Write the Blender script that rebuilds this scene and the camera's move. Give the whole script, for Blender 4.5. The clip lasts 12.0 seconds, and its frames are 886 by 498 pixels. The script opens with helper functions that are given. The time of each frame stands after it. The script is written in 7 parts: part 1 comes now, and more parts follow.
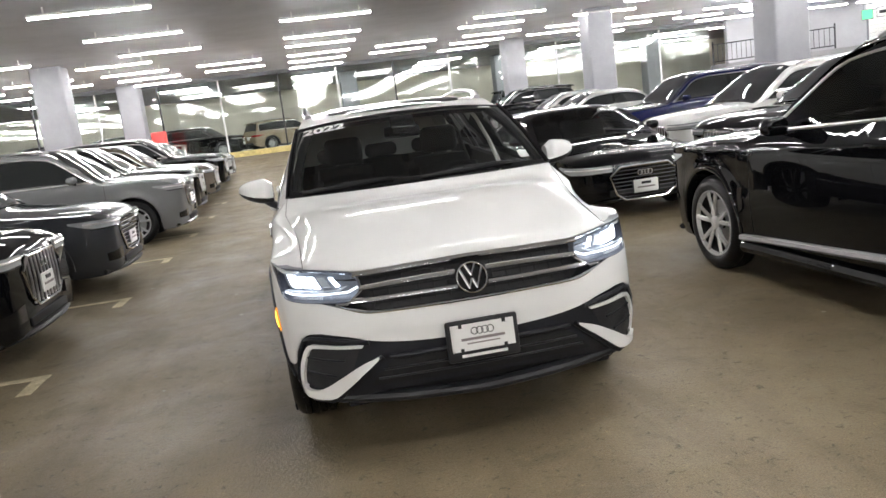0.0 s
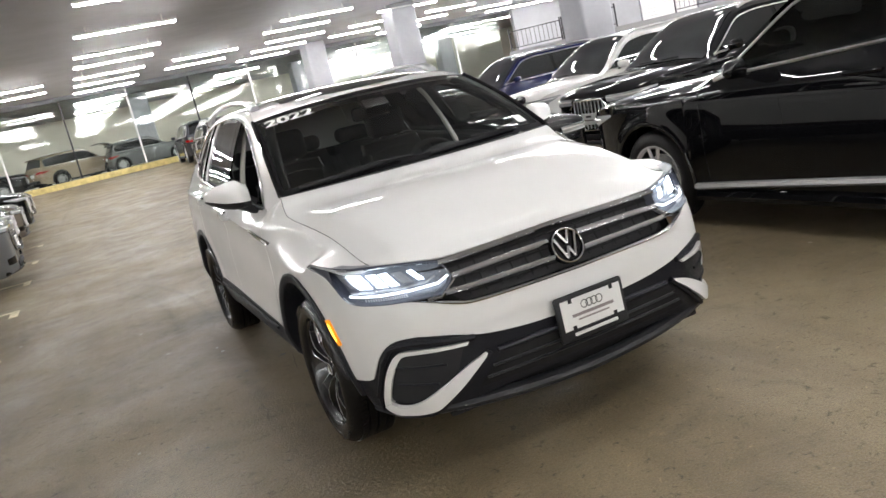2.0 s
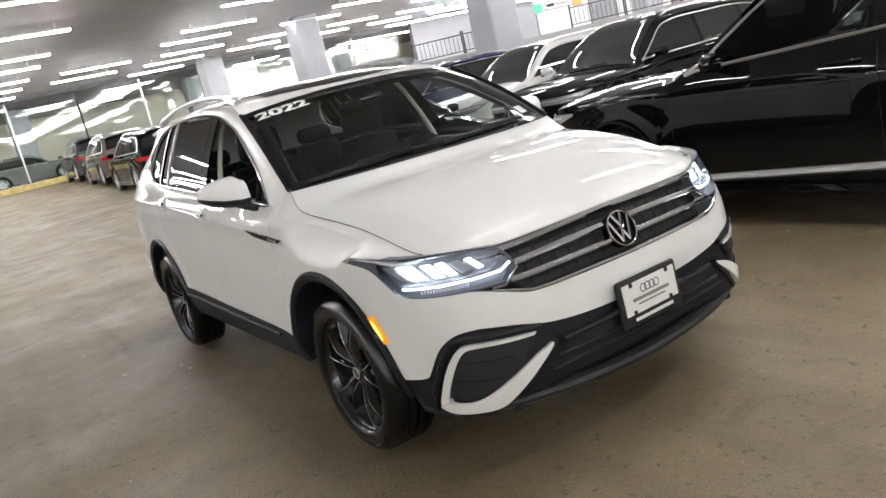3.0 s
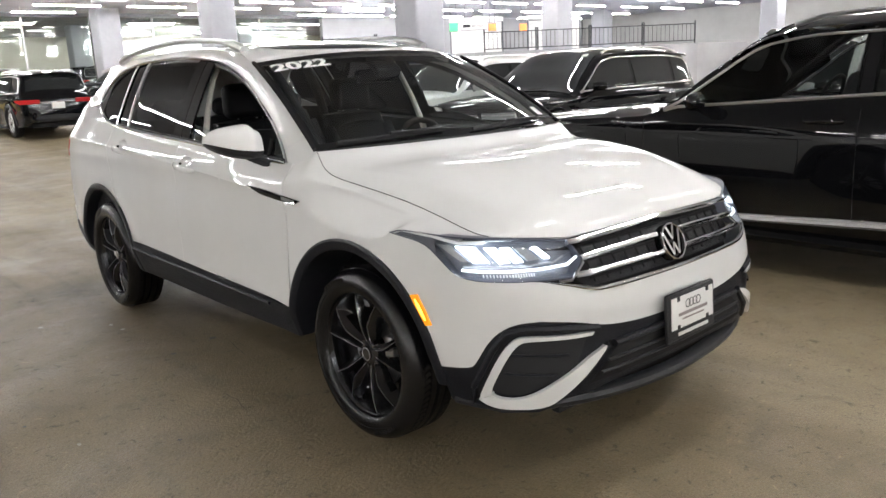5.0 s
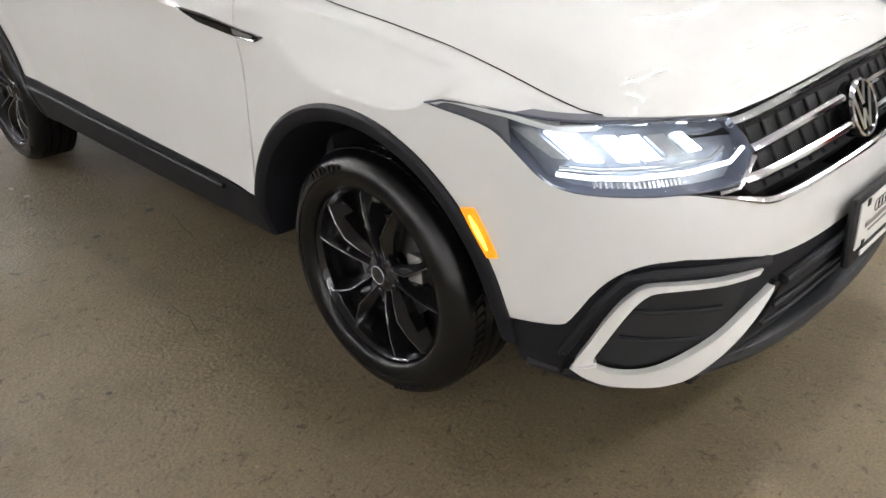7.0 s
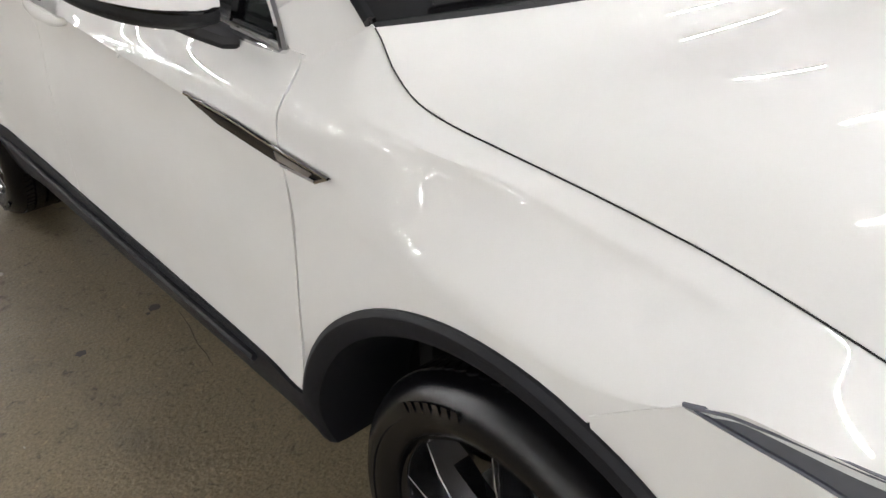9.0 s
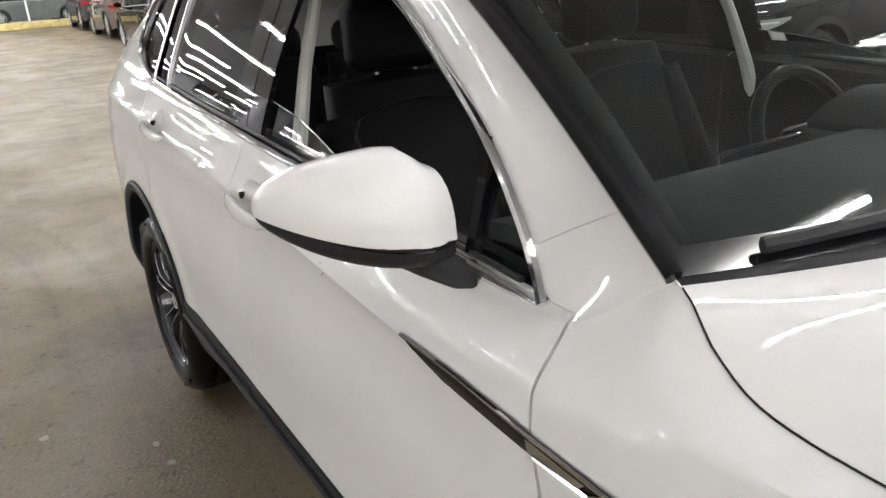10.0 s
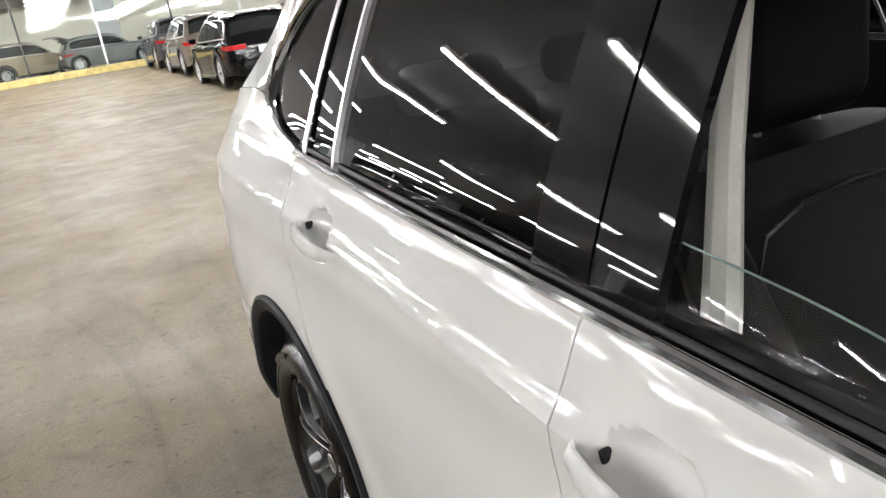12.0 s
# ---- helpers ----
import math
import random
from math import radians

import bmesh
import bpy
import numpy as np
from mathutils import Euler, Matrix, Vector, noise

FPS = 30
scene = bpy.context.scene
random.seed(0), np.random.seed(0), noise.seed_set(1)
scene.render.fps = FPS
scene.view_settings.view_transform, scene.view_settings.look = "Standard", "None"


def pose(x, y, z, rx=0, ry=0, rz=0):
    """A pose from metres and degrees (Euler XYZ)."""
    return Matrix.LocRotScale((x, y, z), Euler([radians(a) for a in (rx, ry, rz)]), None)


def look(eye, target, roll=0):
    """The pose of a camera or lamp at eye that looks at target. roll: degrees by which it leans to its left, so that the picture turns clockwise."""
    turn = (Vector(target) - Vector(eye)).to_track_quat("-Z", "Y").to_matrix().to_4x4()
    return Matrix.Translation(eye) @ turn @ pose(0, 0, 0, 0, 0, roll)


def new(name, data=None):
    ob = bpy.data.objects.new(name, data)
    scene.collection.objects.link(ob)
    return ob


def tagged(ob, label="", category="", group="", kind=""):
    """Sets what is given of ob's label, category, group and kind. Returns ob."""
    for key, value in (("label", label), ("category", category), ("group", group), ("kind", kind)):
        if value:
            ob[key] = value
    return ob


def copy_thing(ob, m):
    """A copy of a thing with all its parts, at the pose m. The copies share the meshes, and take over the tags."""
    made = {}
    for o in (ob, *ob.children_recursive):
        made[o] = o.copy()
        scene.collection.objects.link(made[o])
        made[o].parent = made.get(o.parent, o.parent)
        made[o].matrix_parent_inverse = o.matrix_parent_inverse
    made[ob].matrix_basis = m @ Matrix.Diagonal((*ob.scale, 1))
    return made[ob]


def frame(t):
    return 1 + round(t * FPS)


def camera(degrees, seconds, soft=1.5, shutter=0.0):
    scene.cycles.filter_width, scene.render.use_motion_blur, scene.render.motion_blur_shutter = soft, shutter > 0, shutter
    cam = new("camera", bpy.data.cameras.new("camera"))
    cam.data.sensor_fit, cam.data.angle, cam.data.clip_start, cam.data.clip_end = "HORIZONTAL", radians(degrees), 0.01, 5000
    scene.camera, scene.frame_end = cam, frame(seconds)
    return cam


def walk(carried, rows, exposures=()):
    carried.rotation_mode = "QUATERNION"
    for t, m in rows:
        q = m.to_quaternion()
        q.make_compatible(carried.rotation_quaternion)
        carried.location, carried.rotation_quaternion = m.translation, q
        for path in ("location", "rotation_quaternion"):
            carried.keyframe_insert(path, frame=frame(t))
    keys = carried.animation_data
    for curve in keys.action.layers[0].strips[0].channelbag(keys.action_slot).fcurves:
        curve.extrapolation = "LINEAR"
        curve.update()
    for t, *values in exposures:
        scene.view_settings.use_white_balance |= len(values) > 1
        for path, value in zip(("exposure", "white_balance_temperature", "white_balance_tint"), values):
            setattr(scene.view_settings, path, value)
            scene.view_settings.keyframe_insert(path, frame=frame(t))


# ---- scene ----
cam = camera(59.5, 12.0)
PATH = [
    (0, (-0.645, -4.236, 1.529), (-0.339, -2.289, 1.188), -7.3),
    (0.5, (-0.887, -4.06, 1.536), (-0.483, -2.133, 1.185), -9.6),
    (1, (-1.179, -3.913, 1.527), (-0.593, -2.037, 1.159), -10.5),
    (1.5, (-1.41, -3.708, 1.516), (-0.704, -1.879, 1.122), -11.6),
    (2, (-1.641, -3.45, 1.526), (-0.87, -1.651, 1.114), -13.1),
    (2.5, (-1.893, -3.22, 1.513), (-1.004, -1.478, 1.092), -13.7),
    (3, (-2.103, -3.006, 1.518), (-1.093, -1.334, 1.086), -13.3),
    (3.2, (-2.147, -2.901, 1.501), (-1.109, -1.246, 1.072), -12.8),
    (4.8, (-2.599, -2.534, 1.469), (-1.322, -1.055, 1.044), -3.4),
    (5, (-2.582, -2.469, 1.474), (-1.299, -1.003, 1.022), -2.6),
    (5.5, (-2.442, -2.24, 1.472), (-1.159, -0.792, 0.964), -2.4),
    (6, (-2.331, -1.994, 1.456), (-1.04, -0.581, 0.872), -2.3),
    (6.5, (-2.184, -1.688, 1.444), (-0.901, -0.34, 0.713), -2.0),
    (6.7, (-2.122, -1.595, 1.43), (-0.859, -0.275, 0.618), -2.1),
    (8.3, (-1.611, -0.794, 1.335), (-0.471, 0.273, 0.083), -0.7),
    (8.5, (-1.584, -0.721, 1.369), (-0.406, 0.379, 0.186), -0.0),
    (8.8, (-1.518, -0.607, 1.405), (-0.323, 0.596, 0.343), -0.75),
    (9, (-1.486, -0.545, 1.44), (-0.327, 0.739, 0.436), -1.2),
    (9.5, (-1.381, -0.348, 1.476), (-0.377, 1.137, 0.59), -3.4),
    (10, (-1.375, -0.157, 1.475), (-0.427, 1.474, 0.812), -4.4),
    (10.5, (-1.373, 0.119, 1.514), (-0.454, 1.788, 0.907), -5.9),
    (11, (-1.323, 0.403, 1.496), (-0.467, 2.1, 0.873), -7.5),
    (11.5, (-1.293, 0.686, 1.496), (-0.478, 2.405, 0.879), -7.8),
    (12, (-1.292, 0.981, 1.49), (-0.494, 2.709, 0.878), -9.2),
]
EXPOSURES = [(0, 0.42), (3.0, 0.48), (5.0, 0.58), (6.7, 0.82), (8.3, 1.0), (8.8, 0.95), (9.3, 0.76), (10.6, 0.74), (11.5, 0.90), (12.0, 1.0)]
walk(cam, [(t, look(eye, target, roll)) for t, eye, target, roll in PATH], EXPOSURES)

# ---- tuning of light and large colours ----
TUBE = 88.0
LED = 3.8
HOOD_ROLL, HOOD_CROWN = 0.066, 0.072
FLOOR_DARK, FLOOR_MID, FLOOR_LIGHT = (0.137, 0.106, 0.061), (0.191, 0.152, 0.091), (0.242, 0.196, 0.123)
CEIL_COL = (0.44, 0.445, 0.49)
FLOOR_RISE = 0.73
NEAR_X = (-10.8, -5.8, -0.82, 5.36, 10.6, 15.8)

# ---- world and light ----
world = bpy.data.worlds.new("world")
scene.world = world
world.use_nodes = True
world.node_tree.nodes["Background"].inputs[0].default_value = (0.75, 0.78, 0.85, 1)
world.node_tree.nodes["Background"].inputs[1].default_value = 0.05


# ---- materials ----
def material(name, color, rough=0.5, metal=0.0, coat=0.0, spec=0.5, grain=0.0, grain_scale=40.0, stain=0.0,
             stain_scale=3.0, bump=0.0, bump_scale=80.0, emit=0.0, emit_color=None, transmission=0.0, ior=1.45, rough_var=0.0, object_var=0.0):
    """A Principled material with variation of colour at two scales, uneven gloss and fine relief."""
    m = bpy.data.materials.new(name)
    m.use_nodes = True
    nt = m.node_tree
    b = nt.nodes["Principled BSDF"]
    b.inputs["Base Color"].default_value = (*color, 1)
    b.inputs["Roughness"].default_value = rough
    b.inputs["Metallic"].default_value = metal
    b.inputs["Coat Weight"].default_value = coat
    b.inputs["Coat Roughness"].default_value = 0.015
    b.inputs["Specular IOR Level"].default_value = spec
    b.inputs["IOR"].default_value = ior
    b.inputs["Transmission Weight"].default_value = transmission
    if emit:
        b.inputs["Emission Color"].default_value = (*(emit_color or color), 1)
        b.inputs["Emission Strength"].default_value = emit
    tc = nt.nodes.new("ShaderNodeTexCoord")

    def noise_tex(scale, detail=6.0, rough_=0.6):
        n = nt.nodes.new("ShaderNodeTexNoise")
        n.inputs["Scale"].default_value = scale
        n.inputs["Detail"].default_value = detail
        n.inputs["Roughness"].default_value = rough_
        nt.links.new(tc.outputs["Object"], n.inputs["Vector"])
        return n

    def ramp(src, lo, hi, a, c):
        r = nt.nodes.new("ShaderNodeMapRange")
        r.inputs["From Min"].default_value, r.inputs["From Max"].default_value = lo, hi
        r.inputs["To Min"].default_value, r.inputs["To Max"].default_value = a, c
        nt.links.new(src, r.inputs["Value"])
        return r.outputs["Result"]

    value = None
    if grain:
        value = ramp(noise_tex(grain_scale).outputs["Fac"], 0.3, 0.7, 1 - grain, 1 + grain)
    if stain:
        v2 = ramp(noise_tex(stain_scale, 8.0, 0.65).outputs["Fac"], 0.32, 0.68, 1 - stain, 1 + stain)
        if value is None:
            value = v2
        else:
            mul = nt.nodes.new("ShaderNodeMath")
            mul.operation = "MULTIPLY"
            nt.links.new(value, mul.inputs[0])
            nt.links.new(v2, mul.inputs[1])
            value = mul.outputs[0]
    if object_var:
        oi = nt.nodes.new("ShaderNodeObjectInfo")
        v3 = ramp(oi.outputs["Random"], 0, 1, 1 - object_var, 1 + object_var)
        if value is None:
            value = v3
        else:
            mul = nt.nodes.new("ShaderNodeMath")
            mul.operation = "MULTIPLY"
            nt.links.new(value, mul.inputs[0])
            nt.links.new(v3, mul.inputs[1])
            value = mul.outputs[0]
    if value is not None:
        mix = nt.nodes.new("ShaderNodeVectorMath")
        mix.operation = "SCALE"
        mix.inputs[0].default_value = color
        nt.links.new(value, mix.inputs["Scale"])
        nt.links.new(mix.outputs[0], b.inputs["Base Color"])
    if rough_var:
        nt.links.new(ramp(noise_tex(stain_scale * 2 + 1).outputs["Fac"], 0.3, 0.7, max(0.02, rough - rough_var), min(1, rough + rough_var)), b.inputs["Roughness"])
    if bump:
        bn = nt.nodes.new("ShaderNodeBump")
        bn.inputs["Strength"].default_value = bump
        bn.inputs["Distance"].default_value = 0.01
        nt.links.new(noise_tex(bump_scale, 8.0).outputs["Fac"], bn.inputs["Height"])
        nt.links.new(bn.outputs["Normal"], b.inputs["Normal"])
    return m


def floor_material():
    """Worn sealed concrete: brownish grey with dark tyre tracks, blotches, aggregate grain and a faint sheen."""
    m = bpy.data.materials.new("garage_concrete")
    m.use_nodes = True
    nt = m.node_tree
    b = nt.nodes["Principled BSDF"]
    tc = nt.nodes.new("ShaderNodeTexCoord")

    def noise_tex(scale, detail, stretch=(1, 1, 1), distort=0.0):
        mp = nt.nodes.new("ShaderNodeMapping")
        mp.inputs["Scale"].default_value = stretch
        mp.inputs["Location"].default_value = (3.7, 1.3, 0.37)
        nt.links.new(tc.outputs["Object"], mp.inputs["Vector"])
        n = nt.nodes.new("ShaderNodeTexNoise")
        n.inputs["Scale"].default_value, n.inputs["Detail"].default_value = scale, detail
        n.inputs["Roughness"].default_value = 0.62
        n.inputs["Distortion"].default_value = distort
        nt.links.new(mp.outputs[0], n.inputs["Vector"])
        return n.outputs["Fac"]

    def ramp(src, stops):
        r = nt.nodes.new("ShaderNodeValToRGB")
        r.color_ramp.elements[0].position, r.color_ramp.elements[0].color = stops[0][0], (*stops[0][1], 1)
        r.color_ramp.elements[1].position, r.color_ramp.elements[1].color = stops[-1][0], (*stops[-1][1], 1)
        for p, c in stops[1:-1]:
            r.color_ramp.elements.new(p).color = (*c, 1)
        nt.links.new(src, r.inputs["Fac"])
        return r.outputs["Color"]

    def mul(a, c, fac=1.0):
        x = nt.nodes.new("ShaderNodeMix")
        x.data_type, x.blend_type = "RGBA", "MULTIPLY"
        x.inputs["Factor"].default_value = fac
        nt.links.new(a, x.inputs[6])
        nt.links.new(c, x.inputs[7])
        return x.outputs[2]

    base = ramp(noise_tex(0.35, 8, distort=0.4), [(0.3, FLOOR_DARK), (0.52, FLOOR_MID), (0.72, FLOOR_LIGHT)])
    tracks = ramp(noise_tex(1.1, 6, (2.6, 0.12, 1), 0.6), [(0.3, (0.74, 0.72, 0.7)), (0.5, (1, 1, 1)), (0.75, (1.08, 1.08, 1.06))])
    patches = ramp(noise_tex(3.2, 10, distort=0.8), [(0.28, (0.7, 0.68, 0.66)), (0.45, (1, 1, 1)), (0.8, (1.1, 1.09, 1.07))])
    grain = ramp(noise_tex(130, 4), [(0.3, (0.6, 0.6, 0.59)), (0.5, (1, 1, 1)), (0.7, (1.3, 1.3, 1.28))])
    specks = ramp(noise_tex(38, 3), [(0.3, (0.55, 0.54, 0.52)), (0.36, (1, 1, 1)), (0.72, (1, 1, 1)), (0.78, (1.35, 1.33, 1.28))])
    # curved tyre scuffs: bands of two circles, worn by noise, near one spot
    def dist(c):
        v = nt.nodes.new("ShaderNodeVectorMath")
        v.operation = "DISTANCE"
        v.inputs[1].default_value = c
        nt.links.new(tc.outputs["Object"], v.inputs[0])
        return v.outputs["Value"]

    def calc(op, a, c, third=None):
        m_ = nt.nodes.new("ShaderNodeMath")
        m_.operation = op
        for i, q in enumerate((a, c, third)):
            if q is None:
                continue
            if isinstance(q, (int, float)):
                m_.inputs[i].default_value = q
            else:
                nt.links.new(q, m_.inputs[i])
        return m_.outputs[0]

    def fade(a, full, none):
        r = nt.nodes.new("ShaderNodeMapRange")
        r.interpolation_type = "SMOOTHSTEP"
        r.inputs["From Min"].default_value, r.inputs["From Max"].default_value = full, none
        r.inputs["To Min"].default_value, r.inputs["To Max"].default_value = 1.0, 0.0
        nt.links.new(a, r.inputs["Value"])
        return r.outputs["Result"]

    rad = dist((-8.97, 4.0, 0.0))
    band = calc("ADD", fade(calc("ABSOLUTE", calc("SUBTRACT", rad, 8.0), 0), 0.005, 0.06), fade(calc("ABSOLUTE", calc("SUBTRACT", rad, 7.72), 0), 0.005, 0.035))
    scuff = calc("MULTIPLY", calc("MULTIPLY", band, fade(dist((-1.15, 5.0, 0.0)), 0.8, 2.6)), noise_tex(6, 6))
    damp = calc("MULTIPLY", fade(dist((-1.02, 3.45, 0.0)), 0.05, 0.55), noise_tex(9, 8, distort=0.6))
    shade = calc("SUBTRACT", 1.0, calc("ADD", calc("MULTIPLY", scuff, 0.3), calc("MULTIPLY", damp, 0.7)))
    wear = nt.nodes.new("ShaderNodeCombineXYZ")
    for i in range(3):
        nt.links.new(shade, wear.inputs[i])
    pits = ramp(noise_tex(23, 8, distort=0.8), [(0.32, (0.42, 0.41, 0.39)), (0.41, (1, 1, 1)), (0.62, (1, 1, 1)), (0.70, (1.4, 1.38, 1.32))])
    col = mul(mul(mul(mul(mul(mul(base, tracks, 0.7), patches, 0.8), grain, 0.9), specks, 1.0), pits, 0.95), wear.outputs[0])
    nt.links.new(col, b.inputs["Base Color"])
    rr = nt.nodes.new("ShaderNodeMapRange")
    rr.inputs["From Min"].default_value, rr.inputs["From Max"].default_value = 0.3, 0.7
    rr.inputs["To Min"].default_value, rr.inputs["To Max"].default_value = 0.42, 0.75
    nt.links.new(noise_tex(1.4, 8, distort=0.5), rr.inputs["Value"])
    nt.links.new(rr.outputs[0], b.inputs["Roughness"])
    bn = nt.nodes.new("ShaderNodeBump")
    bn.inputs["Strength"].default_value, bn.inputs["Distance"].default_value = 0.7, 0.008
    nt.links.new(noise_tex(60, 10), bn.inputs["Height"])
    nt.links.new(bn.outputs["Normal"], b.inputs["Normal"])
    return m


M_FLOOR = floor_material()
M_CEIL = material("painted_ceiling", CEIL_COL, 0.8, grain=0.04, grain_scale=30, stain=0.10, stain_scale=0.5, bump=0.3, bump_scale=25)
M_COLUMN = material("grey_column_paint", (0.34, 0.345, 0.375), 0.6, grain=0.04, stain=0.08, stain_scale=1.5, bump=0.2)
M_CREAM = material("warm_white_showroom_paint", (0.74, 0.70, 0.61), 0.7, grain=0.03, stain=0.05, stain_scale=0.7, bump=0.1)
M_WALLGREY = material("grey_wall_paint", (0.30, 0.30, 0.315), 0.7, grain=0.04, stain=0.12, stain_scale=0.5, bump=0.2)
M_WALL = material("pale_wall_paint", (0.55, 0.55, 0.54), 0.7, grain=0.03, stain=0.08, stain_scale=0.7, bump=0.2)
M_HEADER = material("dark_header_metal", (0.16, 0.165, 0.18), 0.45, grain=0.05, stain=0.1)
M_MULLION = material("black_mullion_metal", (0.03, 0.03, 0.035), 0.4, metal=0.3, grain=0.1)
M_MULLION_W = material("white_mullion_metal", (0.7, 0.7, 0.7), 0.4, grain=0.05)
M_CURB = material("worn_yellow_kerb_paint", (0.56, 0.46, 0.19), 0.65, grain=0.15, stain=0.3, stain_scale=4, bump=0.4)
M_LINE = material("worn_floor_paint", (0.52, 0.45, 0.3), 0.7, grain=0.25, grain_scale=60, stain=0.45, stain_scale=5, bump=0.3)
M_TUBE = material("lit_tube", (1, 1, 1), 0.4, emit=TUBE, emit_color=(1.0, 0.984, 0.968))
M_HOUSING = material("white_lamp_housing", (0.75, 0.75, 0.74), 0.5, grain=0.03)
M_BLACKPLASTIC = material("textured_black_plastic", (0.018, 0.0185, 0.021), 0.5, spec=0.35, grain=0.15, grain_scale=300, bump=0.25, bump_scale=600, stain=0.1, stain_scale=6)
M_GLOSSBLACK = material("gloss_black", (0.006, 0.006, 0.007), 0.03, spec=0.6, grain=0.05)
M_RUBBER = material("tyre_rubber", (0.0045, 0.0045, 0.0055), 0.42, spec=0.35, grain=0.2, grain_scale=120, stain=0.25, stain_scale=8, bump=0.3, bump_scale=200)
M_CHROME = material("chrome_trim", (0.78, 0.79, 0.8), 0.09, metal=1.0, grain=0.02, rough_var=0.03)
M_SATIN = material("satin_aluminium", (0.62, 0.62, 0.64), 0.28, metal=1.0, grain=0.04)
M_ALLOY = material("silver_alloy", (0.74, 0.74, 0.75), 0.26, metal=0.55, grain=0.06, stain=0.1)
M_DARKALLOY = material("dark_machined_alloy", (0.030, 0.031, 0.035), 0.16, metal=0.8, coat=1.0, grain=0.08)
M_DARK = material("dark_cavity", (0.008, 0.008, 0.009), 0.8, grain=0.1)
M_WINDOW = material("privacy_glass", (0.016, 0.018, 0.019), 0.03, coat=0.3, spec=0.8, grain=0.03)
M_PLATE = material("white_dealer_plate", (0.75, 0.75, 0.74), 0.35, grain=0.02, stain=0.03)
M_INK = material("black_ink", (0.02, 0.02, 0.022), 0.5, grain=0.05)
M_GREYINK = material("grey_ink", (0.25, 0.22, 0.22), 0.5, grain=0.05)
M_TAIL = material("red_tail_lens", (0.26, 0.008, 0.010), 0.12, coat=0.5, emit=0.07, emit_color=(1.0, 0.05, 0.04))
M_LENS = material("clear_lamp_lens", (0.55, 0.57, 0.6), 0.08, metal=0.5, grain=0.1, grain_scale=60)
M_AMBER = material("amber_lens", (0.85, 0.30, 0.02), 0.2, coat=0.5, emit=0.35, emit_color=(1.0, 0.38, 0.02), grain=0.1, grain_scale=120)
# cabinet red with emission added, brighter than the lamps alone would make it
M_RED = material("glowing_red_cabinet_paint", (0.7, 0.05, 0.05), 0.5, grain=0.05, emit=0.3, emit_color=(1, 0.1, 0.08))
M_GREENSIGN = material("lit_green_sign", (0.1, 0.7, 0.3), 0.5, emit=0.4, emit_color=(0.1, 1.0, 0.35))
M_ORANGESIGN = material("lit_orange_sign", (0.9, 0.3, 0.1), 0.5, emit=0.5, emit_color=(1.0, 0.2, 0.04))
M_DISC = material("brake_disc_steel", (0.4, 0.4, 0.41), 0.35, metal=1.0, grain=0.15, grain_scale=150)


def paint(name, color, flake=0.04, metal=0.0, rough=0.6, coat=1.0, spec=0.0):
    return material(name, color, rough, metal=metal, coat=coat, spec=spec, grain=flake, grain_scale=500, stain=0.025, stain_scale=2.5)


P_BLACK = paint("black_car_paint", (0.004, 0.0042, 0.005), 0.15, coat=0.8)
P_GREY = paint("grey_metallic_paint", (0.17, 0.175, 0.18), 0.15, metal=0.6)
P_DARKGREY = paint("dark_grey_metallic_paint", (0.05, 0.053, 0.06), 0.15, metal=0.6)
P_BLUE = paint("deep_blue_paint", (0.008, 0.012, 0.055), 0.15, metal=0.3)
P_SILVER = paint("silver_paint", (0.5, 0.5, 0.5), 0.1, metal=0.4)
P_WHITE_CAR = paint("white_parked_paint", (0.68, 0.68, 0.67), 0.02)
P_TAN = paint("tan_metallic_paint", (0.32, 0.26, 0.19), 0.1, metal=0.4)
P_BRONZE = paint("bronze_metallic_paint", (0.14, 0.12, 0.10), 0.1, metal=0.5)


# ---- mesh helpers ----
CAR_GLASS = ("windscreen_glass", "green_side_glass", "dark_privacy_glass", "headlight_cover")


def finish(name, bm, mat, parent=None, label="", smooth=35.0):
    """Links a bmesh as one mesh object, shaded smooth but for edges sharper than the angle."""
    me = bpy.data.meshes.new(name)
    bmesh.ops.recalc_face_normals(bm, faces=bm.faces)
    if not isinstance(mat, (list, tuple)) and mat.name in CAR_GLASS:
        bm.normal_update()
        if sum(f.calc_area() * f.normal.dot(f.calc_center_median() - Vector((0, 1.4, 0.6))) for f in bm.faces) < 0:
            bmesh.ops.reverse_faces(bm, faces=bm.faces)
    bm.to_mesh(me)
    bm.free()
    for mt in (mat if isinstance(mat, (list, tuple)) else [mat]):
        me.materials.append(mt)
    if smooth:
        me.polygons.foreach_set("use_smooth", [True] * len(me.polygons))
        me.set_sharp_from_angle(angle=radians(smooth))
    ob = new(name, me)
    if parent is not None:
        ob.parent = parent
    if label:
        tagged(ob, label)
    return ob


def part(name, bm, mat, parent, label="", smooth=35.0):
    return finish(name, bm, mat, parent, label, smooth)


def thing(name, label, category, m=None, group="", kind=""):
    ob = new(name)
    ob.empty_display_size = 0.2
    if m is not None:
        ob.matrix_basis = m
    return tagged(ob, label, category, group, kind)


def add_box(bm, c, s, bevel=0.0, m=None, seg=2):
    r = bmesh.ops.create_cube(bm, size=1.0, matrix=Matrix.Translation(c) @ (m or Matrix()) @ Matrix.Diagonal((*s, 1)))
    if bevel:
        edges = list({e for v in r["verts"] for e in v.link_edges})
        bmesh.ops.bevel(bm, geom=edges, offset=bevel, segments=seg, affect="EDGES", profile=0.5)
    return bm


def box(c, s, bevel=0.0, m=None, seg=2):
    return add_box(bmesh.new(), c, s, bevel, m, seg)


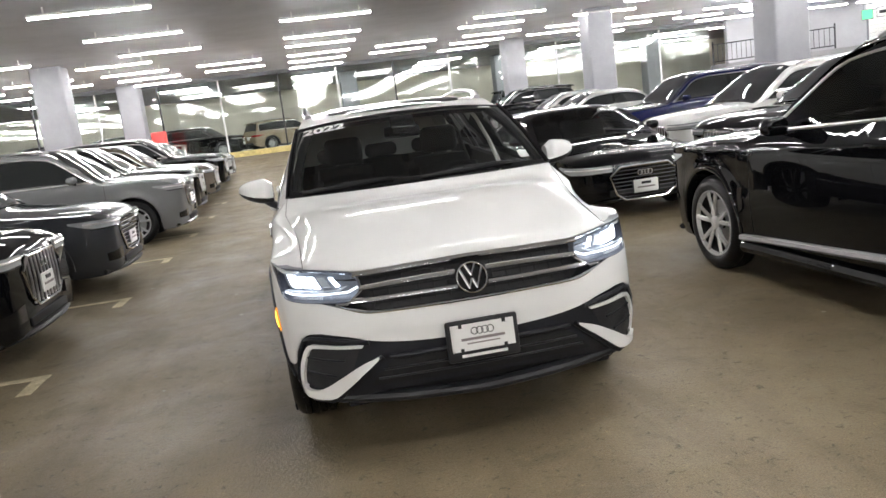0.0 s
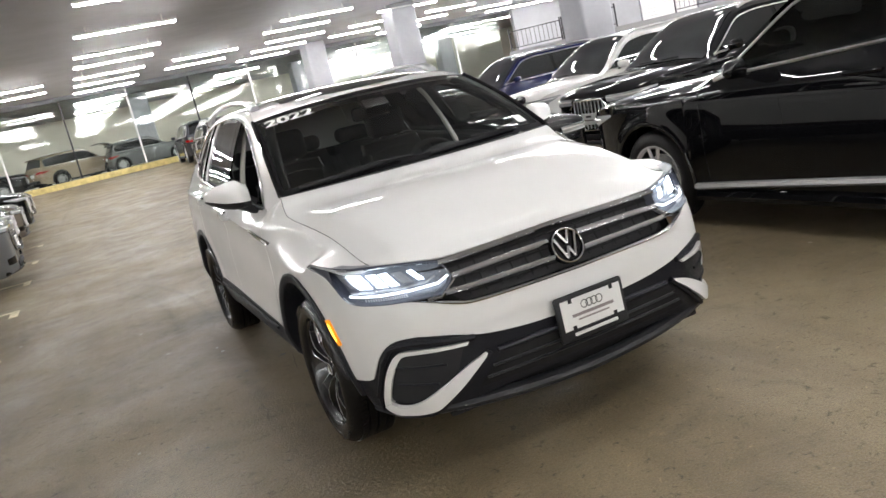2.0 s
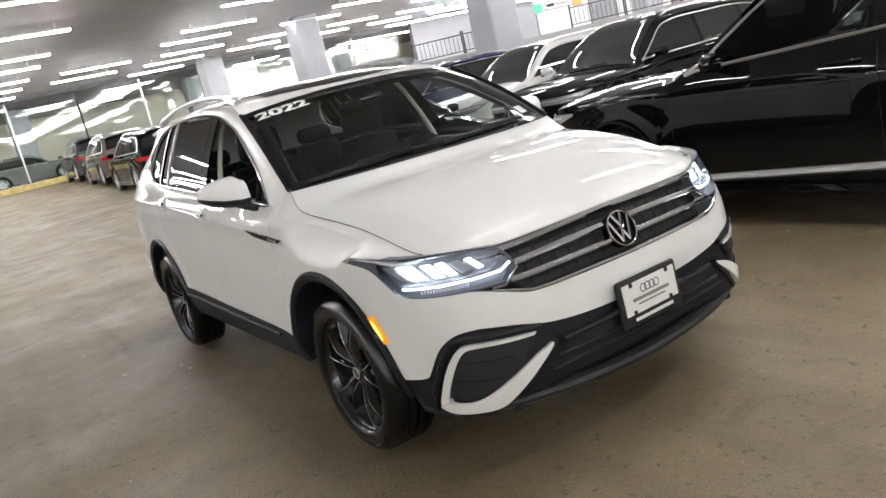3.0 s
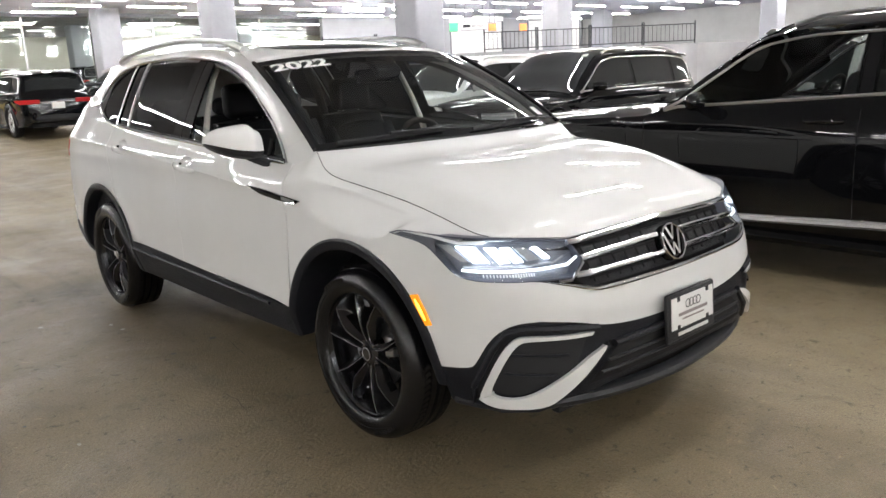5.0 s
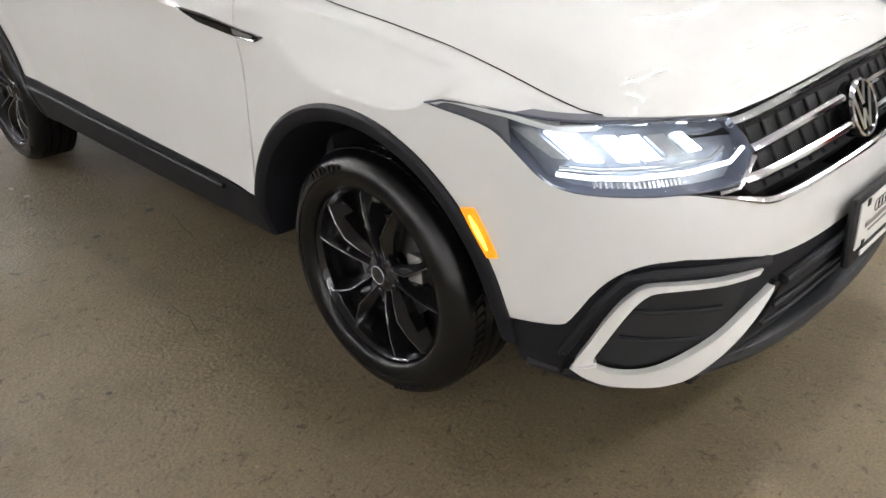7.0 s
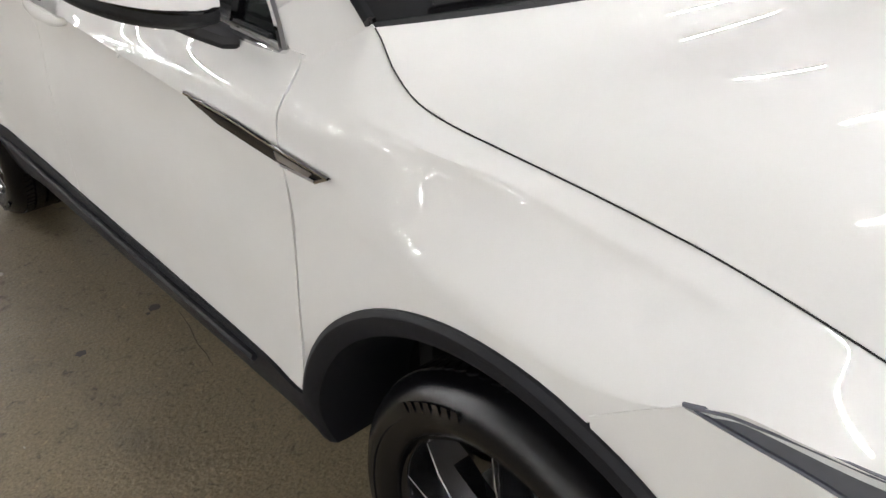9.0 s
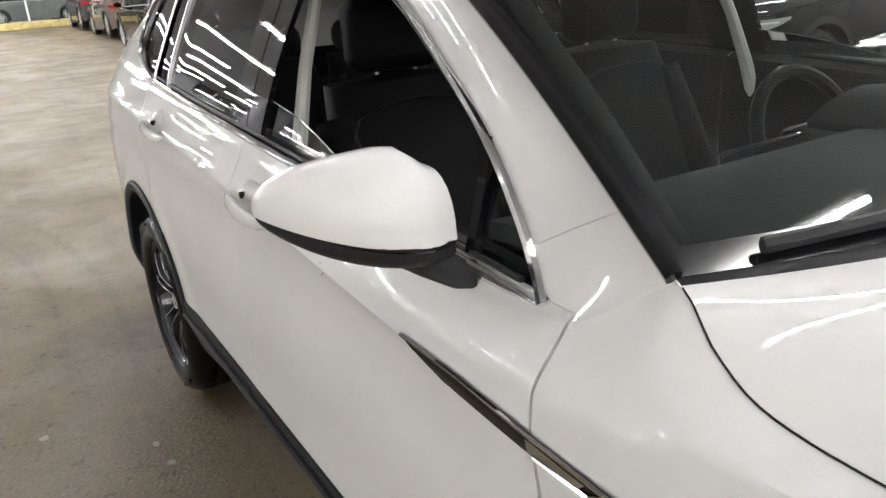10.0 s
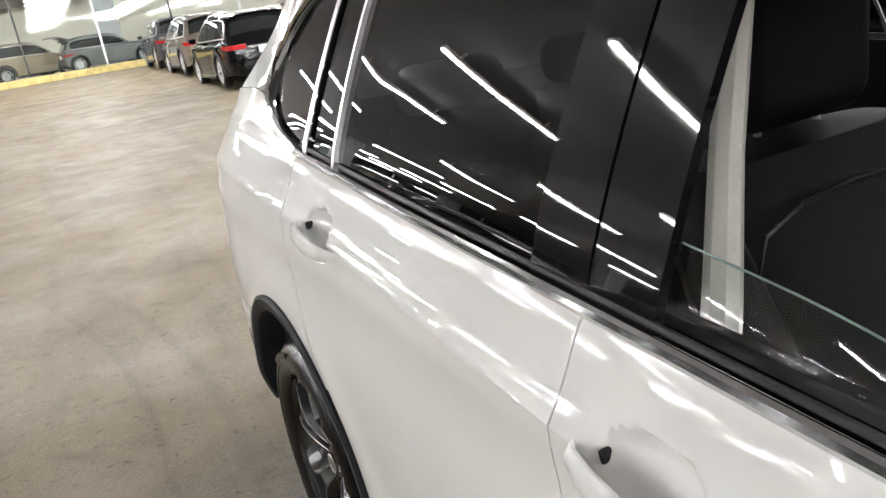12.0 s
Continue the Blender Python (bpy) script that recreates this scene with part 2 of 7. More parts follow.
def add_grid(bm, pts, closed_u=False, closed_v=False):
    """Quads over rows of points; returns the rows of vertices."""
    rows = [[bm.verts.new(p) for p in row] for row in pts]
    nu, nv = len(rows), len(rows[0])
    for i in range(nu if closed_u else nu - 1):
        for j in range(nv if closed_v else nv - 1):
            a, b = rows[i], rows[(i + 1) % nu]
            quad = [a[j], a[(j + 1) % nv], b[(j + 1) % nv], b[j]]
            if len({v.co.to_tuple(6) for v in quad}) >= 3:
                try:
                    bm.faces.new(quad)
                except ValueError:
                    pass
    return rows


def sheet(fn, nu, nv, thick=0.0):
    """A surface fn(u, v) over the unit square, given thickness inwards."""
    bm = bmesh.new()
    add_grid(bm, [[Vector(fn(i / nu, j / nv)) for j in range(nv + 1)] for i in range(nu + 1)])
    bmesh.ops.remove_doubles(bm, verts=bm.verts, dist=1e-5)
    if thick:
        thicken(bm, abs(thick))
    return bm


def thicken(bm, depth, centre=Vector((0, 1.0, 0.8))):
    """Gives an open sheet a back at that depth, on the side of the centre."""
    bmesh.ops.recalc_face_normals(bm, faces=bm.faces)
    bm.normal_update()
    out = sum(f.calc_area() * f.normal.dot(f.calc_center_median() - centre) for f in bm.faces)
    if out < 0:
        bmesh.ops.reverse_faces(bm, faces=bm.faces)
        bm.normal_update()
    rim = [e for e in bm.edges if len(e.link_faces) == 1]
    rim = [(e.verts[0], e.verts[1]) for e in rim]
    faces = list(bm.faces)
    back = {v: bm.verts.new(v.co - v.normal * depth) for v in list(bm.verts)}
    for f in faces:
        bm.faces.new([back[v] for v in reversed(f.verts)])
    for a, b in rim:
        bm.faces.new([a, b, back[b], back[a]])


def add_tube(bm, path, radius, n=8, flat=1.0, up=Vector((0, 0, 1)), caps=True):
    """A round or flattened bar along a path; radius may be a number or a list."""
    path = [Vector(p) for p in path]
    rows = []
    for i, p in enumerate(path):
        d = (path[min(i + 1, len(path) - 1)] - path[max(i - 1, 0)]).normalized()
        side = d.cross(up)
        if side.length < 1e-4:
            side = d.cross(Vector((1, 0, 0)))
        side.normalize()
        top = side.cross(d).normalized()
        r = radius[i] if isinstance(radius, (list, tuple)) else radius
        rows.append([p + side * math.cos(a) * r + top * math.sin(a) * r * flat for a in [2 * math.pi * k / n for k in range(n)]])
    vs = add_grid(bm, rows, closed_v=True)
    if caps:
        bm.faces.new(vs[0])
        bm.faces.new(list(reversed(vs[-1])))
    return bm


def tube(path, radius, n=8, flat=1.0, up=Vector((0, 0, 1))):
    return add_tube(bmesh.new(), path, radius, n, flat, up)


def add_lathe(bm, profile, n=40, axis="x", centre=(0, 0, 0), sign=1.0, closed=False):
    """Turns (offset along the axis, radius) about the axis."""
    rows = []
    for k in range(n):
        a = 2 * math.pi * k / n
        row = []
        for o, r in profile:
            p = (sign * o, r * math.cos(a), r * math.sin(a)) if axis == "x" else (r * math.cos(a), r * math.sin(a), o) if axis == "z" else (r * math.cos(a), o, r * math.sin(a))
            row.append(Vector(p) + Vector(centre))
        rows.append(row)
    add_grid(bm, rows, closed_u=True, closed_v=closed)
    bmesh.ops.remove_doubles(bm, verts=bm.verts, dist=1e-5)
    return bm


def lathe(profile, n=40, axis="x", centre=(0, 0, 0), sign=1.0, closed=False):
    return add_lathe(bmesh.new(), profile, n, axis, centre, sign, closed)


def curve1(knots):
    """A smooth function through (t, value) knots, level beyond both ends (monotone cubic)."""
    ts, vs = [k[0] for k in knots], [k[1] for k in knots]
    n = len(ts)
    d = [(vs[i + 1] - vs[i]) / (ts[i + 1] - ts[i]) for i in range(n - 1)]
    ms = [d[0]] + [0.0 if d[i - 1] * d[i] <= 0 else 2 * d[i - 1] * d[i] / (d[i - 1] + d[i]) for i in range(1, n - 1)] + [d[-1]]

    def f(t):
        if t <= ts[0]:
            return vs[0]
        if t >= ts[-1]:
            return vs[-1]
        i = next(k for k in range(n - 1) if t <= ts[k + 1])
        h = ts[i + 1] - ts[i]
        s = (t - ts[i]) / h
        return ((1 + 2 * s) * (1 - s) ** 2 * vs[i] + s * (1 - s) ** 2 * h * ms[i] + s * s * (3 - 2 * s) * vs[i + 1] + s * s * (s - 1) * h * ms[i + 1])

    return f


def lerp(a, b, t):
    return a + (b - a) * t


def smooth01(t):
    t = min(1.0, max(0.0, t))
    return t * t * (3 - 2 * t)


# ---- the garage ----
def ground_z(y):
    """The slab lies level and rises a little towards the glazed end."""
    return FLOOR_RISE * smooth01((y - 10.0) / 30.0) * 1.0


WALL_Y, CEIL_Z, LIGHT_Z = 36.0, 4.68, 4.45


def build_floor():
    bm = bmesh.new()
    ys = [-22 + 2.0 * k for k in range(64)]
    add_grid(bm, [[Vector((x, y, ground_z(y))) for x in (-45, -20, 0, 20, 60)] for y in ys])
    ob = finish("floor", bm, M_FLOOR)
    tagged(ob, "worn brownish concrete garage floor with faint tyre marks", "floor", kind="structure")
    bm = box((7.5, 41, CEIL_Z + 0.15), (105, 126, 0.3))
    tagged(finish("ceiling", bm, M_CEIL, smooth=0), "pale grey painted concrete garage ceiling", "ceiling", kind="structure")
    for name, c, s in (("wall_south", (7.5, -22.2, 2.3), (105, 0.4, 4.7)), ("wall_west", (-45.2, 41, 2.3), (0.4, 126, 4.7)),
                       ("wall_east", (46.2, 41, 2.3), (0.4, 126, 4.7)), ("wall_north", (7.5, 54.2, 2.3), (105, 0.4, 4.7))):
        tagged(finish(name, box(c, s), M_CREAM if name == "wall_north" else M_WALL, smooth=0), "plain warm white showroom wall" if name == "wall_north" else "plain pale painted garage wall", "wall", kind="structure")


def build_column(x, y):
    ob = thing("column", "square grey painted concrete garage column", "column", group="garage columns", kind="structure")
    z0 = ground_z(y) - 0.02
    part("shaft", box((0, 0, (CEIL_Z + z0) / 2), (1.0, 1.0, CEIL_Z - z0), 0.09, seg=4), M_COLUMN, ob)
    part("base_guard", box((0, 0, z0 + 0.06), (1.04, 1.04, 0.12), 0.02), M_COLUMN, ob)
    ob.matrix_basis = pose(x, y, 0)


def build_lights():
    ob = thing("tube_light", "lit twin fluorescent batten under the ceiling", "ceiling light", group="ceiling battens")
    part("housing", box((0, 0, 0.060), (2.46, 0.15, 0.05), 0.012), M_HOUSING, ob, "white sheet metal batten")
    for x in (-0.615, 0.615):
        part("tube", tube([(x - 0.595, 0, 0.018), (x + 0.595, 0, 0.018)], 0.0255, 8), M_TUBE, ob, "glowing white tube")
    for x in (-0.9, 0.9):
        part("hanger", box((x, 0, 0.165), (0.03, 0.03, 0.12)), M_HOUSING, ob)
    spots = []
    near = (-10.8, -5.8, -0.82, 5.36, 10.6, 15.8)
    far = (-14.6, -11.2, -7.75, -4.26, -0.82, 2.65, 6.2, 9.7, 13.2, 16.7, 20.2)
    for y, row in ((17.45, near), (21.4, near), (23.95, (-14.6, -7.75, -0.82, 5.36, 9.7, 15.4)), (27.3, far), (30.1, far), (33.2, far[::2])):
        spots += [(x + 1.23, y) for x in row]
    for y in (2.9, 6.6, 9.9, 13.3):
        spots += [(x + 1.23, y) for x in NEAR_X if y in (6.6, 13.3) or (abs(x + 0.82) > 0.1 and (x, y) != (-5.8, 2.9))]
    for y in (-0.9, -5.2, -9.2, -13.2, -17.2):
        spots += [(x + 1.23, y) for x in NEAR_X if (y != -5.2 or x > 3) and (y != -0.9 or x not in (-5.8, -0.82))]
    for y in (-10, -6.2, -2.4, 1.3, 5.2, 9.4, 13.3, 17.45, 21.4, 25, 29, 33):
        spots += [(x, y) for x in (20.6, 23.6, 26.6, 29.6, 33, 37, 41)]
    # unseen rows to the west, added and packed closer to brighten the white car's flank
    for y in (-19.2, -17.2, -15.2, -13.2, -11.2, -9.2, -7.2, -5.2, -3.0, -0.9, 1.0, 2.9, 4.8, 6.6, 9.9, 13.3, 17.45, 21.4):
        spots += [(x, y) for x in (-15.2, -19.4, -24.2, -29)]
    # (4.6, 0.7) and (0.41, -3.6) are unseen, added to light floor and car front
    spots += [(0.88, -0.65), (4.6, 0.7), (4.6, -2.6), (3.9, -4.1), (0.41, -3.6)]
    for y in (39.6, 47.0):
        spots += [(x + 1.23, y) for x in (-21.5,) + far[::2] + (23.7,)]
    first = True
    for x, y in spots:
        m = pose(x, y, LIGHT_Z)
        if first:
            ob.matrix_basis = m
            first = False
        else:
            copy_thing(ob, m)


def build_glass_wall():
    z0 = ground_z(WALL_Y)
    bm = bmesh.new()
    add_box(bm, (-11.2, WALL_Y - 0.15, z0 + 0.09), (67.5, 0.5, 0.34), 0.03)
    tagged(finish("trim_kerb", bm, M_CURB), "worn yellow painted kerb below the glazed wall", "kerb", kind="structure")
    bm = box((-11.2, WALL_Y, CEIL_Z - 0.09), (67.5, 0.3, 0.2), 0.01)
    tagged(finish("trim_header", bm, M_HEADER), "dark metal header above the glazed wall", "header", kind="structure")
    wall = thing("wall_glazed", "full-height glazed partition with thin mullions", "glass wall", kind="structure")
    m_glass = bpy.data.materials.new("partition_glass")
    m_glass.use_nodes = True
    nt = m_glass.node_tree
    nt.nodes.remove(nt.nodes["Principled BSDF"])
    tr, gl, fr, mx = (nt.nodes.new(k) for k in ("ShaderNodeBsdfTransparent", "ShaderNodeBsdfGlossy", "ShaderNodeFresnel", "ShaderNodeMixShader"))
    tr.inputs[0].default_value = (0.9, 0.94, 0.92, 1)
    gl.inputs["Roughness"].default_value = 0.02
    fr.inputs["IOR"].default_value = 1.55
    nt.links.new(fr.outputs[0], mx.inputs[0])
    nt.links.new(tr.outputs[0], mx.inputs[1])
    nt.links.new(gl.outputs[0], mx.inputs[2])
    nt.links.new(mx.outputs[0], nt.nodes["Material Output"].inputs["Surface"])
    x, k = -45.0, 0
    while x < 20.5:
        w = 2.9
        pane = part("pane", box((x + w / 2, WALL_Y, (z0 + 0.25 + CEIL_Z - 0.19) / 2), (w - 0.06, 0.012, CEIL_Z - 0.19 - z0 - 0.25)), m_glass, wall, "clear glass pane", smooth=0)
        pane.visible_shadow = False
        part("mullion", box((x, WALL_Y, (z0 + 0.25 + CEIL_Z - 0.19) / 2), (0.07, 0.12, CEIL_Z - 0.19 - z0 - 0.25)), M_MULLION if k % 2 else M_MULLION_W, wall,
             "black metal mullion" if k % 2 else "white metal mullion", smooth=0)
        x += w
        k += 1


def build_lines():
    """Worn stall lines ending in a small turned foot towards the aisle."""
    for y in (1.68, 4.42, 7.2, 9.95, 12.7, 15.5):
        z = ground_z(y) + 0.004
        bm = bmesh.new()
        rng = random.Random(int(y * 10))
        for k in range(16):
            x0 = -2.74 - k * 0.3
            if rng.random() < 0.9:
                add_box(bm, (x0 - 0.145, y + rng.uniform(-0.004, 0.004), z), (0.30, rng.uniform(0.085, 0.1), 0.003))
        add_box(bm, (-2.79, y - 0.2, z + 0.001), (0.1, 0.42, 0.003))
        tagged(finish("floor_line", bm, M_LINE, smooth=0), "worn yellowish painted stall line on concrete", "floor marking", group="stall lines", kind="structure")


build_floor()
for cx, cy in ((11.7, 14.4), (10.7, 24.4), (9.9, 33.4), (-8.7, 24.3), (-8.4, 35.1), (25.6, 21.2), (40.4, 18.4), (39.8, 29.4), (-21.0, 24.3), (-19.0, 35.1), (2.4, 43.0), (12.0, 44.0), (-14.0, 44.0), (22.0, 44.0)):
    build_column(cx, cy)
build_lights()
build_glass_wall()
build_lines()


# ---- raised area with a railing at the right-hand end ----
def build_platform():
    pts = [(17.0, 27.55), (30.0, 16.75), (45.9, 16.75), (45.9, 35.7), (22.6, 35.7)]
    bm = bmesh.new()
    lowr = [bm.verts.new((x, y, 0.0)) for x, y in pts]
    upr = [bm.verts.new((x, y, 2.12)) for x, y in pts]
    bm.faces.new(upr)
    bm.faces.new(list(reversed(lowr)))
    for k in range(5):
        bm.faces.new([lowr[k], lowr[(k + 1) % 5], upr[(k + 1) % 5], upr[k]])
    tagged(finish("wall_platform", bm, M_WALLGREY, smooth=0), "grey painted retaining wall of a raised area", "wall", kind="structure")
    bm = box((34.3, 35.95, 2.4), (23.3, 0.3, 4.7))
    tagged(finish("wall_back", bm, M_WALLGREY, smooth=0), "plain grey painted back wall", "wall", kind="structure")
    a, b = Vector((17.05, 27.45, 2.12)), Vector((29.9, 16.8, 2.12))
    d = (b - a).normalized()
    n = 7
    step = (b - a).length / n
    for k in range(n):
        if k == 2:
            continue
        rail = thing("railing", "black metal bar railing on a raised ledge", "railing", group="railing sections")
        p0, p1 = a + d * (step * k + 0.04), a + d * (step * (k + 1) - 0.04)
        for p in (p0, p1):
            part("post", tube([p, p + Vector((0, 0, 0.98))], 0.035, 6), M_MULLION, rail)
        for z in (0.12, 0.84):
            part("rail_bar", tube([p0 + Vector((0, 0, z)), p1 + Vector((0, 0, z))], 0.022, 6), M_MULLION, rail)
        for j in range(1, 12):
            q = p0.lerp(p1, j / 12)
            part("baluster", tube([q + Vector((0, 0, 0.12)), q + Vector((0, 0, 0.84))], 0.011, 5), M_MULLION, rail)
    yaw = math.degrees(math.atan2(d.y, d.x))
    for (x, y, z), mt, s, lab, cat in (((21.9, 24.1, 3.27), M_GREENSIGN, (0.36, 0.10, 0.34), "small lit green sign hung from the ceiling", "sign"), ((23.2, 22.95, 3.2), M_ORANGESIGN, (0.32, 0.10, 0.30), "small lit orange sign hung from the ceiling", "sign"),
                                       ((24.2, 22.0, 3.14), M_ORANGESIGN, (0.32, 0.10, 0.30), "small lit orange sign hung from the ceiling", "sign"), ((22.6, 23.5, 3.30), M_PLATE, (1.15, 0.08, 0.34), "long pale sign board hung from the ceiling", "sign")):
        sg = thing("hanging_sign", lab, cat, pose(x, y, z, 0, 0, yaw))
        part("sign_box", box((0, 0, 0), s, 0.02), mt, sg)
        part("sign_frame", box((0, 0.03, 0), (s[0] + 0.05, 0.06, s[2] + 0.05), 0.01), M_HEADER, sg)
        for o in (-s[0] * 0.35, s[0] * 0.35):
            part("hanger", tube([(o, 0, s[2] / 2), (o, 0, CEIL_Z - z)], 0.012, 5), M_HEADER, sg)
        if s[0] > 1:
            part("sign_bar", box((-0.34, -0.045, 0), (0.34, 0.008, 0.12)), M_INK, sg, smooth=0)
            cu = bpy.data.curves.new("word", "FONT")
            cu.body, cu.size, cu.extrude, cu.align_y = "Service", 0.19, 0.002, "CENTER"
            tmp = bpy.data.objects.new("tmp", cu)
            scene.collection.objects.link(tmp)
            me = bpy.data.meshes.new_from_object(tmp.evaluated_get(bpy.context.evaluated_depsgraph_get()))
            bpy.data.objects.remove(tmp)
            bm = bmesh.new()
            bm.from_mesh(me)
            bmesh.ops.transform(bm, matrix=Matrix.Translation((-0.12, -0.046, 0)) @ Matrix.Rotation(radians(90), 4, "X"), verts=bm.verts)
            part("sign_lettering", bm, M_INK, sg, "dark lettering Service", smooth=0)
    for c in ((24.2, 25.0), (27.0, 22.6)):
        sh = thing("roller_shutter", "closed white slatted roller shutter on the ledge", "shutter", pose(c[0], c[1], 2.12, 0, 0, yaw), group="roller shutters")
        for k in range(9):
            part("slat", box((0, 0, 0.09 + 0.155 * k), (2.4, 0.05, 0.145), 0.015), M_HOUSING, sh)
        for sx in (-1, 1):
            part("guide", box((sx * 1.24, 0, 0.74), (0.08, 0.09, 1.48), 0.01), M_HEADER, sh)
        part("shutter_box", box((0, 0.02, 1.55), (2.56, 0.22, 0.2), 0.02), M_HOUSING, sh)
    rb = thing("red_cabinet", "red metal cabinet standing beyond the parked cars", "cabinet", pose(-7.1, 33.2, ground_z(33.2)))
    part("body", box((0, 0, 0.85), (0.62, 0.4, 1.7), 0.03), M_RED, rb)
    part("door_panel", box((0, -0.205, 0.9), (0.54, 0.012, 1.5), 0.006), M_RED, rb)
    part("handle", box((0.2, -0.22, 0.95), (0.03, 0.03, 0.16), 0.006), M_MULLION, rb)


def ribbon(bm, pts, width, z=0.0025):
    pts = [Vector((*p, z)) for p in pts]
    rows = []
    for i, p in enumerate(pts):
        dv = (pts[min(i + 1, len(pts) - 1)] - pts[max(0, i - 1)]).normalized()
        sd = Vector((-dv.y, dv.x, 0)) * width * (0.5 if 0 < i < len(pts) - 1 else 0.15)
        rows.append([p - sd, p + sd])
    add_grid(bm, rows)


def blob(bm, x, y, r, rng, z=0.0022, squash=1.0):
    n = 14
    ring = [bm.verts.new((x + r * rng.uniform(0.75, 1.2) * math.cos(2 * math.pi * k / n) * squash, y + r * rng.uniform(0.75, 1.2) * math.sin(2 * math.pi * k / n), z)) for k in range(n)]
    bm.faces.new(ring)


def build_floor_marks():
    rng = random.Random(7)
    for x, y, r in ((-0.77, 1.68, 0.022), (-1.04, 1.60, 0.017), (-0.80, 1.66, 0.008), (-1.46, 0.55, 0.010), (-1.9, 1.2, 0.009), (0.5, -2.9, 0.012), (-0.1, -2.6, 0.008)):
        bm = bmesh.new()
        blob(bm, x, y, r, rng)
        tagged(finish("oil_spot", bm, M_OIL, smooth=0), "small dark oil spot on the concrete", "stain", group="oil spots", kind="structure")
    chips = bmesh.new()
    for x, y, r in ((-1.43, 2.72, 0.03), (-1.10, 2.42, 0.028), (-1.78, 0.83, 0.022), (-1.56, 3.71, 0.03), (-2.59, 4.84, 0.05), (2.4, 0.06, 0.03), (-1.08, 2.27, 0.03), (-1.7, 1.9, 0.012), (-1.3, 1.3, 0.010), (-2.2, 2.2, 0.014), (-2.0, 0.4, 0.012)):
        blob(chips, x, y, r * 0.6, rng, 0.003, rng.uniform(0.4, 1.0))
    tagged(finish("paint_chips", chips, M_CHIP, smooth=0), "scattered pale chips and scuffs on concrete", "debris", kind="stuff")
    cracks = bmesh.new()
    for pts in (((-1.09, 0.90), (-1.10, 0.82), (-1.09, 0.75), (-1.115, 0.66), (-1.12, 0.59)), ((-0.72, 1.61), (-0.735, 1.5), (-0.76, 1.40), (-0.765, 1.33), (-0.78, 1.26)), ((-2.4, 2.6), (-2.1, 2.75), (-1.8, 2.8), (-1.5, 2.95)), ((1.2, -1.9), (1.5, -2.1), (1.75, -2.15), (2.1, -2.4))):
        ribbon(cracks, pts, 0.004)
    tagged(finish("floor_crack", cracks, M_CRACK, smooth=0), "fine dark cracks in the concrete floor", "crack", kind="structure")


M_OIL = material("oil_stain", (0.035, 0.03, 0.024), 0.35, grain=0.2, grain_scale=90)
M_CRACK = material("crack_in_concrete", (0.085, 0.07, 0.052), 0.7, grain=0.3, grain_scale=60)
M_CHIP = material("pale_scuffed_concrete", (0.33, 0.31, 0.26), 0.8, grain=0.2, grain_scale=90)
build_platform()
build_floor_marks()


# ---- parked vehicles ----
def half_drum(x, y, z, r, o0, o1, sx):
    """An arched wheel well open below, closed towards the middle of the car."""
    bm = bmesh.new()
    add_grid(bm, [[Vector((x + sx * o, y + r_ * math.cos(a), z + r_ * math.sin(a))) for o, r_ in ((o1, r), (o0, r), (o0, 0.03))] for a in [math.radians(-14 + 208 * k / 28) for k in range(29)]])
    return bm


def mirrored_x(bm, sx):
    if sx < 0:
        bmesh.ops.scale(bm, vec=(-1, 1, 1), verts=bm.verts)
    return bm


def clear_glass(name, tint, ior=1.5):
    m = bpy.data.materials.new(name)
    m.use_nodes = True
    nt = m.node_tree
    nt.nodes.remove(nt.nodes["Principled BSDF"])
    tr, gl, fr, mx = (nt.nodes.new(k) for k in ("ShaderNodeBsdfTransparent", "ShaderNodeBsdfGlossy", "ShaderNodeFresnel", "ShaderNodeMixShader"))
    tr.inputs[0].default_value = (*tint, 1)
    gl.inputs["Roughness"].default_value = 0.015
    fr.inputs["IOR"].default_value = ior
    nt.links.new(fr.outputs[0], mx.inputs[0])
    nt.links.new(tr.outputs[0], mx.inputs[1])
    nt.links.new(gl.outputs[0], mx.inputs[2])
    nt.links.new(mx.outputs[0], nt.nodes["Material Output"].inputs["Surface"])
    return m


M_TINTED = clear_glass("tinted_parked_glass", (0.42, 0.45, 0.44), 1.5)
M_CABIN = material("dark_cabin_trim", (0.02, 0.02, 0.022), 0.6, spec=0.3, grain=0.1, grain_scale=150, bump=0.2, bump_scale=300)
M_LIPDARK = material("dark_grille_bars", (0.05, 0.05, 0.055), 0.35, metal=0.5, grain=0.1)


